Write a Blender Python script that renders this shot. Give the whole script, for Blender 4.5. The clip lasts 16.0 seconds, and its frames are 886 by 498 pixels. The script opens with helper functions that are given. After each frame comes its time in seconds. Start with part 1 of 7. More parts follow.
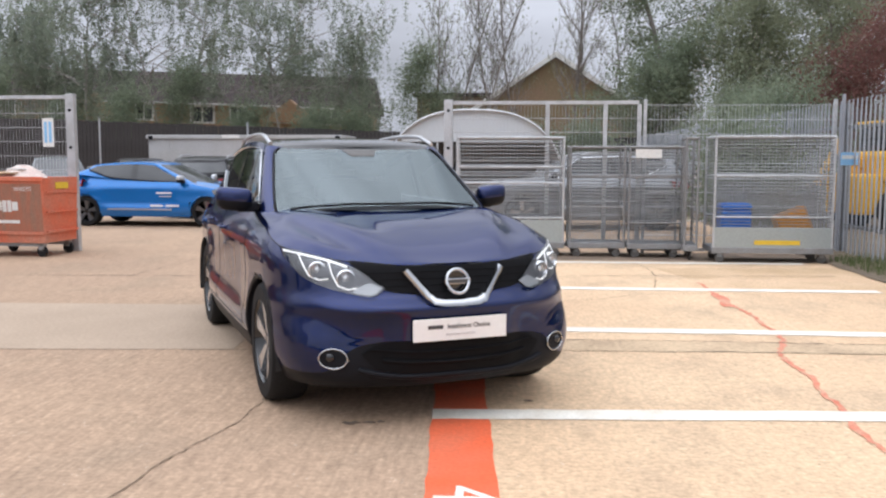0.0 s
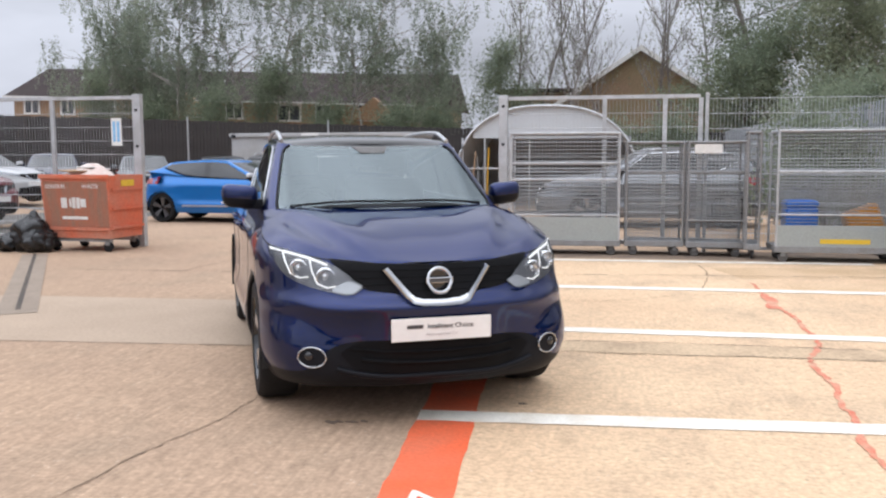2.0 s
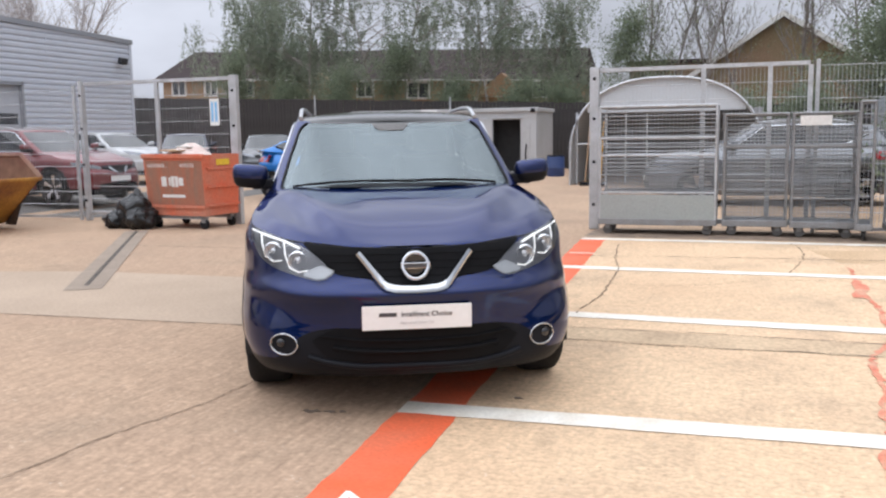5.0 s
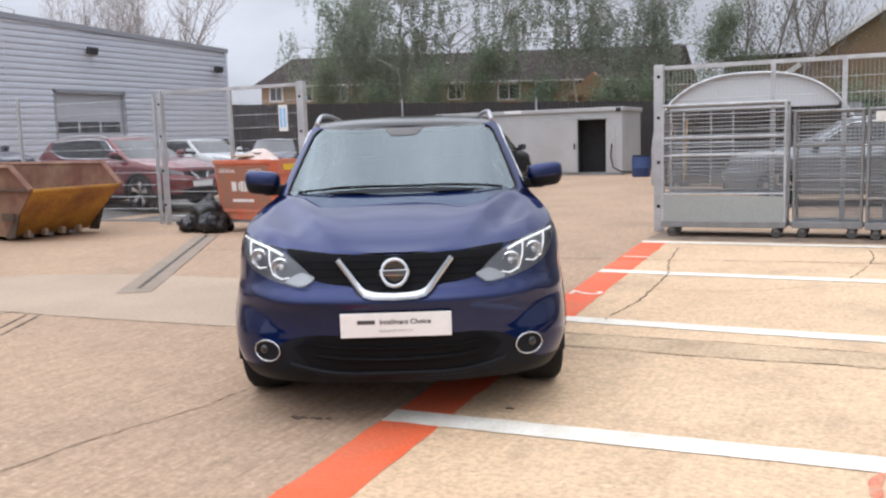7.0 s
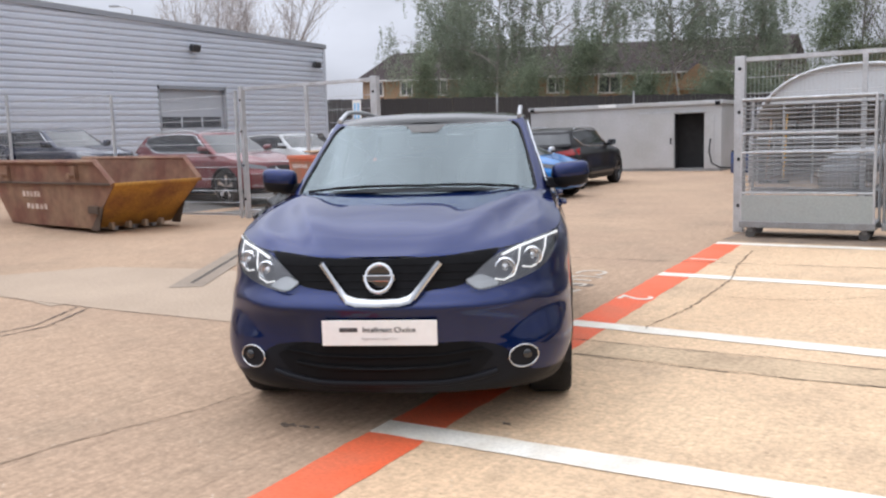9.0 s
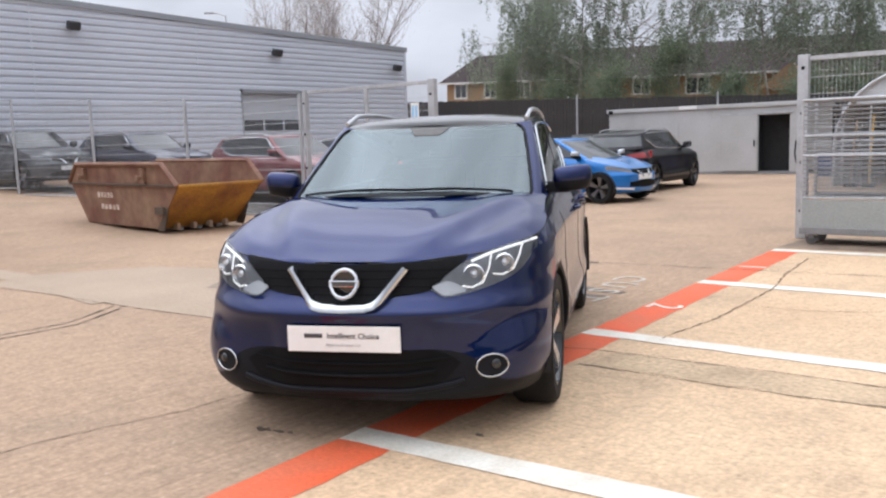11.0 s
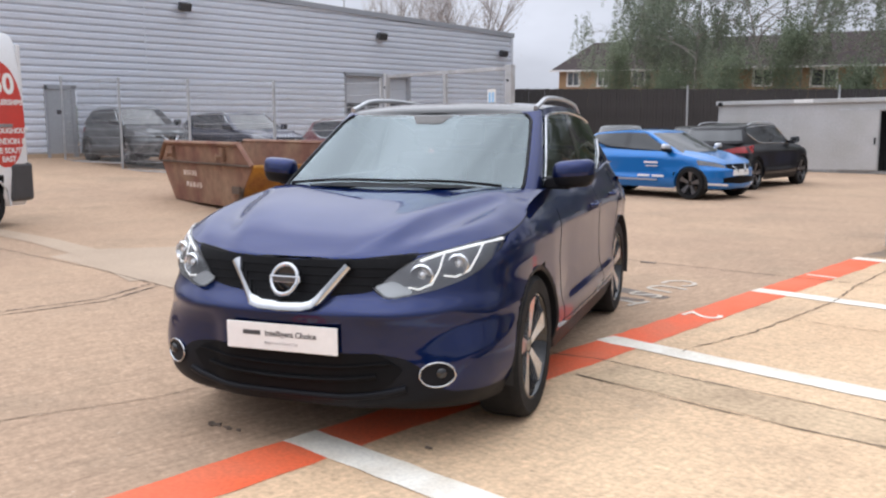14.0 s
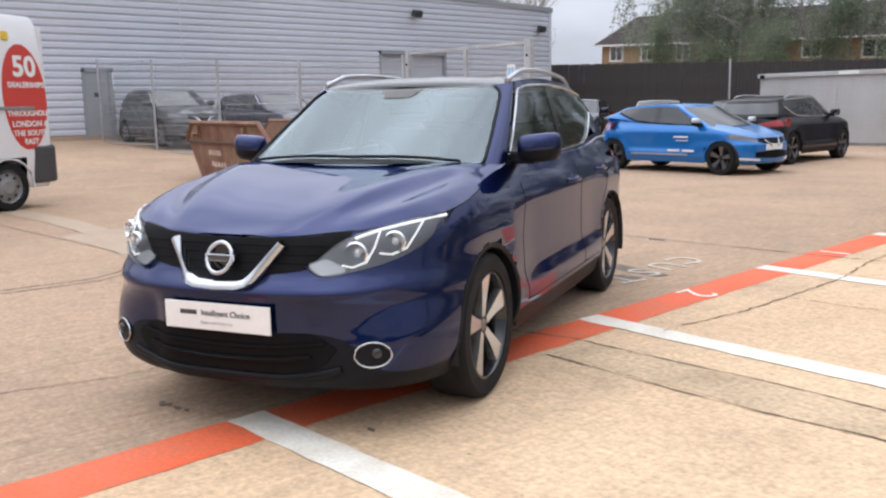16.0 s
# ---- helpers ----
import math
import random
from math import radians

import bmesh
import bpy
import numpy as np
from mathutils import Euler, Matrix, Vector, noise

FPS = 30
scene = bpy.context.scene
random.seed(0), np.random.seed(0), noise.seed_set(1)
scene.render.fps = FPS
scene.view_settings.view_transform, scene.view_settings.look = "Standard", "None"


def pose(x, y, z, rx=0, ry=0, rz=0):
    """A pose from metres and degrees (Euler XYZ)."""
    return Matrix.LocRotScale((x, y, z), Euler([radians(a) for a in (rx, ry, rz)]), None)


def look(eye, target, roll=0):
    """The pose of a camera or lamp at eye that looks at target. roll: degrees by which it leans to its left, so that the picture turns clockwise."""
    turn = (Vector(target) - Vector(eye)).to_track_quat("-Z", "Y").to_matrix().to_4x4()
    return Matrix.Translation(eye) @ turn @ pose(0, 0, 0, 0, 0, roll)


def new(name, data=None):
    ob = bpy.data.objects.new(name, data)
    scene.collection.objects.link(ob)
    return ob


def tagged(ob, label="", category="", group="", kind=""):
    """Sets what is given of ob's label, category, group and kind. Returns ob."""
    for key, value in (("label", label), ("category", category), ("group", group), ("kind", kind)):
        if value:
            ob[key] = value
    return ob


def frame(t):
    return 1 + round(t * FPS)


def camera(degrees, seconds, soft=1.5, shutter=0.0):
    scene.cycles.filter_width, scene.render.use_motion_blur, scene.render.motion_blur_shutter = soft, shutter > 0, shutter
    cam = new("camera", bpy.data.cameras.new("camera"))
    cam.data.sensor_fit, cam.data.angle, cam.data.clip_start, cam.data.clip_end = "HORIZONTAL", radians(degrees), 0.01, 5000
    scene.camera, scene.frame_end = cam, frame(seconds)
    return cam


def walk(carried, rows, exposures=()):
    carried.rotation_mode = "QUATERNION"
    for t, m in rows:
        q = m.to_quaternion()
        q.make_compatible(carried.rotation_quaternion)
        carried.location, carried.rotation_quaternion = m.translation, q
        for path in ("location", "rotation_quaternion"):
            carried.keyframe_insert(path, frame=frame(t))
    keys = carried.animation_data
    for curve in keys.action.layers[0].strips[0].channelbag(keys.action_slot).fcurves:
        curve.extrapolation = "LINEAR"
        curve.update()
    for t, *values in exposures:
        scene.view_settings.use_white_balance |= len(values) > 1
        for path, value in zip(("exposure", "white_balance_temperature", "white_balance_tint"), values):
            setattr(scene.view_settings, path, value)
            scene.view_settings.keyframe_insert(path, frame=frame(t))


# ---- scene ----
cam = camera(53.2, 16.0, 2.3)
PATH = [
    (0, (0.493, 0.413, 1.386), (0.347, 2.398, 1.184), 0.1),
    (0.5, (0.581, 0.472, 1.389), (0.401, 2.451, 1.161), -0.1),
    (1, (0.785, 0.499, 1.389), (0.558, 2.474, 1.171), -0.5),
    (1.5, (0.966, 0.496, 1.41), (0.665, 2.461, 1.198), -0.3),
    (2, (1.044, 0.578, 1.384), (0.691, 2.535, 1.175), -0.2),
    (2.5, (1.135, 0.72, 1.392), (0.76, 2.672, 1.17), -0.2),
    (3, (1.196, 0.824, 1.391), (0.797, 2.769, 1.153), -0.0),
    (3.5, (1.338, 0.875, 1.386), (0.902, 2.811, 1.136), -0.0),
    (4, (1.539, 0.916, 1.407), (1.026, 2.831, 1.139), -0.4),
    (4.5, (1.672, 0.952, 1.398), (1.08, 2.844, 1.131), -0.6),
    (5, (1.753, 1.069, 1.379), (1.091, 2.939, 1.12), -0.9),
    (7.5, (2.347, 1.477, 1.386), (1.425, 3.234, 1.133), -1.9),
    (8, (2.389, 1.637, 1.389), (1.416, 3.365, 1.13), -1.8),
    (8.5, (2.44, 1.737, 1.392), (1.42, 3.436, 1.122), -1.3),
    (9, (2.617, 1.827, 1.389), (1.537, 3.491, 1.132), -1.8),
    (9.5, (2.807, 1.902, 1.398), (1.653, 3.515, 1.139), -1.7),
    (10, (2.856, 1.991, 1.375), (1.678, 3.589, 1.126), -1.8),
    (12.5, (3.326, 2.533, 1.385), (1.966, 3.977, 1.129), -1.8),
    (13, (3.354, 2.622, 1.367), (1.98, 4.053, 1.114), -1.7),
    (13.5, (3.329, 2.8, 1.375), (1.93, 4.205, 1.114), -0.9),
    (14, (3.334, 2.923, 1.379), (1.899, 4.29, 1.108), -0.3),
    (14.5, (3.4, 3.024, 1.371), (1.925, 4.349, 1.107), -0.6),
    (15, (3.531, 3.174, 1.381), (1.99, 4.425, 1.129), -0.7),
    (15.5, (3.606, 3.259, 1.376), (2.065, 4.505, 1.111), -0.6),
    (16, (3.56, 3.337, 1.35), (2.056, 4.616, 1.033), -1.1),
]
walk(cam, [(t, look(eye, target, roll)) for t, eye, target, roll in PATH])

# ---- world and sun ----
def sky_world():
    w = bpy.data.worlds.new("overcast_sky")
    scene.world = w
    w.use_nodes = True
    nt = w.node_tree
    nt.nodes.clear()
    N, K = nt.nodes.new, nt.links.new
    out, bg = N("ShaderNodeOutputWorld"), N("ShaderNodeBackground")
    sky = N("ShaderNodeTexSky")
    sky.sky_type, sky.sun_disc = "NISHITA", False
    sky.sun_elevation, sky.sun_rotation = radians(52), radians(150)
    sky.dust_density = 4.0
    hsv = N("ShaderNodeHueSaturation")
    hsv.inputs["Saturation"].default_value = 0.35
    hsv.inputs["Value"].default_value = 0.10
    K(sky.outputs[0], hsv.inputs["Color"])
    tc, sep = N("ShaderNodeTexCoord"), N("ShaderNodeSeparateXYZ")
    K(tc.outputs["Generated"], sep.inputs[0])
    ramp = N("ShaderNodeValToRGB")
    e = ramp.color_ramp.elements
    e[0].position, e[0].color = 0.0, (0.77, 0.81, 0.94, 1)
    e[1].position, e[1].color = 0.9, (2.30, 2.42, 2.70, 1)
    m = e.new(0.3)
    m.color = (0.88, 0.925, 1.06, 1)
    K(sep.outputs["Z"], ramp.inputs[0])
    mp, no = N("ShaderNodeMapping"), N("ShaderNodeTexNoise")
    mp.inputs["Scale"].default_value = (1, 1, 2.6)
    K(tc.outputs["Generated"], mp.inputs[0])
    K(mp.outputs[0], no.inputs["Vector"])
    no.inputs["Scale"].default_value, no.inputs["Detail"].default_value = 3.2, 5
    cl = N("ShaderNodeMapRange")
    cl.inputs["From Min"].default_value, cl.inputs["From Max"].default_value = 0.3, 0.7
    cl.inputs["To Min"].default_value, cl.inputs["To Max"].default_value = 0.76, 1.24
    K(no.outputs["Fac"], cl.inputs[0])
    mul = N("ShaderNodeVectorMath")
    mul.operation = "SCALE"
    K(ramp.outputs[0], mul.inputs[0])
    # the cloud is brighter towards the hidden sun
    dot, toward, both = N("ShaderNodeVectorMath"), N("ShaderNodeMapRange"), N("ShaderNodeMath")
    dot.operation, both.operation = "DOT_PRODUCT", "MULTIPLY"
    dot.inputs[1].default_value = (-0.75, -0.35, 0.56)
    K(tc.outputs["Generated"], dot.inputs[0])
    for k, v in zip(("From Min", "From Max", "To Min", "To Max"), (0.0, 0.9, 0.86, 1.36)):
        toward.inputs[k].default_value = v
    K(dot.outputs["Value"], toward.inputs[0])
    K(cl.outputs[0], both.inputs[0])
    K(toward.outputs[0], both.inputs[1])
    K(both.outputs[0], mul.inputs["Scale"])
    mix = N("ShaderNodeMix")
    mix.data_type = "RGBA"
    mix.inputs["Factor"].default_value = 0.88
    K(hsv.outputs[0], mix.inputs["A"])
    K(mul.outputs[0], mix.inputs["B"])
    K(mix.outputs["Result"], bg.inputs["Color"])
    bg.inputs["Strength"].default_value = SKY
    K(bg.outputs[0], out.inputs[0])


SKY, SUN = 0.88, 0.45
sky_world()
sun = new("sun", bpy.data.lights.new("sun", "SUN"))
sun.data.energy, sun.data.angle, sun.data.color = SUN, radians(150), (1.0, 0.95, 0.87)
sun.matrix_world = look((-18, -10, 26), (0, 0, 0))


# ---- materials ----
def mat(name, base, rough=0.6, metal=0.0, vary=0.12, scale=6.0, fine=60.0, bump=0.0, coat=0.0, second=None, amount=0.5, spec=0.5, aniso=None, stain=0.45):
    """A surface with variation at two sizes: cloudy stains (scale) and grain (fine), in metres."""
    m = bpy.data.materials.new(name)
    m.use_nodes = True
    nt = m.node_tree
    N, K = nt.nodes.new, nt.links.new
    b = nt.nodes["Principled BSDF"]
    tc = N("ShaderNodeTexCoord")
    vec = tc.outputs["Object"]
    if aniso:
        mp = N("ShaderNodeMapping")
        mp.inputs["Scale"].default_value = aniso
        K(vec, mp.inputs[0])
        vec = mp.outputs[0]
    n1, n2 = N("ShaderNodeTexNoise"), N("ShaderNodeTexNoise")
    for n, s in ((n1, scale), (n2, fine)):
        n.inputs["Scale"].default_value, n.inputs["Detail"].default_value = s, 6
        K(vec, n.inputs["Vector"])
    r1 = N("ShaderNodeMapRange")
    r1.inputs["From Min"].default_value, r1.inputs["From Max"].default_value = stain - 0.12, stain + 0.2
    K(n1.outputs["Fac"], r1.inputs[0])
    c2 = second or tuple(c * (1 - 2 * vary) for c in base)
    mx = N("ShaderNodeMix")
    mx.data_type = "RGBA"
    mx.inputs["A"].default_value = (*base, 1)
    mx.inputs["B"].default_value = (*c2, 1)
    am = N("ShaderNodeMath")
    am.operation = "MULTIPLY"
    am.inputs[1].default_value = amount
    K(r1.outputs[0], am.inputs[0])
    K(am.outputs[0], mx.inputs["Factor"])
    r2 = N("ShaderNodeMapRange")
    r2.inputs["From Min"].default_value, r2.inputs["From Max"].default_value = 0.3, 0.7
    r2.inputs["To Min"].default_value, r2.inputs["To Max"].default_value = 1 - vary, 1 + vary
    K(n2.outputs["Fac"], r2.inputs[0])
    sc = N("ShaderNodeVectorMath")
    sc.operation = "SCALE"
    K(mx.outputs["Result"], sc.inputs[0])
    K(r2.outputs[0], sc.inputs["Scale"])
    K(sc.outputs[0], b.inputs["Base Color"])
    b.inputs["Metallic"].default_value = metal
    rr = N("ShaderNodeMapRange")
    rr.inputs["To Min"].default_value, rr.inputs["To Max"].default_value = max(0.02, rough * 0.85), min(1, rough * 1.15)
    K(n1.outputs["Fac"], rr.inputs[0])
    K(rr.outputs[0], b.inputs["Roughness"])
    b.inputs["Specular IOR Level"].default_value = spec
    if coat:
        b.inputs["Coat Weight"].default_value, b.inputs["Coat Roughness"].default_value = coat, 0.03
    if bump:
        bp = N("ShaderNodeBump")
        bp.inputs["Strength"].default_value, bp.inputs["Distance"].default_value = 0.6, bump
        K(n2.outputs["Fac"], bp.inputs["Height"])
        K(bp.outputs[0], b.inputs["Normal"])
    return m


def paint(name, base, metal=0.5, spec=0.3):
    m = mat(name, base, 0.33, metal, 0.05, 3.0, 900.0, 0, 1.0, amount=0.2, spec=spec)
    m.node_tree.nodes["Principled BSDF"].inputs["Coat IOR"].default_value = 1.48
    m.node_tree.nodes["Principled BSDF"].inputs["Specular Tint"].default_value = (*[min(1.0, 0.45 + 4 * c) for c in base], 1)
    return m


def pane(name, tint, ior=1.75, gloss=(0.93, 0.99, 1.0)):
    """Clear sheet glass: tinted where one sees through it, with its gloss on top."""
    m = bpy.data.materials.new(name)
    m.use_nodes = True
    nt = m.node_tree
    nt.nodes.clear()
    N, K = nt.nodes.new, nt.links.new
    o, mx, tr, gl, fr = N("ShaderNodeOutputMaterial"), N("ShaderNodeMixShader"), N("ShaderNodeBsdfTransparent"), N("ShaderNodeBsdfGlossy"), N("ShaderNodeFresnel")
    tr.inputs[0].default_value = (*tint, 1)
    gl.inputs["Roughness"].default_value = 0.015
    gl.inputs["Color"].default_value = (*gloss, 1)
    fr.inputs[0].default_value = ior
    K(fr.outputs[0], mx.inputs[0])
    K(tr.outputs[0], mx.inputs[1])
    K(gl.outputs[0], mx.inputs[2])
    K(mx.outputs[0], o.inputs[0])
    return m


def concrete():
    """Two pours of concrete that meet below the orange strip, with broom marks, stones and stains."""
    m = bpy.data.materials.new("concrete")
    m.use_nodes = True
    nt = m.node_tree
    N, K = nt.nodes.new, nt.links.new
    b = nt.nodes["Principled BSDF"]
    tc = N("ShaderNodeTexCoord")

    def noise_tex(scale, detail=6, stretch=(1, 1, 1), turn=0.0, rough=0.6):
        mp, n = N("ShaderNodeMapping"), N("ShaderNodeTexNoise")
        mp.inputs["Scale"].default_value = stretch
        mp.inputs["Rotation"].default_value = (0, 0, radians(turn))
        K(tc.outputs["Object"], mp.inputs[0])
        K(mp.outputs[0], n.inputs["Vector"])
        n.inputs["Scale"].default_value, n.inputs["Detail"].default_value, n.inputs["Roughness"].default_value = scale, detail, rough
        return n.outputs["Fac"]

    def span(x, a0, a1, b0, b1):
        r = N("ShaderNodeMapRange")
        for k, v in zip(("From Min", "From Max", "To Min", "To Max"), (a0, a1, b0, b1)):
            r.inputs[k].default_value = v
        K(x, r.inputs[0])
        return r.outputs[0]

    def blend(f, c0, c1):
        x = N("ShaderNodeMix")
        x.data_type = "RGBA"
        K(f, x.inputs["Factor"])
        for k, q in (("A", c0), ("B", c1)):
            if isinstance(q, tuple):
                x.inputs[k].default_value = (*q, 1)
            else:
                K(q, x.inputs[k])
        return x.outputs["Result"]

    def calc(op, p, q):
        x = N("ShaderNodeMath")
        x.operation = op
        for k, v in ((0, p), (1, q)):
            if isinstance(v, (int, float)):
                x.inputs[k].default_value = v
            else:
                K(v, x.inputs[k])
        return x.outputs[0]

    sep = N("ShaderNodeSeparateXYZ")
    K(tc.outputs["Object"], sep.inputs[0])
    side = calc("ADD", sep.outputs["X"], calc("MULTIPLY", sep.outputs["Y"], 0.06))
    pour = span(side, 0.50, 0.60, 0.0, 1.0)
    far = span(sep.outputs["Y"], 12.3, 12.9, 1.0, 0.25)
    pour = calc("MULTIPLY", pour, far)
    big, mid, grain = noise_tex(0.32), noise_tex(1.2, 7, (1.0, 0.7, 1.0)), noise_tex(34.0, 4)
    left = blend(span(big, 0.38, 0.62, 0, 1), (0.440, 0.307, 0.210), (0.378, 0.262, 0.183))
    right = blend(span(big, 0.38, 0.62, 0, 1), (0.682, 0.492, 0.322), (0.592, 0.412, 0.265))
    col = blend(pour, left, right)
    col = blend(span(mid, 0.50, 0.74, 0, 0.6), col, (0.30, 0.225, 0.16))
    streak_n = noise_tex(7.0, 5, (5.0, 0.55, 1.0))
    lumps = noise_tex(13.0, 5, rough=0.7)
    v = N("ShaderNodeTexVoronoi")
    v.inputs["Scale"].default_value = 26.0
    K(tc.outputs["Object"], v.inputs["Vector"])
    stones = span(v.outputs["Distance"], 0.12, 0.2, 0.35, 0.0)
    pick = span(noise_tex(6.0, 3), 0.52, 0.6, 0, 1)
    col = blend(calc("MULTIPLY", stones, pick), col, (0.68, 0.60, 0.50))
    pits = N("ShaderNodeTexVoronoi")
    pits.inputs["Scale"].default_value = 15.0
    K(tc.outputs["Object"], pits.inputs["Vector"])
    pit = calc("MULTIPLY", span(pits.outputs["Distance"], 0.10, 0.17, 0.55, 0.0), span(noise_tex(4.0, 3), 0.54, 0.60, 0, 1))
    col = blend(pit, col, (0.27, 0.19, 0.125))
    rough_side = span(pour, 0.0, 1.0, 1.0, 0.35)
    ridges = calc("ADD", 1.0, calc("MULTIPLY", span(streak_n, 0.3, 0.7, -0.15, 0.15), rough_side))
    tone = calc("MULTIPLY", calc("MULTIPLY", span(grain, 0.3, 0.7, 0.80, 1.2), span(lumps, 0.3, 0.7, 0.86, 1.14)), ridges)
    sc = N("ShaderNodeVectorMath")
    sc.operation = "SCALE"
    K(col, sc.inputs[0])
    K(tone, sc.inputs["Scale"])
    K(sc.outputs[0], b.inputs["Base Color"])
    b.inputs["Roughness"].default_value, b.inputs["Specular IOR Level"].default_value = 0.9, 0.2
    bp = N("ShaderNodeBump")
    bp.inputs["Strength"].default_value, bp.inputs["Distance"].default_value = 0.7, 0.006
    K(calc("ADD", calc("ADD", grain, lumps), calc("MULTIPLY", streak_n, rough_side)), bp.inputs["Height"])
    K(bp.outputs[0], b.inputs["Normal"])
    return m


def glow(name, colour, strength):
    m = mat(name, (0.8, 0.8, 0.8), 0.3)
    b = m.node_tree.nodes["Principled BSDF"]
    b.inputs["Emission Color"].default_value, b.inputs["Emission Strength"].default_value = (*colour, 1), strength
    return m


def leaves(name, base, second):
    m = mat(name, base, 0.75, 0, 0.3, 0.5, 3, second=second, spec=0.2)
    nt = m.node_tree
    N, K = nt.nodes.new, nt.links.new
    b, o = nt.nodes["Principled BSDF"], nt.nodes["Material Output"]
    tr, mx = N("ShaderNodeBsdfTranslucent"), N("ShaderNodeMixShader")
    K(b.inputs["Base Color"].links[0].from_socket, tr.inputs[0])
    mx.inputs[0].default_value = 0.55
    K(b.outputs[0], mx.inputs[1])
    K(tr.outputs[0], mx.inputs[2])
    K(mx.outputs[0], o.inputs[0])
    return m


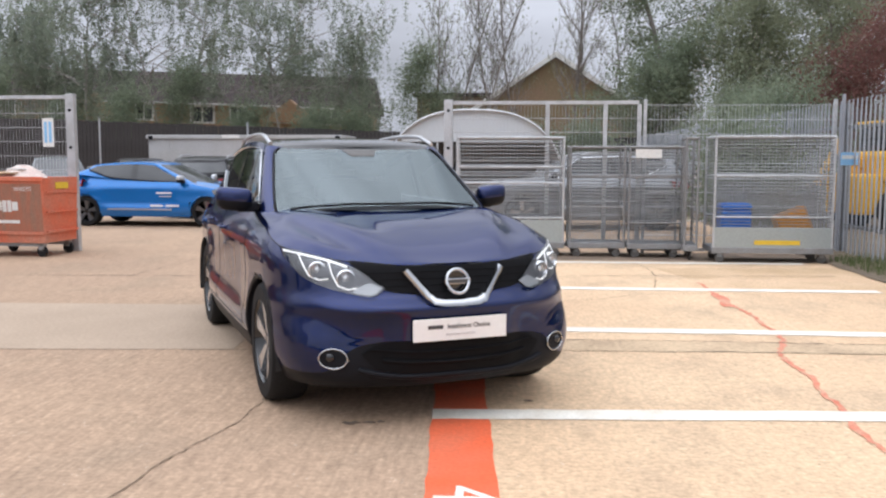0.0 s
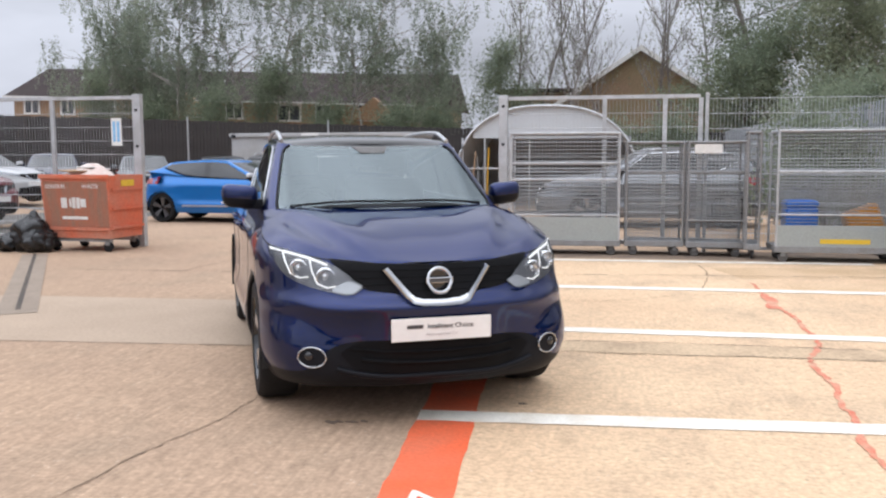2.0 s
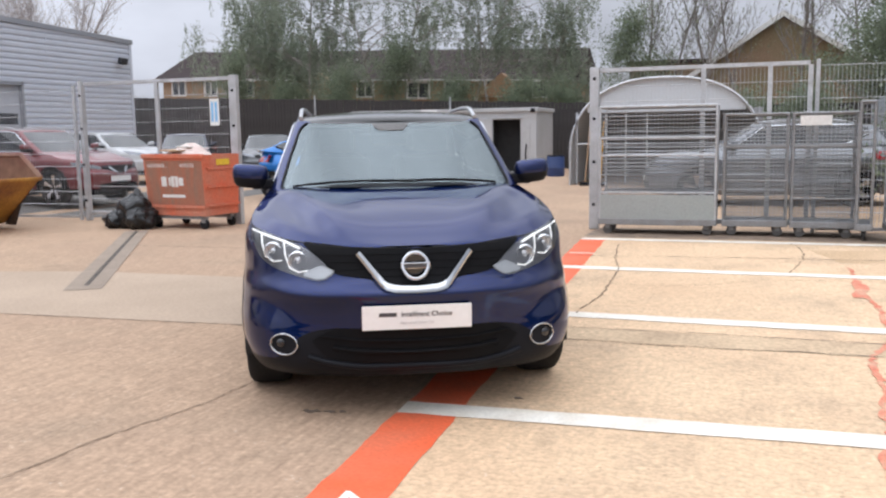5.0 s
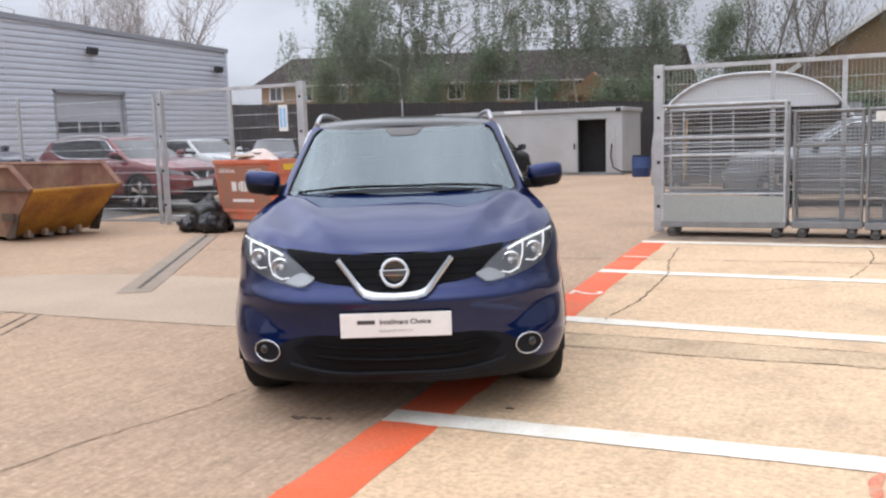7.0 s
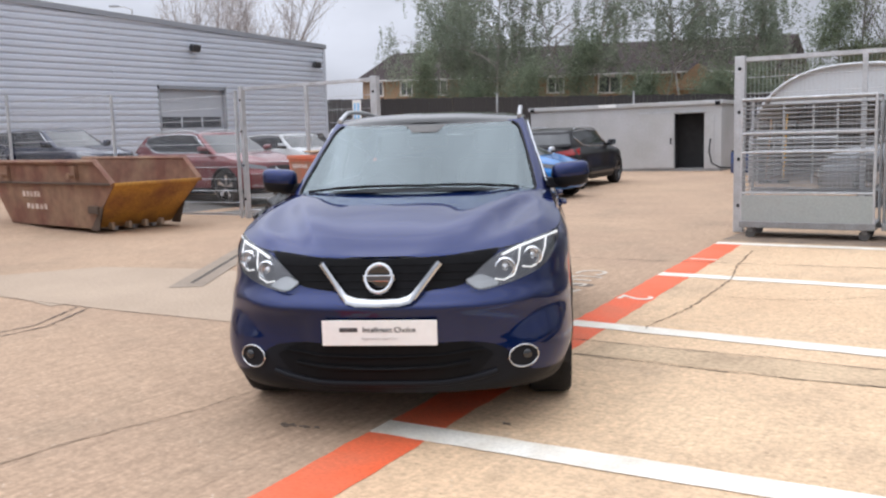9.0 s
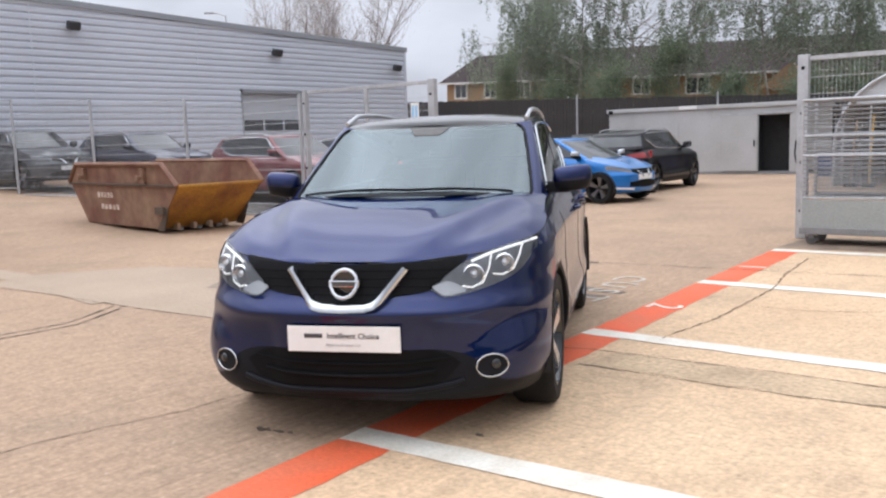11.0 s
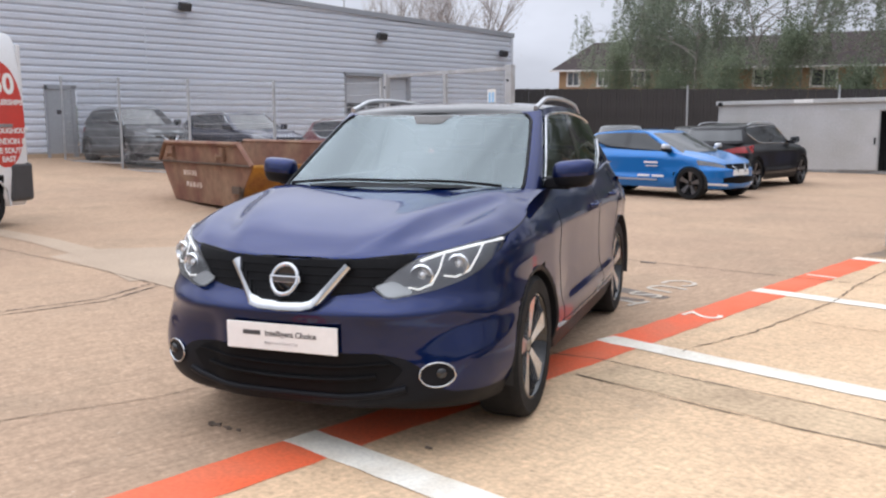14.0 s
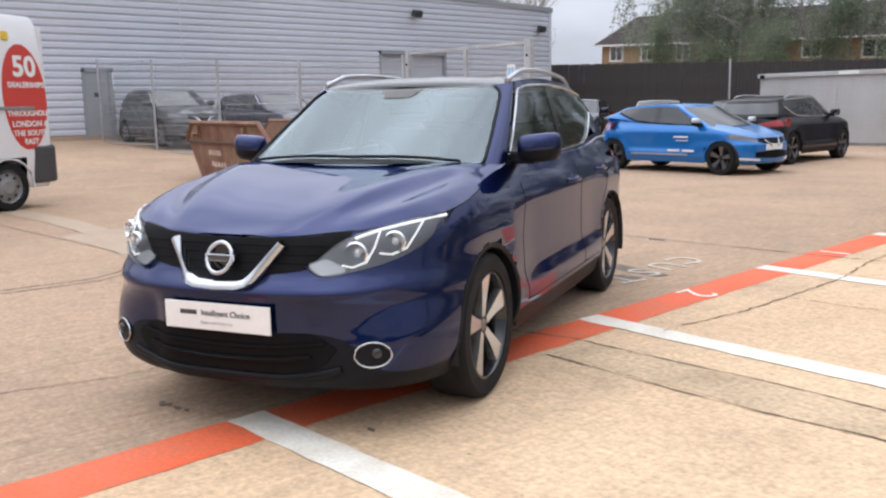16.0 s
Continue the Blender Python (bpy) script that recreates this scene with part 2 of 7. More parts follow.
M = {
    "concrete": concrete(),
    "patch": mat("patched_concrete", (0.575, 0.425, 0.28), 0.88, 0, 0.22, 2.0, 30.0, 0.008, second=(0.43, 0.315, 0.21), amount=0.95, stain=0.5, spec=0.2),
    "joint": mat("joint_filler", (0.115, 0.09, 0.07), 0.9, 0, 0.3, 3, 40, 0.003),
    "crack": mat("crack_dirt", (0.22, 0.155, 0.10), 0.95, 0, 0.3, 5, 60),
    "crack_orange": mat("orange_crack_sealer", (0.60, 0.175, 0.10), 0.8, 0, 0.2, 7, 60, second=(0.60, 0.40, 0.27), amount=0.9, stain=0.52),
    "orange": mat("orange_road_paint", (0.78, 0.115, 0.035), 0.7, 0, 0.12, 3, 50, 0.002, second=(0.6, 0.17, 0.09), amount=0.6),
    "white_line": mat("white_road_paint", (0.80, 0.755, 0.67), 0.75, 0, 0.10, 5, 60, 0.002, second=(0.62, 0.54, 0.44), amount=0.75, spec=0.2, stain=0.52),
    "worn_white": mat("worn_white_paint", (0.62, 0.57, 0.50), 0.8, 0, 0.2, 9, 60, second=(0.48, 0.40, 0.32), amount=1.0),
    "stain": mat("oil_stain", (0.16, 0.115, 0.085), 0.6, 0, 0.2, 8, 60),
    "asphalt": mat("dark_grey_ground", (0.105, 0.098, 0.092), 0.9, 0, 0.2, 1.2, 40, 0.004, second=(0.16, 0.145, 0.125), amount=0.7),
    "damp_tan": mat("damp_tan_concrete", (0.50, 0.345, 0.205), 0.8, 0, 0.2, 1.4, 34, 0.004, second=(0.62, 0.44, 0.285), amount=1.0, spec=0.2),
    # dirt colour, darkened further for the shade under the roll cages
    "dirt_shade": mat("dirt_and_cage_shade", (0.17, 0.125, 0.095), 0.85, 0, 0.2, 2.5, 30, 0.004, second=(0.33, 0.24, 0.17), amount=0.8),
    "kerb": mat("grey_kerb_concrete", (0.30, 0.235, 0.18), 0.85, 0, 0.15, 3, 40, 0.003),
    "slab": mat("pale_concrete", (0.432, 0.325, 0.236), 0.85, 0, 0.12, 0.8, 40, 0.004),
    "steel": mat("galvanised_steel", (0.56, 0.575, 0.60), 0.5, 0.5, 0.15, 5, 60, second=(0.30, 0.30, 0.30)),
    "steel_dull": mat("weathered_steel", (0.30, 0.305, 0.315), 0.6, 0.5, 0.2, 6, 60, second=(0.22, 0.205, 0.19)),
    "castor_grey": mat("grey_castor_rubber", (0.14, 0.135, 0.13), 0.6, 0, 0.15, 6, 40),
    "bin_front": mat("faded_rusty_bin_front", (0.38, 0.135, 0.08), 0.75, 0, 0.2, 2.2, 30, second=(0.27, 0.155, 0.11), amount=1.0, stain=0.5, aniso=(5, 5, 0.9)),
    "pale_door": mat("pale_grey_door_panel", (0.50, 0.525, 0.575), 0.5, 0.1, 0.05, 0.8, 20),
    # steel of the pales, the sky's reflection put into its blue-grey base
    "sky_sheen_steel": mat("palisade_steel_sky_sheen", (0.40, 0.43, 0.475), 0.45, 0.3, 0.12, 5, 40),
    "steel_sheet": mat("galvanised_sheet", (0.345, 0.375, 0.37), 0.5, 0.35, 0.08, 7, 40, second=(0.38, 0.42, 0.41)),
    "cladding": mat("grey_metal_cladding", (0.63, 0.665, 0.74), 0.45, 0.15, 0.05, 0.3, 20, second=(0.55, 0.58, 0.645)),
    "cladding_dark": mat("grey_flashing", (0.33, 0.345, 0.38), 0.5, 0.2, 0.06, 1, 20),
    "door_grey": mat("grey_painted_door", (0.36, 0.38, 0.41), 0.5, 0.1, 0.06, 1, 20),
    "container": mat("pale_grey_container", (0.47, 0.47, 0.48), 0.6, 0.1, 0.07, 0.8, 20, second=(0.36, 0.35, 0.33), amount=0.6),
    "dark": mat("dark_interior", (0.018, 0.018, 0.019), 0.8),
    "lamp_body": mat("dark_grey_lamp_body", (0.045, 0.047, 0.052), 0.5),
    "dark_alloy": mat("dark_alloy", (0.16, 0.16, 0.17), 0.3, 0.8, 0.04, 6, 60),
    "timber": mat("dark_fence_timber", (0.052, 0.046, 0.045), 0.9, 0, 0.3, 1.5, 12, 0.004, aniso=(8, 8, 0.6)),
    "brick": mat("brown_brick", (0.38, 0.25, 0.15), 0.9, 0, 0.2, 0.6, 14, second=(0.29, 0.18, 0.11)),
    "brick_red": mat("red_brick", (0.29, 0.195, 0.135), 0.9, 0, 0.2, 0.6, 14, second=(0.21, 0.19, 0.10), amount=0.8),
    "tile": mat("brown_roof_tiles", (0.050, 0.037, 0.036), 0.9, 0, 0.2, 1.2, 9, second=(0.04, 0.03, 0.03), spec=0.2),
    "white": mat("white_plastic", (0.78, 0.78, 0.77), 0.4, 0, 0.03, 2, 30),
    "white_paint": mat("white_van_paint", (0.74, 0.75, 0.77), 0.35, 0, 0.03, 1.2, 30, coat=0.6),
    "red_print": mat("red_print", (0.55, 0.045, 0.03), 0.45, 0, 0.05, 3, 30, coat=0.3),
    "yellow_print": mat("yellow_print", (0.75, 0.50, 0.04), 0.5),
    "blue_print": mat("blue_print", (0.25, 0.52, 0.80), 0.5),
    "grey_print": mat("grey_print", (0.06, 0.06, 0.065), 0.5),
    "bin": mat("orange_bin_steel", (0.62, 0.13, 0.06), 0.6, 0, 0.14, 2.5, 30, second=(0.50, 0.22, 0.15), amount=0.9),
    "rust": mat("rusty_skip_steel", (0.175, 0.074, 0.05), 0.75, 0.1, 0.18, 1.3, 7, 0.003, second=(0.30, 0.195, 0.125), amount=0.9, stain=0.5),
    "skip_print": mat("faded_skip_print", (0.60, 0.50, 0.43), 0.85, 0, 0.3, 9, 40, second=(0.28, 0.14, 0.09), amount=1.0, stain=0.52),
    "sack": mat("pale_plastic_sack", (0.62, 0.47, 0.42), 0.5, 0, 0.2, 6, 40, 0.006, second=(0.70, 0.62, 0.56), amount=1.0),
    "rust_dark": mat("brown_weathered_steel", (0.12, 0.085, 0.065), 0.8, 0.2, 0.25, 3, 40),
    "skip_yellow": mat("worn_yellow_paint", (0.45, 0.22, 0.035), 0.7, 0.05, 0.2, 2.5, 25, 0.003, second=(0.22, 0.085, 0.035), amount=0.9, stain=0.5),
    "bag": mat("black_bin_bag", (0.012, 0.012, 0.013), 0.28, 0, 0.2, 6, 40, 0.01),
    "drum_blue": mat("dark_blue_plastic", (0.025, 0.05, 0.15), 0.5),
    "blue_plastic": mat("blue_plastic", (0.02, 0.16, 0.60), 0.45),
    "orange_plastic": mat("faded_orange_plastic", (0.62, 0.27, 0.05), 0.5, 0, 0.1, 4, 30),
    "yellow": mat("yellow_machine_paint", (0.70, 0.38, 0.02), 0.5, 0, 0.12, 2, 30),
    "tent": mat("pale_grey_tent_sheet", (0.54, 0.57, 0.60), 0.5, 0, 0.05, 0.7, 20),
    "paper": mat("white_card", (0.75, 0.74, 0.72), 0.8),
    "card": mat("brown_cardboard", (0.42, 0.28, 0.17), 0.9),
    "rubber": mat("tyre_rubber", (0.015, 0.015, 0.016), 0.75, 0, 0.2, 8, 60, 0.002, spec=0.2),
    "black": mat("black_plastic", (0.0085, 0.009, 0.012), 0.48, 0, 0.15, 6, 150, 0.001, spec=0.14),
    "gloss_black": mat("gloss_black", (0.010, 0.010, 0.012), 0.12, 0, 0.05, 3, 30, coat=0.5),
    "mesh_black": mat("black_grille_mesh", (0.004, 0.004, 0.005), 0.6, 0, 0.2, 30, 200, spec=0.12),
    "chrome": mat("chrome", (0.52, 0.53, 0.55), 0.09, 1.0, 0.02, 3, 30),
    "alloy": mat("machined_alloy", (0.62, 0.62, 0.64), 0.25, 0.9, 0.04, 6, 60),
    "silver_rail": mat("silver_rail", (0.60, 0.61, 0.63), 0.3, 0.8, 0.04, 6, 60),
    "reflector": mat("lamp_reflector", (0.22, 0.225, 0.24), 0.18, 0.8, 0.1, 20, 60),
    "faint_print": mat("faint_grey_print", (0.42, 0.41, 0.42), 0.6),
    "bright_metal": mat("bright_reflector", (0.85, 0.86, 0.88), 0.2, 0.9, 0.03, 9, 60),
    "lamp_dark": mat("lamp_housing", (0.15, 0.15, 0.157), 0.3, 0.7, 0.1, 20, 60),
    "lamp_glass": mat("lamp_glass", (0.72, 0.73, 0.75), 0.08, 0.7, 0.1, 20, 60, coat=1.0),
    "lens": pane("lamp_lens", (0.94, 0.95, 0.96), 1.38, (0.9, 0.9, 0.9)),
    "lamp_silver": mat("lamp_silver", (0.44, 0.45, 0.46), 0.3, 0.6, 0.05, 9, 60),
    "lamp_lit": glow("running_light_strip", (1.0, 1.0, 1.0), 0.6),
    "red_lamp": mat("red_lamp", (0.30, 0.01, 0.012), 0.15, 0, 0.05, coat=0.5),
    "windscreen": pane("windscreen_glass", (0.62, 0.70, 0.69), 2.3, (0.84, 0.96, 1.0)),
    "front_glass": pane("front_side_glass", (0.66, 0.72, 0.70), 1.7),
    "side_glass": pane("side_window_glass", (0.30, 0.34, 0.34), 1.8),
    "dark_glass": mat("dark_window_glass", (0.02, 0.023, 0.026), 0.04, 0, 0.05, 2, 20, spec=0.9),
    "house_glass": mat("house_window_glass", (0.05, 0.055, 0.065), 0.06, 0, 0.1, 2, 20, spec=0.8),
    "seat": mat("dark_seat_cloth", (0.085, 0.083, 0.082), 0.9, 0, 0.15, 12, 200),
    "dash": mat("dashboard_plastic", (0.05, 0.05, 0.053), 0.7, 0, 0.1, 12, 200),
    "lining": mat("pale_headlining", (0.55, 0.54, 0.52), 0.9),
    "paint_blue": paint("dark_blue_paint", (0.0012, 0.0098, 0.070), 1.0, 0.0),
    "paint_micra": paint("bright_blue_paint", (0.008, 0.145, 0.47), 0.3),
    "paint_black": paint("black_paint", (0.009, 0.008, 0.010), 0.3),
    "paint_red": paint("dark_red_paint", (0.15, 0.030, 0.034), 0.3),
    "paint_navy": paint("navy_paint", (0.014, 0.018, 0.042), 0.5),
    "paint_grey": paint("grey_paint", (0.07, 0.075, 0.08), 0.5),
    "paint_silver": paint("silver_paint", (0.19, 0.20, 0.215), 0.7),
    "paint_white": paint("white_paint", (0.46, 0.47, 0.48), 0.0),
    "bark": mat("grey_brown_bark", (0.25, 0.225, 0.205), 0.95, 0, 0.3, 4, 30, 0.01),
    "birch": mat("pale_birch_bark", (0.36, 0.33, 0.30), 0.9, 0, 0.2, 5, 30, second=(0.10, 0.09, 0.08)),
    "twig": mat("pale_grey_twigs", (0.38, 0.345, 0.335), 0.95, 0, 0.2, 4, 30),
    "leaf": leaves("birch_leaves", (0.275, 0.31, 0.24), (0.22, 0.25, 0.19)),
    "leaf_dark": leaves("dark_leaves", (0.215, 0.255, 0.18), (0.25, 0.285, 0.19)),
    "leaf_olive": leaves("spring_leaves", (0.275, 0.295, 0.20), (0.21, 0.24, 0.16)),
    "leaf_red": leaves("copper_leaves", (0.23, 0.12, 0.105), (0.17, 0.085, 0.075)),
    "blossom": mat("pale_blossom", (0.62, 0.56, 0.53), 0.8, 0, 0.15, 0.5, 3),
    "grass": mat("grass_blades", (0.07, 0.11, 0.025), 0.9, 0, 0.3, 2, 20, 0.02, second=(0.13, 0.12, 0.05)),
    "earth": mat("bare_earth", (0.16, 0.12, 0.08), 0.95, 0, 0.25, 2, 20, 0.02),
}
M["paint_black"].node_tree.nodes["Principled BSDF"].inputs["Coat Weight"].default_value = 0.45


# ---- mesh helpers ----
def mesh_of(bm, name):
    me = bpy.data.meshes.new(name)
    bm.normal_update()
    bm.to_mesh(me)
    bm.free()
    return me


def part(name, bm, material, parent=None, label="", smooth=None, local=None):
    """Links a bmesh (or a ready mesh) as one mesh object, under a thing or a part."""
    me = bm if isinstance(bm, bpy.types.Mesh) else mesh_of(bm, name)
    if material and not me.materials:
        me.materials.append(M[material] if isinstance(material, str) else material)
    if smooth is not None:
        me.shade_smooth()
        if smooth < 180:
            me.set_sharp_from_angle(angle=radians(smooth))
    ob = new(name, me)
    if parent:
        ob.parent = parent
    if local is not None:
        ob.matrix_basis = local
    if label:
        ob["label"] = label
    return ob


def thing(name, label, category, m=None, group="", kind=""):
    ob = new(name)
    ob.empty_display_size = 0.2
    if m is not None:
        ob.matrix_basis = m
    return tagged(ob, label, category, group, kind)


def box(bm, x0, x1, y0, y1, z0, z1, bevel=0.0, m=None):
    r = bmesh.ops.create_cube(bm, size=1)
    t = Matrix.Translation(((x0 + x1) / 2, (y0 + y1) / 2, (z0 + z1) / 2)) @ Matrix.Diagonal((x1 - x0, y1 - y0, z1 - z0, 1))
    bmesh.ops.transform(bm, matrix=(m @ t) if m is not None else t, verts=r["verts"])
    if bevel:
        es = list({e for v in r["verts"] for e in v.link_edges})
        bmesh.ops.bevel(bm, geom=es, offset=bevel, segments=2, affect="EDGES", profile=0.5)
    return bm


def boxed(*a, **k):
    return box(bmesh.new(), *a, **k)


def tube(bm, pts, r, n=6, r1=None, closed=False):
    """A round bar along a line of points; r1: the radius at its end."""
    pts = [Vector(p) for p in pts]
    rings = []
    cnt = len(pts)
    for i, p in enumerate(pts):
        a = pts[(i - 1) % cnt] if (closed or i) else p
        b = pts[(i + 1) % cnt] if (closed or i < cnt - 1) else p
        d = (b - a).normalized()
        up = Vector((0, 0, 1)) if abs(d.z) < 0.9 else Vector((1, 0, 0))
        u = d.cross(up).normalized()
        w = u.cross(d)
        q = r if r1 is None else r + (r1 - r) * i / max(1, cnt - 1)
        rings.append([bm.verts.new(p + (u * math.cos(2 * math.pi * k / n) + w * math.sin(2 * math.pi * k / n)) * q) for k in range(n)])
    for i in range(cnt if closed else cnt - 1):
        A, B = rings[i], rings[(i + 1) % cnt]
        for k in range(n):
            bm.faces.new((A[k], A[(k + 1) % n], B[(k + 1) % n], B[k]))
    if not closed:
        bm.faces.new(rings[0][::-1])
        bm.faces.new(rings[-1])
    return bm


def lathe(bm, prof, n=32, axis="y", m=None):
    """Turns a profile of (radius, along) round an axis."""
    rings = []
    for r, a in prof:
        ring = []
        for k in range(n):
            c, s = math.cos(2 * math.pi * k / n) * r, math.sin(2 * math.pi * k / n) * r
            v = Vector((c, a, s)) if axis == "y" else Vector((c, s, a)) if axis == "z" else Vector((a, c, s))
            ring.append(bm.verts.new(m @ v if m is not None else v))
        rings.append(ring)
    for A, B in zip(rings, rings[1:]):
        for k in range(n):
            bm.faces.new((A[k], A[(k + 1) % n], B[(k + 1) % n], B[k]))
    return bm


def grid(bm, rows, flip=False, keep=None):
    """Faces between rows of points."""
    vs = [[bm.verts.new(p) for p in r] for r in rows]
    for i in range(len(vs) - 1):
        for j in range(len(vs[i]) - 1):
            q = (vs[i][j], vs[i][j + 1], vs[i + 1][j + 1], vs[i + 1][j])
            if keep and not keep(sum((v.co for v in q), Vector()) / 4):
                continue
            try:
                bm.faces.new(q[::-1] if flip else q)
            except ValueError:
                pass
    return vs


def prism(bm, pts, h, m=None):
    """A flat outline of (x, y), given thickness h upwards."""
    lo = [bm.verts.new((x, y, 0)) for x, y in pts]
    hi = [bm.verts.new((x, y, h)) for x, y in pts]
    bm.faces.new(lo[::-1])
    bm.faces.new(hi)
    for i in range(len(pts)):
        j = (i + 1) % len(pts)
        bm.faces.new((lo[i], lo[j], hi[j], hi[i]))
    if m is not None:
        bmesh.ops.transform(bm, matrix=m, verts=lo + hi)
    return bm


def words(text, size, material, parent, m, name="lettering", depth=0.002, align="CENTER", label="", bold=0.0):
    """Raised lettering in the built-in font, as a mesh."""
    cu = bpy.data.curves.new(name, "FONT")
    cu.body, cu.size, cu.align_x, cu.align_y, cu.extrude, cu.resolution_u, cu.offset = text, size, align, "CENTER", depth, 3, bold
    ob = bpy.data.objects.new(name, cu)
    me = bpy.data.meshes.new_from_object(ob)
    bpy.data.objects.remove(ob)
    bpy.data.curves.remove(cu)
    return part(name, me, material, parent, label, local=m)


def lerp_at(table, x):
    """Smooth reading of a table of (x, value)."""
    if x <= table[0][0]:
        return table[0][1]
    for i in range(len(table) - 1):
        (x0, y0), (x1, y1) = table[i], table[i + 1]
        if x <= x1:
            ya, xa = (table[i - 1][1], table[i - 1][0]) if i else (y0, x0)
            yb, xb = (table[i + 2][1], table[i + 2][0]) if i + 2 < len(table) else (y1, x1)
            t, d = (x - x0) / (x1 - x0), x1 - x0
            m0 = (y1 - ya) / (x1 - xa) * d
            m1 = (yb - y0) / (xb - x0) * d
            lim = 3 * abs(y1 - y0)
            m0, m1 = max(-lim, min(lim, m0)), max(-lim, min(lim, m1))
            return (2 * t**3 - 3 * t * t + 1) * y0 + (t**3 - 2 * t * t + t) * m0 + (3 * t * t - 2 * t**3) * y1 + (t**3 - t * t) * m1
    return table[-1][1]


# ---- ground ----
def rise(x, y):
    """The yard climbs gently towards the clad building."""
    t = min(1.0, max(0.0, (-x - 11.0) / 11.5))
    return 0.60 * t * min(1.0, max(0.0, (31 - y) / 11))


def ground():
    bm = bmesh.new()
    xs = [-400, -150, -60, -35, -26] + [-24 + 0.75 * i for i in range(18)] + [-10 + 1.0 * i for i in range(17)] + [8, 12, 20, 60, 150, 400]
    ys = [-300, -60, -20, -8] + [-4 + 1.0 * i for i in range(45)] + [44, 60, 100, 200, 500]
    grid(bm, [[(x, y, rise(x, y)) for x in xs] for y in ys])
    g = part("ground", bm, "concrete", smooth=180)
    return tagged(g, "worn tan concrete yard with fine broom marks", "ground", kind="structure")


ground()


def flat_on_ground(name, label, category, material, outline, h=0.006, kind="structure", group=""):
    bm = prism(bmesh.new(), outline, h)
    bmesh.ops.translate(bm, vec=(0, 0, -0.001), verts=bm.verts)
    return tagged(part(name, bm, material), label, category, group, kind)


def ribbon(pts, w, jitter=0.0, seed=1):
    """The outline of an uneven strip along a line of points."""
    rnd = random.Random(seed)
    fine = []
    for (x0, y0), (x1, y1) in zip(pts, pts[1:]):
        n = max(1, int(math.hypot(x1 - x0, y1 - y0) / (0.05 if 0 < jitter and w < 0.05 else 0.12)))
        fine += [(x0 + (x1 - x0) * i / n + rnd.uniform(-jitter, jitter), y0 + (y1 - y0) * i / n + rnd.uniform(-jitter, jitter)) for i in range(n)]
    fine.append(pts[-1])
    left, right = [], []
    for i, (x, y) in enumerate(fine):
        ax, ay = fine[max(0, i - 1)]
        bx, by = fine[min(len(fine) - 1, i + 1)]
        d = math.hypot(bx - ax, by - ay) or 1
        nx, ny = -(by - ay) / d, (bx - ax) / d
        q = w * (rnd.uniform(0.15, 1.35) if w < 0.03 else rnd.uniform(0.95, 1.05) if w > 0.15 else rnd.uniform(0.55, 1.3)) / 2 if jitter else w / 2
        left.append((x + nx * q, y + ny * q, 0))
        right.append((x - nx * q, y - ny * q, 0))
    return left, right


def streak(name, label, category, material, pts, w, jitter=0.0, seed=1, h=0.005):
    bm = bmesh.new()
    l, r = ribbon(pts, w, jitter, seed)
    lift = lambda row: [(x, y, rise(x, y) + h) for x, y, z in row]
    grid(bm, [lift(r), lift(l)], flip=True)
    return tagged(part(name, bm, material), label, category, kind="structure")


# bay markings: one orange strip with white bars running off it
def strip_x(y):
    return 0.31 - 0.06 * (y - 4.0)


streak("orange_strip", "orange painted strip along the parking bays", "road marking", "orange", [(strip_x(0.5), 0.5), (strip_x(12.3), 12.3)], 0.305, 0.003, 1, 0.0026)
for y0, y1, x1 in ((5.11, 5.37, 4.6), (7.62, 7.57, 4.6), (9.96, 9.95, 4.4), (12.39, 12.44, 4.42)):
    x0 = strip_x(y0) - 0.15
    streak("bay_line", "white painted parking bay line on concrete", "road marking", "white_line", [(x0, y0), (x1, y1)], 0.185, 0.0035, int(y0 * 10), 0.0046)

# bay numbers and worn lettering, written to be read from the yard side
def on_floor(x, y, turn):
    return pose(x, y, 0.0050, 0, 0, turn)


for text, x, y in (("2", 0.015, 8.71), ("1", -0.11, 11.02), ("4", 0.315, 3.95)):
    tagged(words(text, 0.40, "white_line", None, on_floor(x, y, -90), "bay_number", 0.001), "white painted bay number on the orange strip", "road marking", kind="structure")
for k, ch in enumerate("CUST"):
    tagged(words(ch, 0.43, "worn_white", None, on_floor(-0.83 + 0.042 * k, 9.80 - 0.345 * k, -96), "floor_letter", 0.001), "worn white painted letter on concrete", "road marking", "floor lettering", kind="structure")

streak("oil_smear", "dark oily smear across the worn floor lettering", "stain", "stain", [(-1.10, 9.16), (-0.95, 9.14), (-0.80, 9.10), (-0.66, 9.12), (-0.52, 9.10)], 0.15, 0.035, 55, 0.0030)
streak("oil_smear", "dark oily smear across the worn floor lettering", "stain", "stain", [(-0.85, 8.86), (-0.72, 8.84), (-0.60, 8.90)], 0.10, 0.03, 56, 0.0030)

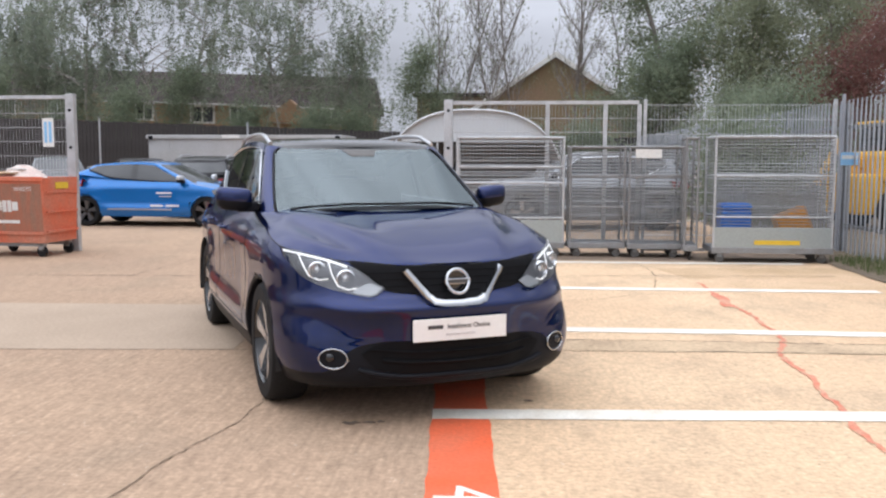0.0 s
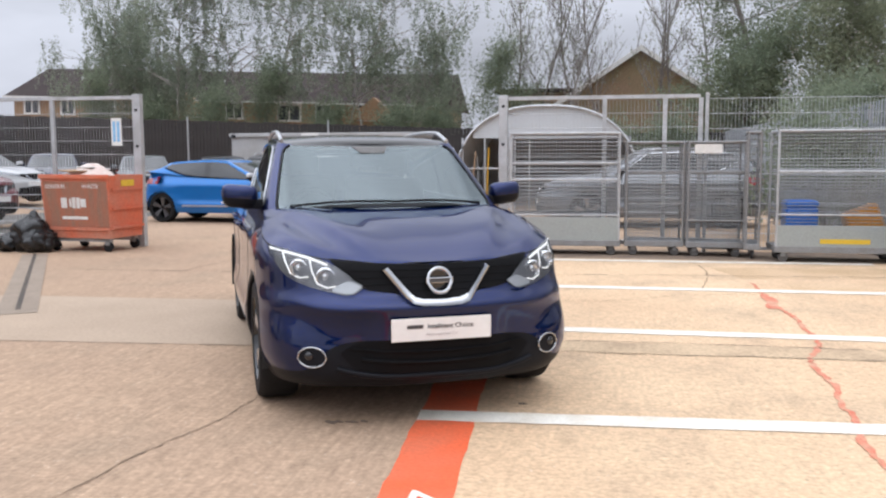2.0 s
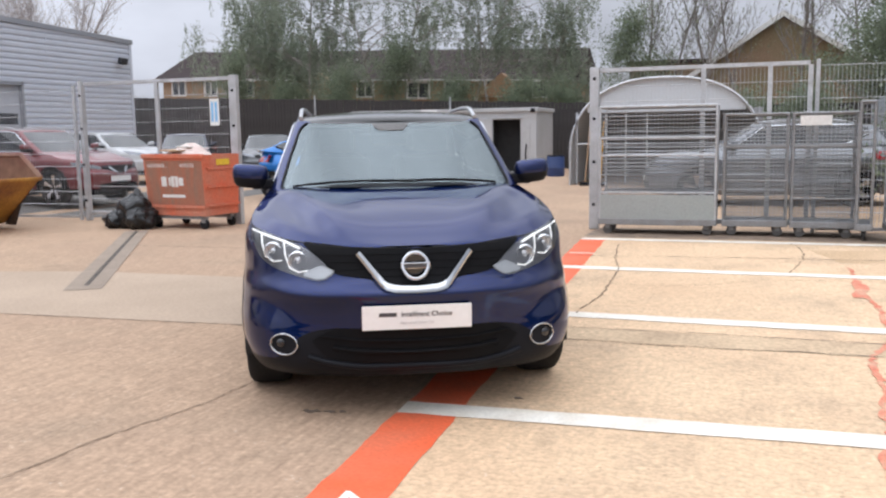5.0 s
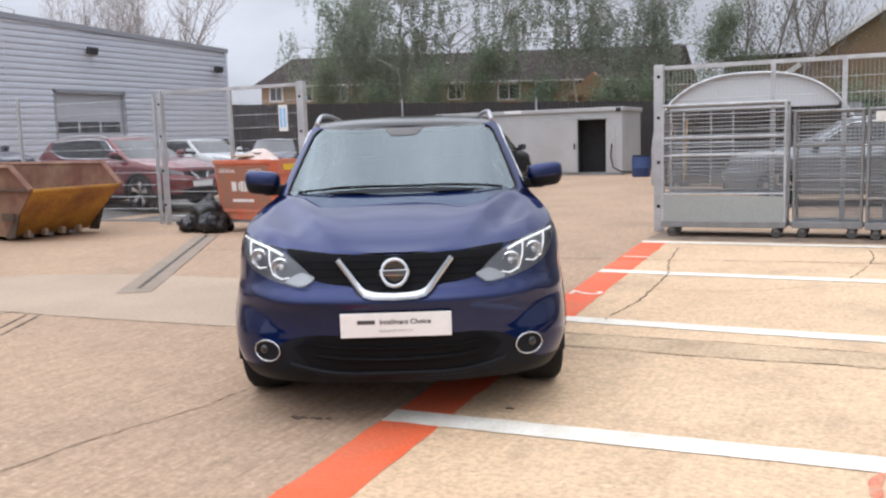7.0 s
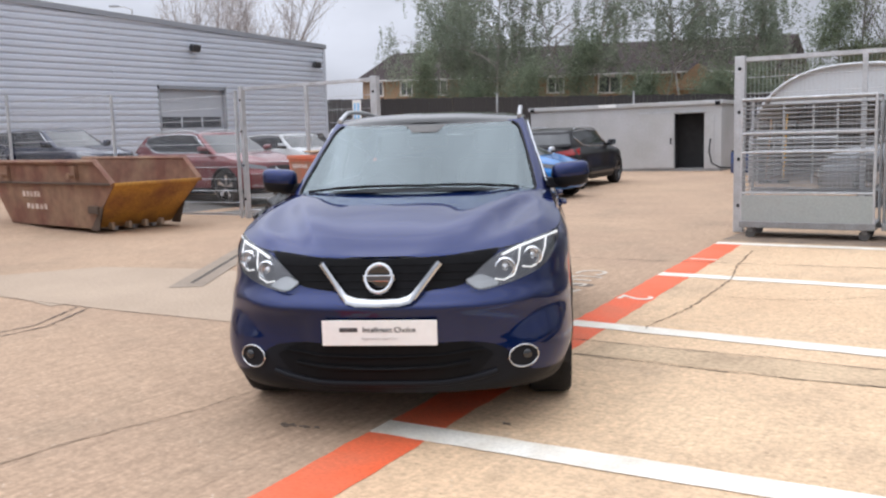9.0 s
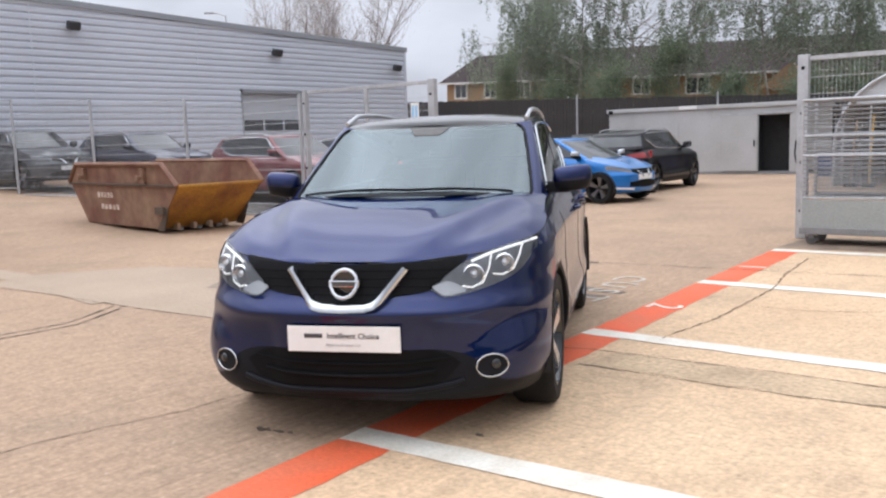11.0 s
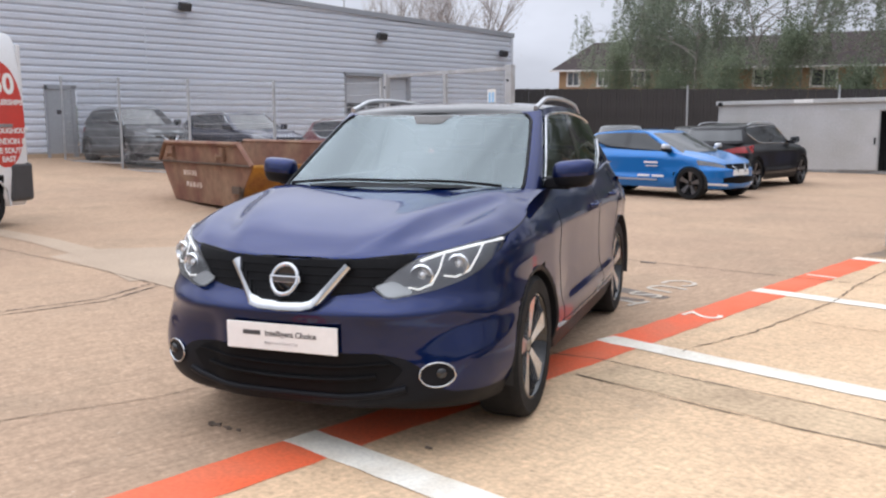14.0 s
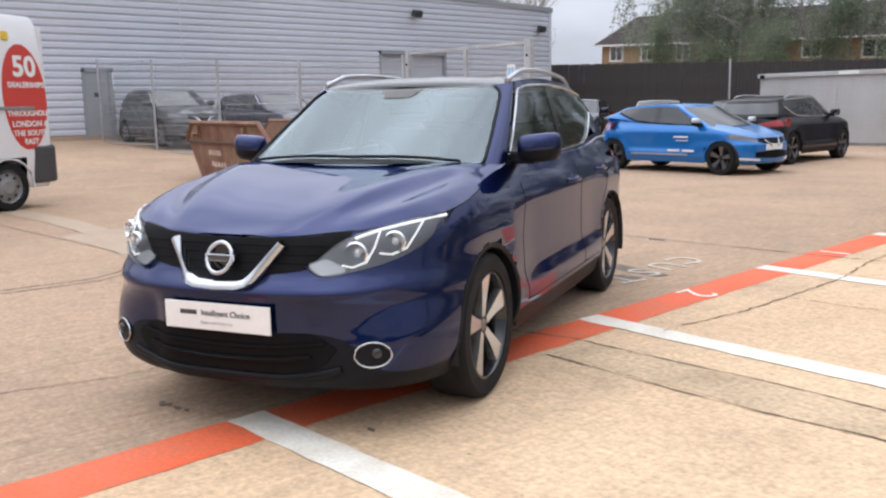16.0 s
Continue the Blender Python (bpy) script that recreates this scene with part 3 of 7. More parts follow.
# concrete joints, repairs and cracks
for i, pts in enumerate(([(-30, 5.2), (-9.9, 6.1), (-5.35, 6.44), (-3.84, 6.46), (-2.41, 6.55), (-1.38, 6.63), (0.25, 7.16), (0.8, 7.17), (1.43, 7.21), (2.05, 7.2), (4.7, 7.15)],
                         [(-4.0, 10.48), (-3.77, 12.63)], [(-4.4, 14.95), (-3.1, 14.35), (-1.7, 14.33), (4.0, 14.3)], [(-6.0, 10.45), (-1.41, 10.68), (-0.25, 10.79), (0.78, 10.93), (1.63, 11.02), (4.4, 11.2)],
                         [(0.35, 6.8), (0.99, 6.78), (1.59, 6.79), (2.02, 6.84), (4.7, 6.85)], [(-12, 17.5), (-1.0, 17.6)], [(-4.9, 14.3), (-2.6, 15.6), (-0.6, 16.2)], [(-9.0, 6.9), (-8.0, 3.0)])):
    streak("slab_joint", "dark joint between concrete slabs", "joint", "joint", pts, (0.012, 0.014, 0.014, 0.020, 0.010, 0.014, 0.014, 0.014)[i], 0.0045, i + 3)
for i, pts in enumerate(([(-1.2, 3.4), (-1.12, 3.85), (-1.08, 4.25), (-0.97, 4.67), (-0.92, 4.9), (-0.9, 5.25), (-1.0, 5.9)], [(0.49, 7.66), (0.50, 7.9), (0.55, 8.48), (0.52, 9.2), (0.49, 9.9), (0.33, 10.72), (0.2, 11.88)],
                         [(0.52, 9.03), (1.05, 9.05), (1.47, 9.23), (1.79, 9.55), (2.6, 9.7)], [(2.18, 12.44), (2.28, 11.7), (2.25, 10.99), (2.09, 10.05)])):
    streak("crack", "thin dark crack in the concrete", "crack", "crack", pts, (0.010, 0.015, 0.010, 0.013)[i], 0.011, i + 23)
seal = [(2.65, 10.54), (2.64, 9.69), (2.61, 8.97), (2.65, 8.72), (2.68, 8.36), (2.65, 7.88), (2.63, 7.36), (2.44, 6.78), (2.43, 6.4), (2.44, 6.09), (2.38, 5.81), (2.36, 5.38), (2.28, 5.01), (2.3, 4.66), (2.35, 4.0)]
streak("sealed_crack", "wandering crack sealed with orange paint", "crack", "crack_orange", seal, 0.040, 0.016, 41, 0.0045)
streak("sealed_crack", "broad dab of orange crack sealer", "crack", "crack_orange", [(2.64, 9.75), (2.62, 9.3), (2.60, 8.85)], 0.12, 0.03, 42, 0.0050)
streak("repair_strip", "rough greyer repair strip across the bays", "repair", "patch", [(0.42, 6.99), (2.1, 7.01), (4.7, 7.0)], 0.36, 0.010, 43, 0.0022)
flat_on_ground("pale_slab", "smoother pale concrete slab beside the drain", "slab", "slab", [(-6.6, 6.42), (-5.35, 6.46), (-3.84, 6.48), (-2.41, 6.57), (-1.5, 6.64), (-1.6, 8.6), (-4.75, 8.5), (-6.14, 8.14), (-6.9, 7.0)], 0.0045)
streak("pale_slab", "smooth pale concrete strip", "slab", "slab", [(-4.4, 6.52), (-6.43, 6.86), (-8.1, 6.9), (-10.5, 6.75)], 0.35, 0.0, 44, 0.0050)


streak("damp_patch", "faint brown damp stain across the far bay", "stain", "damp_tan", [(2.5, 11.35), (3.4, 11.45), (4.9, 11.6)], 0.95, 0.03, 49, 0.0016)
streak("damp_patch", "faint brown damp stain across the far bay", "stain", "damp_tan", [(3.0, 10.35), (4.7, 10.45)], 0.5, 0.03, 50, 0.0016)
# dirt below the cages, with their shade painted into the same strip
streak("dirt_shade_strip", "dark strip of dirt and painted shade under the roll cages", "stain", "dirt_shade", [(-0.35, 13.18), (1.2, 13.16), (2.6, 13.2), (4.0, 13.12), (5.0, 13.1)], 1.10, 0.02, 47, 0.0040)


# darker grey ground below the cars behind the mesh fence
streak("dark_ground_strip", "dark grey parking strip behind the mesh fence", "asphalt", "asphalt", [(-22.3, 17.0), (-15.0, 17.3), (-9.3, 17.5)], 7.6, 0.0, 48, 0.0060)


def drain(x0, y0, x1, y1, w):
    streak("drain_kerb", "pale grey concrete edge of a drain channel", "drain", "kerb", [(x0, y0), (x1, y1)], w, 0.0, 51, 0.0075)
    L_ = math.hypot(x1 - x0, y1 - y0)
    g = thing("drain_grate", "narrow dark slot drain in the yard", "drain", pose(x0, y0, 0, 0, 0, math.degrees(math.atan2(y1 - y0, x1 - x0))), kind="structure")
    part("channel", boxed(0.25, L_, -0.024, 0.024, 0.0, 0.0085), "dark", g)
    bar = mesh_of(boxed(-0.014, 0.014, -0.025, 0.025, 0.0086, 0.0105), "bar")
    bar.materials.append(M["kerb"])
    n = int(L_ / 0.13)
    for k in range(2, n):
        part("bar", bar, None, g, local=Matrix.Translation(((k + 0.5) * L_ / n, 0, 0)))


drain(-4.06, 7.53, -6.95, 11.95, 0.34)
for k, dx in enumerate((0.0, 0.14)):
    streak("channel_line", "narrow dark drain slot in the yard", "drain", "joint", [(-3.75 + dx, 3.6), (-3.83 + dx, 4.95), (-3.80 + dx, 5.8), (-4.16 + dx, 6.42)], 0.022, 0.004, 61 + k)
for x, y, r, s in ((-0.32, 4.91, 0.055, 1), (-0.23, 4.93, 0.03, 2), (0.62, 5.42, 0.025, 3), (-1.72, 10.62, 0.10, 5), (-0.17, 4.95, 0.02, 6)):
    rr = random.Random(s)
    flat_on_ground("oil_spot", "small dark oil spot on the concrete", "stain", "stain", [(x + r * rr.uniform(0.25, 1.3) * math.cos(2 * math.pi * i / 14), y + 0.6 * r * rr.uniform(0.25, 1.3) * math.sin(2 * math.pi * i / 14)) for i in range(14)], 0.0062)


# ---- things by kinds: vehicles ----
def car_shape(sp):
    """Fills the missing numbers of a car's shape."""
    d = dict(L=4.28, W=0.893, H=1.58, axle=0.88, base=2.56, tyre=0.342, fa=0.90, fp=2.85, ra=0.55, rp=2.6, zb=0.21, z1=0.33, arch=0.39,
             front=[(0.2, 0.10), (0.25, 0.035), (0.30, 0.012), (0.42, 0.004), (0.56, 0.002), (0.59, 0.0), (0.615, 0.0), (0.64, 0.010), (0.69, 0.052), (0.75, 0.078), (0.84, 0.115), (0.95, 0.22), (1.1, 0.3)],
             rear=[(0.2, 0.12), (0.35, 0.02), (0.6, 0.0), (0.8, 0.05), (1.0, 0.07), (1.1, 0.1)],
             wide=[(0.2, -0.07), (0.33, -0.015), (0.44, 0.0), (0.56, -0.004), (0.70, -0.016), (0.80, -0.018), (0.87, -0.026), (0.93, -0.050), (0.99, -0.085), (1.04, -0.115), (1.07, -0.132), (1.14, -0.16)],
             door=[(0.2, -0.06), (0.33, -0.010), (0.40, 0.002), (0.44, 0.0), (0.485, -0.018), (0.54, -0.030), (0.62, -0.033), (0.72, -0.034), (0.80, -0.033), (0.86, -0.031), (0.88, -0.034), (0.905, -0.043), (0.97, -0.074), (1.03, -0.108), (1.07, -0.130), (1.14, -0.16)],
             top=[(0, 0.833), (0.05, 0.845), (0.1, 0.860), (0.2, 0.878), (0.3, 0.893), (0.5, 0.923), (0.75, 0.968), (1.0, 1.01), (1.25, 1.04), (1.5, 1.05), (2.4, 1.055), (3.2, 1.075), (3.8, 1.115), (4.38, 1.06)],
             hood=[(0, 0.838), (0.08, 0.868), (0.2, 0.92), (0.45, 0.985), (0.8, 1.045), (1.15, 1.085), (1.5, 1.10)], hood_end=1.35,
             ws0=1.10, ws1=1.82, roof=[(1.8, 1.457), (2.05, 1.495), (2.6, 1.518), (3.2, 1.50), (3.7, 1.455), (4.1, 1.40)], crown=0.032,
             rs0=4.20, rs1=3.93, g0=0.765, g1=0.615, ga=0.27, gp=2.6, win=(1.40, 3.64), pillar=2.58, taper=0.03, cladding=True)
    d.update(sp)
    return d


class Body:
    """The skin of a car: x ahead of its middle, y to its left, z up."""

    def __init__(self, sp):
        self.d = car_shape(sp)
        d = self.d
        self.cols = []
        nf = d.get("fine", 26)
        for i in range(nf + 1):
            self.cols.append(("f", math.radians(90 * i / nf)))
        s0, s1 = d["fa"] + 0.08, d["L"] - d["ra"] - 0.08
        n = int((s1 - s0) / 0.045)
        for i in range(1, n):
            self.cols.append(("s", s0 + (s1 - s0) * i / n))
        for i in range(15):
            self.cols.append(("r", math.radians(90 * (14 - i) / 14)))

    def width(self, z, s=0.9):
        d = self.d
        off = lerp_at(d["wide"], z)
        # hollowed doors between the fuller wings
        k = lerp_at([(0.285, 0.0), (0.38, 1.0), (0.665, 1.0), (0.77, 0.0)], s / d["L"])
        off += (lerp_at(d["door"], z) - off) * k
        # the rear corners draw in low down
        off -= d.get("tuck", 0.0) * lerp_at([(0.35, 1.0), (0.80, 0.0)], z) * lerp_at([(0.76, 0.0), (0.84, 1.0)], s / d["L"])
        return d["W"] + off - 0.012 * abs((s - d["L"] / 2) / (d["L"] / 2)) ** 3 - 0.05 * max(0.0, s / d["L"] - 0.5) ** 2 * 4

    def at(self, col, z):
        """Distance back from the nose, and half width, of a column at a height."""
        d = self.d
        k, q = col
        w = self.width(z, 3.6 if k == "r" else 0.9)
        if k == "f":
            p = self.fp(z)
            v = w * abs(math.sin(q)) ** (2 / p)
            return lerp_at(d["front"], z) * max(0.0, math.cos(q)) ** 0.3 + self.hollow(v, z) + d["fa"] * (1 - abs(math.cos(q)) ** (2 / p)), v
        if k == "r":
            p = d["rp"]
            return d["L"] - lerp_at(d["rear"], z) - d["ra"] * (1 - abs(math.cos(q)) ** (2 / p)), w * abs(math.sin(q)) ** (2 / p)
        return q, self.width(z, q)

    def fp(self, z):
        """Squareness of the front corners, fuller low down."""
        return self.d["fp"] + self.d.get("square", 0.0) * lerp_at([(0.22, 1.0), (0.40, 0.85), (0.58, 0.0)], z)

    def nose(self, v, z):
        """How far back the front face lies at a half width and a height."""
        d = self.d
        t = min(0.9999, abs(v) / self.width(z))
        p = self.fp(z)
        return lerp_at(d["front"], z) * (1 - t ** p) ** (0.3 / 2) + self.hollow(abs(v), z) + d["fa"] * (1 - (1 - t ** p) ** (1 / p))

    def hollow(self, v, z):
        """The recess of the bumper below its crest, that ends before the corners."""
        deep = self.d.get("recess", 0.0)
        if not deep:
            return 0.0
        crest = lerp_at([(0.30, 0.618), (0.48, 0.612), (0.62, 0.625), (0.75, 0.665)], v)
        fall = lerp_at([(-0.004, 0.0), (0.006, 0.10), (0.03, 0.42), (0.08, 0.85), (0.13, 1.0)], crest - z)
        side = lerp_at([(0.25, 0.22), (0.30, 0.35), (0.39, 0.90), (0.50, 0.88), (0.60, 0.76), (0.68, 0.58), (0.75, 0.32), (0.82, 0.0)], v)
        return deep * fall * side * lerp_at([(0.25, 0.5), (0.34, 0.8), (0.44, 1.0)], z)

    def tail(self, v, z):
        d = self.d
        t = min(0.9999, abs(v) / self.width(z, 3.6))
        return d["L"] - lerp_at(d["rear"], z) - d["ra"] * (1 - (1 - t ** d["rp"]) ** (1 / d["rp"]))

    def ga(self, t):
        """Depth of the windscreen's curve, flatter towards the roof."""
        return self.d["ga"] * (1 - 0.4 * t)

    def P(self, s, v, z):
        return Vector((self.d["L"] / 2 - s, v, z))

    def ring(self, z_lo, z_hi, n, side):
        rows = []
        for j in range(n + 1):
            row = []
            for c in self.cols:
                sm = self.at(c, 0.6)[0]
                z = z_lo(sm) + (z_hi(sm) - z_lo(sm)) * j / n
                s, v = self.at(c, z)
                row.append(self.P(s, v * side, z))
            rows.append(row)
        return rows

    def top(self, s):
        return lerp_at(self.d["top"], s)

    def cabin(self, col, t):
        """A point of the window band: t from its foot to the roof's edge."""
        d = self.d
        k, q = col
        zf = lambda s: self.top(s) - 0.015
        g = d["g0"] + (d["g1"] - d["g0"]) * (t ** 1.15)
        f = d["ws0"] + (d["ws1"] - d["ws0"]) * t
        r = d["rs0"] + (d["rs1"] - d["rs0"]) * t
        if k == "f":
            s, v = f + self.ga(t) * (1 - abs(math.cos(q)) ** (2 / d["gp"])), g * abs(math.sin(q)) ** (2 / d["gp"])
        elif k == "r":
            s, v = r - 0.3 * (1 - abs(math.cos(q)) ** (2 / 2.4)), g * abs(math.sin(q)) ** (2 / 2.4)
        else:
            s, v = f + self.ga(t) + (r - 0.3 - f - self.ga(t)) * q, g
        if k == "f":
            u, sf = abs(math.sin(q)) ** (2 / d["gp"]), d["ws0"] + (s - f)
            zb = lerp_at(d["hood"], sf) * (1 - u**2.4) + self.top(sf) * u**2.4 - 0.015
        else:
            zb = zf(min(s, d["L"] - 0.1))
        zt = lerp_at(d["roof"], s if t > 0.99 else (d["ws1"] + (s - f) if k == "f" else min(s, d["rs1"])))
        if k == "s":
            v -= 0.012 * (1 - q) * (1 - t)
        v *= 1 - d["taper"] * (0.0 if k == "f" else 1.0 if k == "r" else q**1.8)
        z = zb + (zt - zb) * t
        return self.P(s, v, z)


def shell(bm, bd, lo, hi, n, side):
    d = bd.d
    ax = [d["L"] / 2 - d["axle"], d["L"] / 2 - d["axle"] - d["base"]]

    def keep(c):
        return not any(math.hypot(c.x - a, c.z - d["tyre"]) < d["arch"] and abs(c.y) > 0.5 for a in ax)

    grid(bm, bd.ring(lo, hi, n, side), flip=side > 0, keep=keep)


def fascia(bm, bd, v0, v1, top, bot, off, nv=14, nz=5, skirt=0.02, back=False, both=True):
    """A plate that follows the front (or tail) of a car between two curves of height."""
    for sgn in ((1, -1) if both else (1,)):
        f = bd.tail if back else bd.nose
        o = -off if back else off
        rows = []
        for j in range(nz + 1):
            row = []
            for i in range(nv + 1):
                v = v0 + (v1 - v0) * i / nv
                z = bot(v) + (top(v) - bot(v)) * j / nz
                row.append(bd.P(f(v, z) - o, v * sgn, z))
            rows.append(row)
        dx = -skirt if not back else skirt
        pull = lambda r: [p + Vector((dx, 0, 0)) for p in r]
        full = [pull(rows[0])] + rows + [pull(rows[-1])]
        full = [[r[0] + Vector((dx, 0, 0)) if 0 < k < len(full) - 1 else r[0]] + r + [r[-1] + Vector((dx, 0, 0)) if 0 < k < len(full) - 1 else r[-1]] for k, r in enumerate(full)]
        grid(bm, full, flip=(sgn < 0) ^ (not back) ^ True)
    return bm


def curve(*pts):
    return lambda v: lerp_at(pts, abs(v))


def wheel(parent, x, y, r, side, spokes=5, width=0.22, dark=True, spoke="alloy"):
    w = part("wheel", boxed(-0.02, 0.02, -0.02, 0.02, -0.02, 0.02), "black", parent, local=pose(x, y, r))
    sg = 1 if side > 0 else -1
    h = width / 2
    rim = r * 0.735
    prof = [(rim * 0.96, -h), (r * 0.93, -h), (r * 0.985, -h * 0.85), (r, -h * 0.6), (r, h * 0.6), (r * 0.985, h * 0.85), (r * 0.93, h), (rim * 1.02, h * 0.98), (rim * 0.98, h * 0.8)]
    part("tyre", lathe(bmesh.new(), prof, 40), "rubber", w, smooth=40)
    bm = lathe(bmesh.new(), [(rim * 1.0, h * sg * 0.93), (rim * 0.96, h * sg * 0.96), (rim * 0.93, h * sg * 0.85), (rim * 0.9, -h * sg * 0.5), (0.02, -h * sg * 0.4)], 40)
    part("rim", bm, "gloss_black" if dark else "alloy", w, smooth=40)
    for k in range(spokes):
        a = 2 * math.pi * k / spokes + 0.3
        for tw, mm, o in ((0.165, spoke, 0.0), ):
            bm = bmesh.new()
            pts = [(0.040, -0.020), (rim * 0.5, -0.040), (rim * 0.94, -0.068), (rim * 0.97, -0.02), (rim * 0.94, 0.032), (rim * 0.5, 0.018), (0.040, 0.018)]
            f1, f2 = [], []
            for rr, q in pts:
                dd = h * sg * (0.80 - 0.25 * (1 - rr / rim))
                ca, sa = math.cos(a), math.sin(a)
                px, pz = ca * rr - sa * q, sa * rr + ca * q
                f1.append(bm.verts.new((px, dd + 0.012 * sg, pz)))
                f2.append(bm.verts.new((px * 1.0, dd - 0.03 * sg, pz)))
            bm.faces.new(f1)
            bm.faces.new(f2[::-1])
            for i in range(len(pts)):
                j = (i + 1) % len(pts)
                bm.faces.new((f1[i], f2[i], f2[j], f1[j]))
            bmesh.ops.recalc_face_normals(bm, faces=bm.faces)
            part("spoke", bm, mm, w)
    if not spokes:
        # pressed steel rim with a ring of holes and a cap
        part("rim_disc", lathe(bmesh.new(), [(rim * 0.90, h * sg * 0.80), (rim * 0.80, h * sg * 0.45), (rim * 0.52, h * sg * 0.62), (rim * 0.40, h * sg * 0.72), (rim * 0.36, h * sg * 0.85), (0.001, h * sg * 0.88)], 36), "steel_dull", w, smooth=40)
        for k in range(8):
            a = 2 * math.pi * k / 8
            part("rim_hole", lathe(bmesh.new(), [(0.001, h * sg * 0.62), (0.022, h * sg * 0.62), (0.024, h * sg * 0.40)], 10, "y", Matrix.Translation((math.cos(a) * rim * 0.67, 0, math.sin(a) * rim * 0.67))), "dark", w)
        return w
    part("hub_cap", lathe(bmesh.new(), [(0.001, h * sg * 0.68), (0.03, h * sg * 0.68), (0.035, h * sg * 0.6), (0.06, h * sg * 0.5)], 20), "gloss_black", w, smooth=40)
    return w


def scaled(L, k, **more):
    """A car shape of another length, and its height by a factor."""
    d = car_shape({})
    q = L / d["L"]
    out = {n: [(s * q, z * k) for s, z in d[n]] for n in ("top", "hood", "roof")}
    out.update({n: [(z * k, s) for z, s in d[n]] for n in ("front", "rear", "wide", "door")})
    out.update(L=L, ws0=d["ws0"] * q, ws1=d["ws1"] * q, rs0=d["rs0"] * q, rs1=d["rs1"] * q, win=(d["win"][0] * q, d["win"][1] * q), pillar=d["pillar"] * q, hood_end=d["hood_end"] * q, axle=d["axle"] * q, base=d["base"] * q, fa=d["fa"] * q)
    out.update(more)
    return out


def make_car(label, body_mat, m, sp=None, detail=False, roof_mat=None, rails=True, spokes=5, group=""):
    bd = Body(sp or {})
    d = bd.d
    L = d["L"]
    car = thing("car", label, "car", m, group)
    z1 = (lambda s: lerp_at([(0, 0.465), (0.045, 0.452), (0.08, 0.42), (0.13, 0.340), (0.2, 0.300), (0.4, 0.292), (0.9, 0.33)], s)) if detail else (lambda s: d["z1"])
    bm = bmesh.new()
    for sd in (1, -1):
        shell(bm, bd, z1, bd.top, 46 if detail else 24, sd)
    bmesh.ops.remove_doubles(bm, verts=bm.verts, dist=0.002)
    body = part("body", bm, body_mat, car, smooth=50)
    bm = bmesh.new()
    for sd in (1, -1):
        shell(bm, bd, lambda s: d["zb"], z1, 8, sd)
    bmesh.ops.remove_doubles(bm, verts=bm.verts, dist=0.002)
    part("lower_cladding", bm, "black" if d["cladding"] else body_mat, car, smooth=50)
    # bonnet
    bm = bmesh.new()
    rows = []
    ss = [0.004, 0.012, 0.03, 0.06, 0.1] + [0.15 + 0.06 * i for i in range(int((d["hood_end"] - 0.15) / 0.06) + 1)]
    for q in ss:
        # find the edge column of this distance
        best = None
        for i in range(181):
            c = ("f", math.radians(i / 2))
            z = bd.top(bd.at(c, 0.6)[0])
            s, v = bd.at(c, z)
            if s >= q + lerp_at(d["front"], bd.top(0)):
                best = (s, v, z)
                break
        if best is None:
            s = q + lerp_at(d["front"], bd.top(0))
            z = bd.top(s)
            best = (s, bd.width(z, s), z)
        s, ve, ze = best
        zc = lerp_at(d["hood"], s - 0.1)
        row = []
        cols = 110 if detail else 32
        for i in range(cols + 1):
            u = -1 + 2 * i / cols
            v = ve * u
            z = ze + (zc - ze) * (1 - abs(u) ** (4.2 if detail else 3.0))
            ridge = 0.25 + 0.36 * s
            off = abs(v) - ridge
            z += 0.026 * math.exp(-((off / (0.06 if off > 0 else 0.16)) ** 2)) * min(1, s / 0.5) * lerp_at([(0.95, 1.0), (1.25, 0.35)], s)
            if detail:
                # shallow trough outside each ridge, then the crown of the wing
                z -= 0.004 * math.exp(-(((off - 0.12) / 0.07) ** 2)) * min(1, s / 0.5)
                z += 0.020 * math.exp(-(((ve - abs(v) - 0.09) / 0.075) ** 2)) * lerp_at([(0.2, 0.0), (0.45, 1.0), (0.85, 0.9), (1.2, 0.0)], s)
            row.append(bd.P(s, v, z))
        rows.append(row)
    grid(bm, rows, flip=False)
    part("bonnet", bm, body_mat, car, smooth=60)
    # shoulders between the flanks and the foot of the cabin
    for sd in (1, -1):
        bm = bmesh.new()
        rows = []
        for i in range(60):
            s = d["hood_end"] + 0.05 + (d["rs0"] - 0.03 - d["hood_end"] - 0.05) * i / 59
            t0, t1 = (s - d["ws0"]) / d["ga"], (d["rs0"] - s) / 0.3
            vi = d["g0"]
            if t0 < 1:
                vi *= (1 - (1 - t0) ** d["gp"]) ** (1 / d["gp"])
            if t1 < 1:
                vi *= (1 - (1 - t1) ** 2.4) ** (1 / 2.4)
            zt = bd.top(s)
            vo = bd.width(zt, s)
            t2 = (L - lerp_at(d["rear"], zt) - s) / d["ra"]
            if t2 < 1:
                vo = bd.width(zt) * (1 - max(0.0, 1 - t2) ** d["rp"]) ** (1 / d["rp"])
            u = vi / d["g0"]
            vi *= 1 - d["taper"] * max(0.0, min(1.0, (s - d["ws0"] - d["ga"]) / (d["rs0"] - 0.3 - d["ws0"] - d["ga"]))) ** 1.8
            zi = lerp_at(d["hood"], s) * (1 - u**2.4) + zt * u**2.4 if t0 < 1 else zt
            vi -= 0.015
            rows.append([bd.P(s, (vi + (vo - vi) * k / 4) * sd, zi + (zt - zi) * k / 4 + 0.006 * math.sin(math.pi * k / 4)) for k in range(5)])
        grid(bm, rows, flip=sd < 0)
        part("shoulder_panel", bm, body_mat, car, smooth=60)
    # cabin: windscreen, pillars, windows, roof
    nt = 12
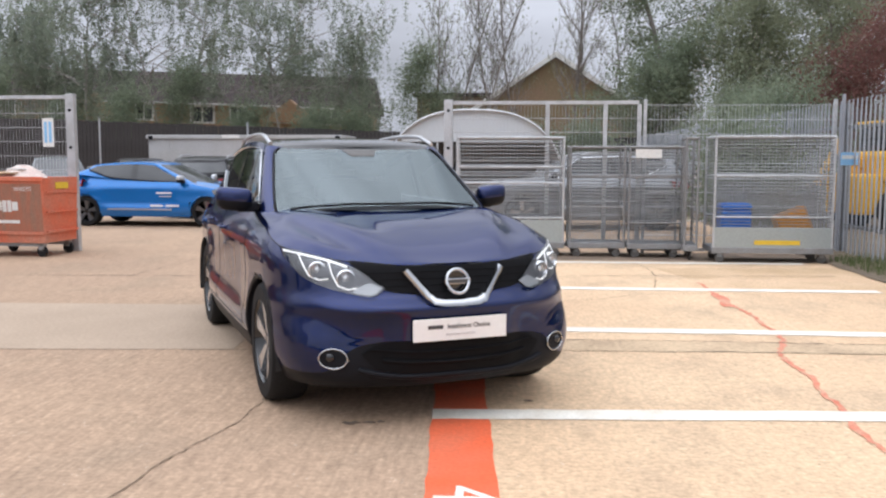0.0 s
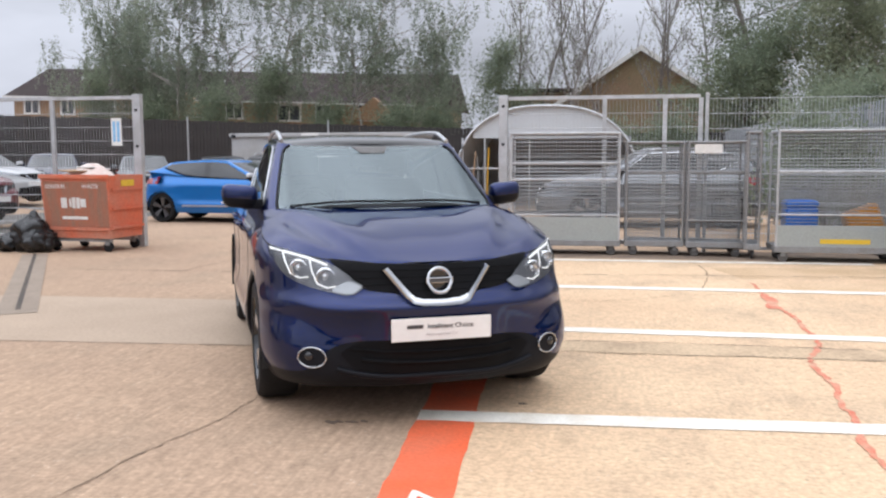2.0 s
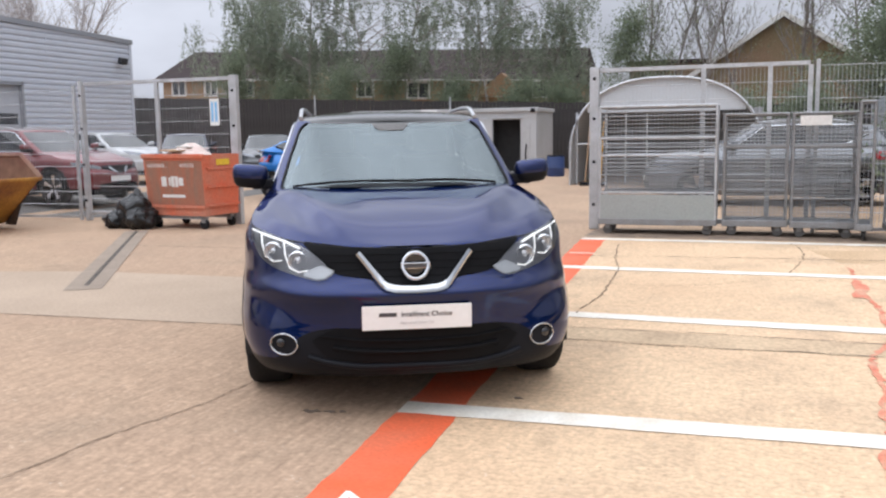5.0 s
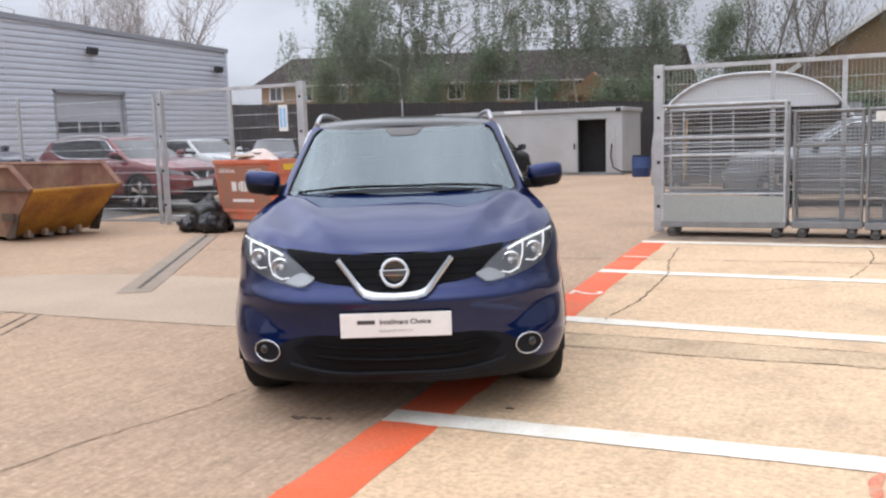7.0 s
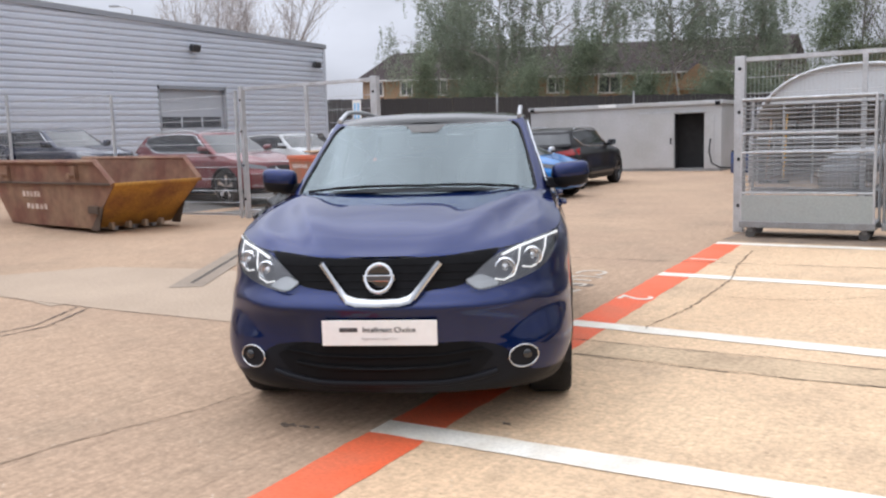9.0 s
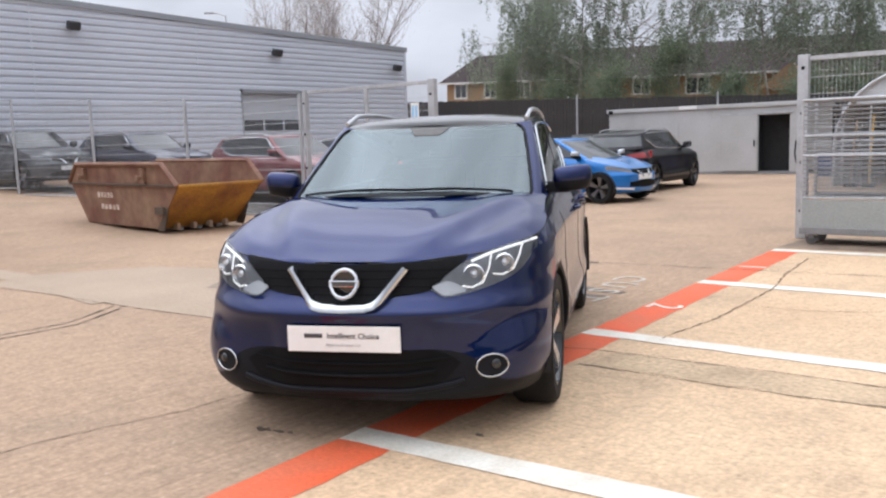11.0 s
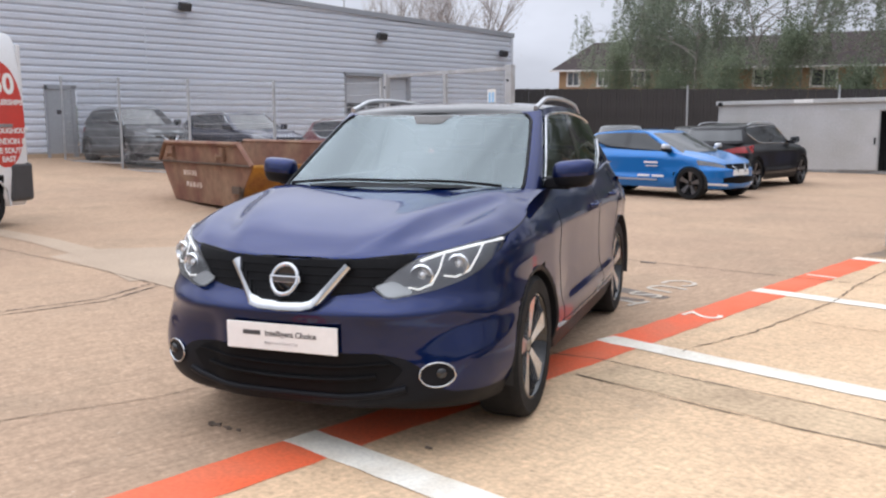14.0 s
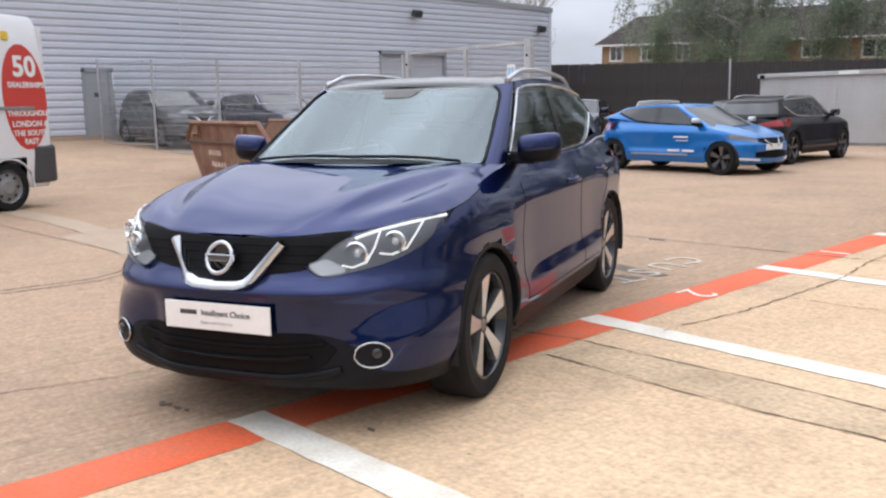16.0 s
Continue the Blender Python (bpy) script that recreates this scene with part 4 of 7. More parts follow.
    ns = 44
    scols = [("s", i / ns) for i in range(ns + 1)]
    rcols = [("r", math.radians(90 * (12 - i) / 12)) for i in range(13)]
    both = [-1, 1]
    w0, w1 = d["win"]

    def in_glass(c):
        s = L / 2 - c.x
        t = max(0.0, min(1.0, (c.z - bd.top(s)) / max(0.1, lerp_at(d["roof"], max(d["ws1"] + 0.02, s)) - bd.top(s))))
        return d["ws0"] + (d["ws1"] - d["ws0"]) * t + bd.ga(t) + 0.02 < s < w1 - 0.35 * t

    bm, gl = bmesh.new(), []
    pil = bmesh.new()
    for sd in both:
        mir = lambda p: Vector((p.x, p.y * sd, p.z))
        edge = lambda t: 63 + 3 * t - 13 * max(0.0, (t - 0.84) / 0.16) ** 2.2 - 9 * max(0.0, (0.12 - t) / 0.12) ** 2
        wsc = lambda t: [("f", math.radians(edge(t) * i / 16)) for i in range(17)]
        apc = lambda t: [("f", math.radians(edge(t) - 0.6 + (90.6 - edge(t)) * i / 7)) for i in range(8)]
        grid(bm, [[mir(bd.cabin(c, t)) for c in wsc(t)] for t in [0.03 + 0.945 * j / 26 for j in range(27)]], flip=sd < 0)
        grid(pil, [[mir(bd.cabin(c, t)) for c in apc(t) + scols] for t in [j / 24 for j in range(25)]], flip=sd < 0,
             keep=(lambda c: not in_glass(c) or c.z < bd.top(L / 2 - c.x) + 0.03 or c.z > lerp_at(d["roof"], max(d["ws1"] + 0.02, L / 2 - c.x)) - 0.045) if detail else None)
        grid(pil, [[mir(bd.cabin(c, j / nt)) for c in rcols] for j in range(nt + 1)], flip=sd < 0)
    bmesh.ops.remove_doubles(bm, verts=bm.verts, dist=0.002)
    brow = bmesh.new()
    for sd in both:
        # the band above the glass
        grid(brow, [[Vector((p.x, p.y * sd, p.z)) for p in (bd.cabin(c, t) for c in wsc(t))] for t in (0.975, 1.0)], flip=sd < 0)
    wsob = part("windscreen", bm, "windscreen" if detail else "dark_glass", car, smooth=60)
    wsob.visible_shadow = not detail
    if detail:
        for sd in both:
            pts = [Vector((p.x + 0.002, p.y * sd, p.z)) for p in (bd.cabin(("f", math.radians(edge(0.02 + 0.95 * j / 30))), 0.02 + 0.95 * j / 30) for j in range(31))]
            part("windscreen_seal", tube(bmesh.new(), pts, 0.010, 6), "black", car, smooth=60)
    part("cabin_frame", pil, body_mat, car, smooth=50)
    part("roof_edge", brow, roof_mat or body_mat, car, smooth=50)
    for sd in both:
        mir = lambda p, o=0.0: Vector((p.x, (p.y + o) * sd, p.z))
        for nm, a, b in (("front_side_window", w0, d["pillar"] - 0.04), ("rear_side_window", d["pillar"] + 0.04, w1)):
            bm = bmesh.new()
            rows = []
            for j in range(7):
                row = []
                for i in range(17):
                    s = a + (b - a) * i / 16
                    lo, hi = 0.09, 0.90
                    if s > w1 - 0.55:
                        lo += 0.5 * ((s - w1 + 0.55) / 0.55) ** 1.6
                    t = lo + (hi - lo) * j / 6
                    f = d["ws0"] + (d["ws1"] - d["ws0"]) * t
                    # the front edge leans with the windscreen
                    fs = f + bd.ga(t) + 0.02
                    if s < fs:
                        s2 = fs
                    else:
                        s2 = s
                    r = d["rs0"] + (d["rs1"] - d["rs0"]) * t
                    q = max(0.0, min(1.0, (s2 - f - bd.ga(t)) / (r - 0.3 - f - bd.ga(t))))
                    row.append(mir(bd.cabin(("s", q), t), 0.006))
                rows.append(row)
            grid(bm, rows, flip=sd < 0)
            o = part(nm, bm, ("front_glass" if nm.startswith("front") else "side_glass") if detail else "dark_glass", car, smooth=60)
            if detail:
                o.visible_shadow = False
        # bright line round the windows
        bm = bmesh.new()
        pts = []
        for i in range(25):
            s = w0 - 0.06 + (w1 - w0 + 0.06) * i / 24
            lo = 0.07 + (0.5 * ((s - w1 + 0.55) / 0.55) ** 1.6 if s > w1 - 0.55 else 0)
            f, r = d["ws0"] + (d["ws1"] - d["ws0"]) * lo, d["rs0"] + (d["rs1"] - d["rs0"]) * lo
            pts.append(mir(bd.cabin(("s", max(0, min(1, (s - f - bd.ga(lo)) / (r - 0.3 - f - bd.ga(lo))))), lo), 0.012))
        if detail or rails:
            front = [mir(bd.cabin(("s", 0.02), t), 0.012) for t in (0.9, 0.7, 0.5, 0.3, 0.14)]
            topl = [mir(bd.cabin(("s", 0.02 + 0.9 * i / 14), 0.92), 0.010) for i in range(14, 0, -1)]
            pts = topl + front + pts[1:]
        tube(bm, pts, 0.009 if detail else 0.016, 6)
        part("window_trim", bm, "chrome" if detail or rails else "black", car, smooth=60)
        bm = bmesh.new()
        s = d["pillar"]
        rows = []
        for t in [0.08 + 0.82 * j / 8 for j in range(9)]:
            f, r = d["ws0"] + (d["ws1"] - d["ws0"]) * t, d["rs0"] + (d["rs1"] - d["rs0"]) * t
            rows.append([mir(bd.cabin(("s", (x - f - bd.ga(t)) / (r - 0.3 - f - bd.ga(t))), t), 0.009) for x in (s - 0.06, s + 0.06)])
        grid(bm, rows, flip=sd > 0)
        part("door_pillar", bm, "gloss_black", car)
    # roof
    bm = bmesh.new()
    rows = []
    seq = [("f", math.radians(90 * i / 16)) for i in range(1, 17)] + [("s", i / 24) for i in range(1, 25)] + [("r", math.radians(90 * (8 - i) / 8)) for i in range(1, 8)]
    for c in seq:
        e = bd.cabin(c, 1.0)
        rows.append([Vector((e.x, e.y * (-1 + 2 * i / 20), e.z + d["crown"] * (1 - abs(-1 + 2 * i / 20) ** 2.5) * min(1, abs(e.y) / 0.5))) for i in range(21)])
    grid(bm, rows)
    part("roof", bm, roof_mat or body_mat, car, smooth=60)
    # rear window
    bm = bmesh.new()
    for sd in both:
        rows = [[Vector((p.x - 0.006, p.y * sd, p.z)) for p in (bd.cabin(("r", math.radians(78 * i / 10)), 0.18 + 0.68 * j / 6) for i in range(11))] for j in range(7)]
        grid(bm, rows, flip=sd < 0)
    part("rear_window", bm, "dark_glass", car, smooth=60)
    if rails:
        for sd in both:
            bm = bmesh.new()
            pts = []
            for i in range(17):
                q = 0.86 * i / 16
                p = bd.cabin(("s", q), 1.0)
                lift = 0.046 * min(1, min(i, 16 - i) / 2.2) ** 0.7
                pts.append((p.x + (0.05 if i == 0 else 0.0), (abs(p.y) - 0.026) * sd, p.z + lift + 0.004))
            tube(bm, pts, 0.0145, 8)
            part("roof_rail", bm, "silver_rail" if detail else "steel", car, smooth=60)
    # mirrors
    for sd in both:
        p = bd.cabin(("s", 0.03), 0.06)
        x, z = p.x + d.get("mirror_x", 0.0), p.z + 0.075
        for nm, mm_, levels in (("door_mirror", d.get("mirror_mat", body_mat), ((-0.014, 0.99, 0.99), (0.004, 1.0, 1.0), (0.026, 0.97, 0.985), (0.046, 0.90, 0.95), (0.060, 0.76, 0.87), (0.068, 0.55, 0.70), (0.071, 0.30, 0.4))), ("mirror_base", "black", ((-0.076, 0.50, 0.62), (-0.068, 0.74, 0.80), (-0.045, 0.92, 0.93), (-0.014, 0.98, 0.98)))):
            bm = bmesh.new()
            rows = []
            for z_, kx, ky in levels:
                ring = []
                for k in range(28):
                    a_ = 2 * math.pi * k / 28
                    cx, cy = math.cos(a_), math.sin(a_)
                    px = math.copysign(abs(cx) ** 0.7, cx) * (0.074 if cx > 0 else 0.034) * kx
                    py = math.copysign(abs(cy) ** 0.62, cy) * 0.114 * ky
                    px -= 0.030 * max(0, py / 0.128) * (1 if cx > 0 else 0)
                    ring.append(Vector((px, py, z_ + 0.010 * py / 0.128)))
                rows.append(ring + ring[:1])
            grid(bm, rows, flip=False)
            bmesh.ops.remove_doubles(bm, verts=bm.verts, dist=0.0005)
            for lv in (0, len(levels) - 1):
                vs_ = sorted((v for v in bm.verts if abs(v.co.z - (levels[lv][0] + 0.010 * v.co.y / 0.128)) < 1e-4), key=lambda v: math.atan2(v.co.y, v.co.x))
                if len(vs_) > 2:
                    bm.faces.new(vs_)
            bmesh.ops.recalc_face_normals(bm, faces=bm.faces)
            o_ = part(nm, bm, mm_, car, smooth=55, local=pose(x, (abs(p.y) + 0.150) * sd, z) @ Matrix.Diagonal((1, sd, 1, 1)))
            mo = o_ if nm == "door_mirror" else mo
        part("mirror_stalk", boxed(x - 0.05, x + 0.045, min((abs(p.y) - 0.02) * sd, (abs(p.y) + 0.14) * sd), max((abs(p.y) - 0.02) * sd, (abs(p.y) + 0.14) * sd), z - 0.085, z - 0.02, 0.012), "black", car)
        part("mirror_glass", boxed(-0.032, -0.028, -0.088, 0.088, -0.05, 0.055), "chrome", mo)
    # wheels, arches and wells
    for a in (d["axle"], d["axle"] + d["base"]):
        x = L / 2 - a
        for sd in both:
            wheel(car, x, (d["W"] - (0.135 if a < 2 else 0.158)) * sd, d["tyre"], sd, spokes, dark=True, spoke=d.get("spoke", "alloy"))
            bm = bmesh.new()
            rows = []
            angs = [math.radians(-14 + 208 * i / 40) for i in range(41)]
            lip = -0.007 if a < 2 else -0.022
            r0, r1 = d["arch"] - 0.026, d["arch"] + (0.008 if d["cladding"] else 0.015)
            for rr, off in ((r0, -0.10), (r0, 0.002 + lip), (r0 + 0.012, 0.010 + lip), (r1 - 0.012, 0.010 + lip), (r1, -0.006 + lip)):
                row = []
                for an in angs:
                    z = d["tyre"] + math.sin(an) * rr
                    s = a - math.cos(an) * rr
                    vv = bd.width(z, s)
                    if s < d["fa"] + 0.1:
                        # round the front corner
                        t = max(0.0, min(1, (s - lerp_at(d["front"], z)) / d["fa"]))
                        vv = bd.width(z) * (1 - (1 - t) ** bd.fp(z)) ** (1 / bd.fp(z))
                    elif s > L - d["ra"] - 0.1:
                        t = max(0.0, min(1, (L - lerp_at(d["rear"], z) - s) / d["ra"]))
                        vv = bd.width(z, 3.6) * (1 - (1 - t) ** d["rp"]) ** (1 / d["rp"])
                    row.append(Vector((L / 2 - s, (vv + off) * sd, max(z, d["zb"] - 0.0))))
                rows.append(row)
            grid(bm, rows, flip=sd < 0)
            part("wheel_arch", bm, "black" if d["cladding"] else body_mat, car, smooth=50)
            bm = bmesh.new()
            ww = [[Vector((x + math.cos(an) * (d["arch"] + 0.0), y * sd, d["tyre"] + math.sin(an) * d["arch"])) for an in angs] for y in (0.45, d["W"] - 0.03)]
            grid(bm, ww)
            part("wheel_well", bm, "dark", car, smooth=60)
    part("underside", boxed(-L / 2 + 0.3, L / 2 - 0.35, -0.62, 0.62, d["zb"] + 0.01, 0.45), "dark", car)
    if not detail:
        simple_front(car, bd, body_mat)
    return car, bd, body


def simple_front(car, bd, body_mat):
    d = bd.d
    dz = d.get("lamp_dz", 0.0)
    for sgn in (1, -1):
        bm = fascia(bmesh.new(), bd, 0.42, 0.80, curve((0.42, 0.76 + dz), (0.8, 0.86 + dz)), curve((0.42, 0.70 + dz), (0.8, 0.76 + dz)), 0.006, both=False)
        bmesh.ops.scale(bm, vec=(1, sgn, 1), verts=bm.verts)
        bmesh.ops.recalc_face_normals(bm, faces=bm.faces)
        part("headlight", bm, "reflector", car, smooth=50)
        bm = fascia(bmesh.new(), bd, 0.1, 0.24, curve((0.1, 0.65 + dz), (0.24, 0.78 + dz)), curve((0.1, 0.61 + dz), (0.24, 0.73 + dz)), 0.014, both=False)
        bmesh.ops.scale(bm, vec=(1, sgn, 1), verts=bm.verts)
        bmesh.ops.recalc_face_normals(bm, faces=bm.faces)
        part("grille_trim", bm, "chrome", car, smooth=50)
        bm = fascia(bmesh.new(), bd, 0.42, 0.86, curve((0.42, 0.88), (0.86, 0.98)), curve((0.42, 0.80), (0.86, 0.82)), 0.008, back=True, both=False)
        bmesh.ops.scale(bm, vec=(1, sgn, 1), verts=bm.verts)
        bmesh.ops.recalc_face_normals(bm, faces=bm.faces)
        part("tail_light", bm, "red_lamp", car, smooth=50)
    part("grille", fascia(bmesh.new(), bd, 0, 0.40, curve((0, 0.78 + dz), (0.4, 0.77 + dz)), curve((0, 0.62 + dz), (0.2, 0.66 + dz), (0.4, 0.71 + dz)), 0.006), "mesh_black", car, smooth=50)
    part("lower_intake", fascia(bmesh.new(), bd, 0, 0.5, curve((0, 0.46), (0.5, 0.42)), curve((0, 0.30), (0.5, 0.33)), 0.006), "mesh_black", car, smooth=50)
    for back in (False, True):
        pl = fascia(bmesh.new(), bd, 0, 0.26, curve((0, 0.57), (0.26, 0.57)), curve((0, 0.46), (0.26, 0.46)), 0.012, nv=4, nz=1, back=back)
        part("number_plate", pl, "white" if not back else "yellow_print", car)

# ---- the blue crossover ----
HERO = pose(-0.695, 6.850, 0, 0, 0, -63.8)
hero, hb, _ = make_car("dark blue crossover car with chrome grille trim and silver roof rails", "paint_blue", HERO, dict(
    mirror_x=-0.07, recess=0.058, tuck=0.055, square=0.55, fine=64, taper=0.10,
    roof=[(1.8, 1.457), (2.05, 1.495), (2.6, 1.512), (3.2, 1.482), (3.7, 1.42), (4.1, 1.35)]), True, roof_mat="gloss_black")
HL = hb.d["L"]
FRONT = Matrix(((0, 0, 1, 0), (1, 0, 0, 0), (0, 1, 0, 0), (0, 0, 0, 1)))


def side_pair(make):
    for sg in (1, -1):
        make(sg)


def mirrored(bm, sg):
    if sg < 0:
        bmesh.ops.scale(bm, vec=(1, -1, 1), verts=bm.verts)
    bmesh.ops.recalc_face_normals(bm, faces=bm.faces)
    bm.normal_update()
    if sum(f.normal.x * f.calc_area() for f in bm.faces) < 0:
        bmesh.ops.reverse_faces(bm, faces=bm.faces)
    return bm


def front_point(v, z, off=0.0):
    return hb.P(hb.nose(v, z) - off, v, z)


def front_tube(bm, pts, r, off, n=8, closed=False):
    return tube(bm, [front_point(v, z, off) for v, z in pts], r, n, closed=closed)


hl_top = curve((0.38, 0.735), (0.53, 0.842), (0.66, 0.885), (0.805, 0.918))
hl_bot = curve((0.38, 0.728), (0.44, 0.692), (0.55, 0.706), (0.68, 0.742), (0.76, 0.79), (0.805, 0.865))


def headlight(sg):
    base = part("headlight", mirrored(fascia(bmesh.new(), hb, 0.38, 0.805, hl_top, hl_bot, 0.004, 18, 6, 0.03, both=False), sg), "lamp_dark", hero, "clear headlight with twin lamps", smooth=50)
    for v, z, r in ((0.56, 0.777, 0.047), (0.683, 0.816, 0.044)):
        p = front_point(v, z, 0.008)
        m = Matrix.Translation((p.x, p.y * sg, p.z)) @ pose(0, 0, 0, 0, 0, sg * 24 * v)
        bm = lathe(bmesh.new(), [(r * 1.04, -0.03), (r * 1.04, 0.004), (r * 0.92, 0.010), (r * 0.70, -0.010)], 24, "x", m)
        part("lamp_bezel", bm, "bright_metal", base, smooth=40)
        bm = lathe(bmesh.new(), [(r * 0.7, -0.010), (r * 0.5, -0.013), (r * 0.42, -0.004), (r * 0.25, 0.002), (0.001, 0.004)], 24, "x", m)
        part("lamp_projector", bm, "lamp_glass", base, smooth=60)
    bm = bmesh.new()
    line = [(0.80, 0.90), (0.72, 0.886), (0.63, 0.866), (0.55, 0.836)]
    tube(bm, [Vector((q.x, q.y * sg, q.z)) for q in (front_point(v, z, 0.011) for v, z in line)], 0.0062, 6)
    part("running_light", bm, "lamp_lit", base, smooth=60)
    bm = bmesh.new()
    hook = [(0.628, 0.862), (0.622, 0.80), (0.600, 0.742), (0.555, 0.724), (0.515, 0.733)]
    tube(bm, [Vector((q.x, q.y * sg, q.z)) for q in (front_point(v, z, 0.010) for v, z in hook)], 0.0046, 6)
    hook2 = [(0.748, 0.893), (0.742, 0.845), (0.722, 0.788), (0.680, 0.767), (0.640, 0.775)]
    tube(bm, [Vector((q.x, q.y * sg, q.z)) for q in (front_point(v, z, 0.010) for v, z in hook2)], 0.0046, 6)
    part("light_guide", bm, "lamp_lit", base, smooth=60)
    bm = mirrored(fascia(bmesh.new(), hb, 0.39, 0.53, curve((0.39, 0.737), (0.45, 0.755), (0.49, 0.742), (0.53, 0.720)), curve((0.39, 0.73), (0.44, 0.697), (0.50, 0.702), (0.53, 0.708)), 0.009, 10, 3, 0.01, both=False), sg)
    part("silver_tray", bm, "lamp_silver", base, smooth=50)
    lens = part("lens", mirrored(fascia(bmesh.new(), hb, 0.38, 0.81, hl_top, hl_bot, 0.021, 18, 6, 0.022, both=False), sg), "lens", base, smooth=50)
    lens.visible_shadow = False


side_pair(headlight)

# grille, chrome trim and badge
part("grille", fascia(bmesh.new(), hb, 0, 0.53, curve((0, 0.832), (0.25, 0.840), (0.42, 0.856), (0.53, 0.866)), curve((0, 0.64), (0.13, 0.645), (0.2, 0.69), (0.385, 0.722), (0.44, 0.775), (0.53, 0.850)), 0.005, 26, 6), "mesh_black", hero, "black honeycomb grille", smooth=50)
for k in range(5):
    z = 0.672 + 0.034 * k
    vm = lerp_at([(0.66, 0.14), (0.72, 0.33), (0.76, 0.40), (0.82, 0.48)], z)
    part("grille_slat", front_tube(bmesh.new(), [(-vm + 2 * vm * i / 14, z) for i in range(15)], 0.0022, 0.007, 5), "mesh_black", hero)


def chrome_blade(pts, w, off, name, mm="chrome", parent=None, depth=0.02):
    """A raised blade that follows a line across the front."""
    bm = bmesh.new()
    rows = [[], [], [], [], []]
    for i, (v, z) in enumerate(pts):
        a, b = pts[max(0, i - 1)], pts[min(len(pts) - 1, i + 1)]
        d = math.hypot(b[0] - a[0], b[1] - a[1])
        nv, nz = -(b[1] - a[1]) / d, (b[0] - a[0]) / d
        ww = w(i / (len(pts) - 1)) / 2
        for r, (k, o) in enumerate(((-1, off - depth), (-0.62, off - 0.012), (0.0, off - 0.003), (0.80, off), (1, off - depth))):
            rows[r].append(front_point(v + nv * ww * k, z + nz * ww * k, o))
    grid(bm, rows)
    bmesh.ops.recalc_face_normals(bm, faces=bm.faces)
    return part(name, bm, mm, parent or hero, smooth=60)


vee = [(-0.275, 0.818), (-0.24, 0.775), (-0.20, 0.725), (-0.165, 0.683), (-0.14, 0.662), (-0.10, 0.652), (0.0, 0.648), (0.10, 0.652), (0.14, 0.662), (0.165, 0.683), (0.20, 0.725), (0.24, 0.775), (0.275, 0.818)]
chrome_blade(vee, lambda t: 0.040 + 0.004 * (1 - abs(2 * t - 1)), 0.046, "grille_trim", depth=0.04)
badge = part("badge", front_tube(bmesh.new(), [(0.060 * math.cos(2 * math.pi * i / 28), 0.757 + 0.060 * math.sin(2 * math.pi * i / 28)) for i in range(28)], 0.0095, 0.048, 8, True), "chrome", hero, "round chrome badge", smooth=60)
part("badge_bar", boxed(HL / 2 - 0.075, HL / 2 - 0.028, -0.072, 0.072, 0.741, 0.773, 0.005), "chrome", badge)
part("badge_inlay", boxed(HL / 2 - 0.0275, HL / 2 - 0.0262, -0.060, 0.060, 0.747, 0.767), "grey_print", badge)
part("badge_mount", lathe(bmesh.new(), [(0.001, HL / 2 - 0.055), (0.056, HL / 2 - 0.055), (0.058, HL / 2 - 0.11)], 28, "x", Matrix.Translation((0, 0, 0.757))), "gloss_black", badge, smooth=40)

# lower intake, plate, fog lamps, bumper
part("lower_intake", fascia(bmesh.new(), hb, 0, 0.50, curve((0, 0.462), (0.30, 0.462), (0.42, 0.445), (0.50, 0.40)), curve((0, 0.295), (0.34, 0.30), (0.44, 0.325), (0.50, 0.39)), 0.005, 20, 5), "mesh_black", hero, "black lower air intake", smooth=50)
for z, r in ((0.345, 0.011), (0.40, 0.006)):
    vm = 0.40 if z < 0.35 else 0.46
    part("intake_bar", front_tube(bmesh.new(), [(-vm + 2 * vm * i / 16, z + 0.02 * (i / 8 - 1) ** 2) for i in range(17)], r, 0.012, 6), "mesh_black", hero, smooth=60)
part("skid_lip", front_tube(bmesh.new(), [(-0.52 + 1.04 * i / 20, 0.272 + 0.045 * (i / 10 - 1) ** 4) for i in range(21)], 0.017, 0.0, 8), "black", hero, smooth=60)
plate = part("number_plate", boxed(HL / 2 + 0.004, HL / 2 + 0.012, -0.262, 0.262, 0.458, 0.574, 0.003), "white", hero, "white show plate with dark print")
part("plate_bracket", boxed(HL / 2 - 0.07, HL / 2 + 0.0035, -0.20, 0.20, 0.478, 0.535, 0.006), "black", plate)
words("Intelligent Choice", 0.034, "grey_print", plate, Matrix.Translation((HL / 2 + 0.013, 0.045, 0.530)) @ FRONT, depth=0.0006, bold=0.0006)
part("print_bar", boxed(HL / 2 + 0.0122, HL / 2 + 0.0132, -0.182, -0.098, 0.521, 0.540), "grey_print", plate)
words("Approved Used Car", 0.020, "faint_print", plate, Matrix.Translation((HL / 2 + 0.013, 0, 0.490)) @ FRONT, depth=0.0006)


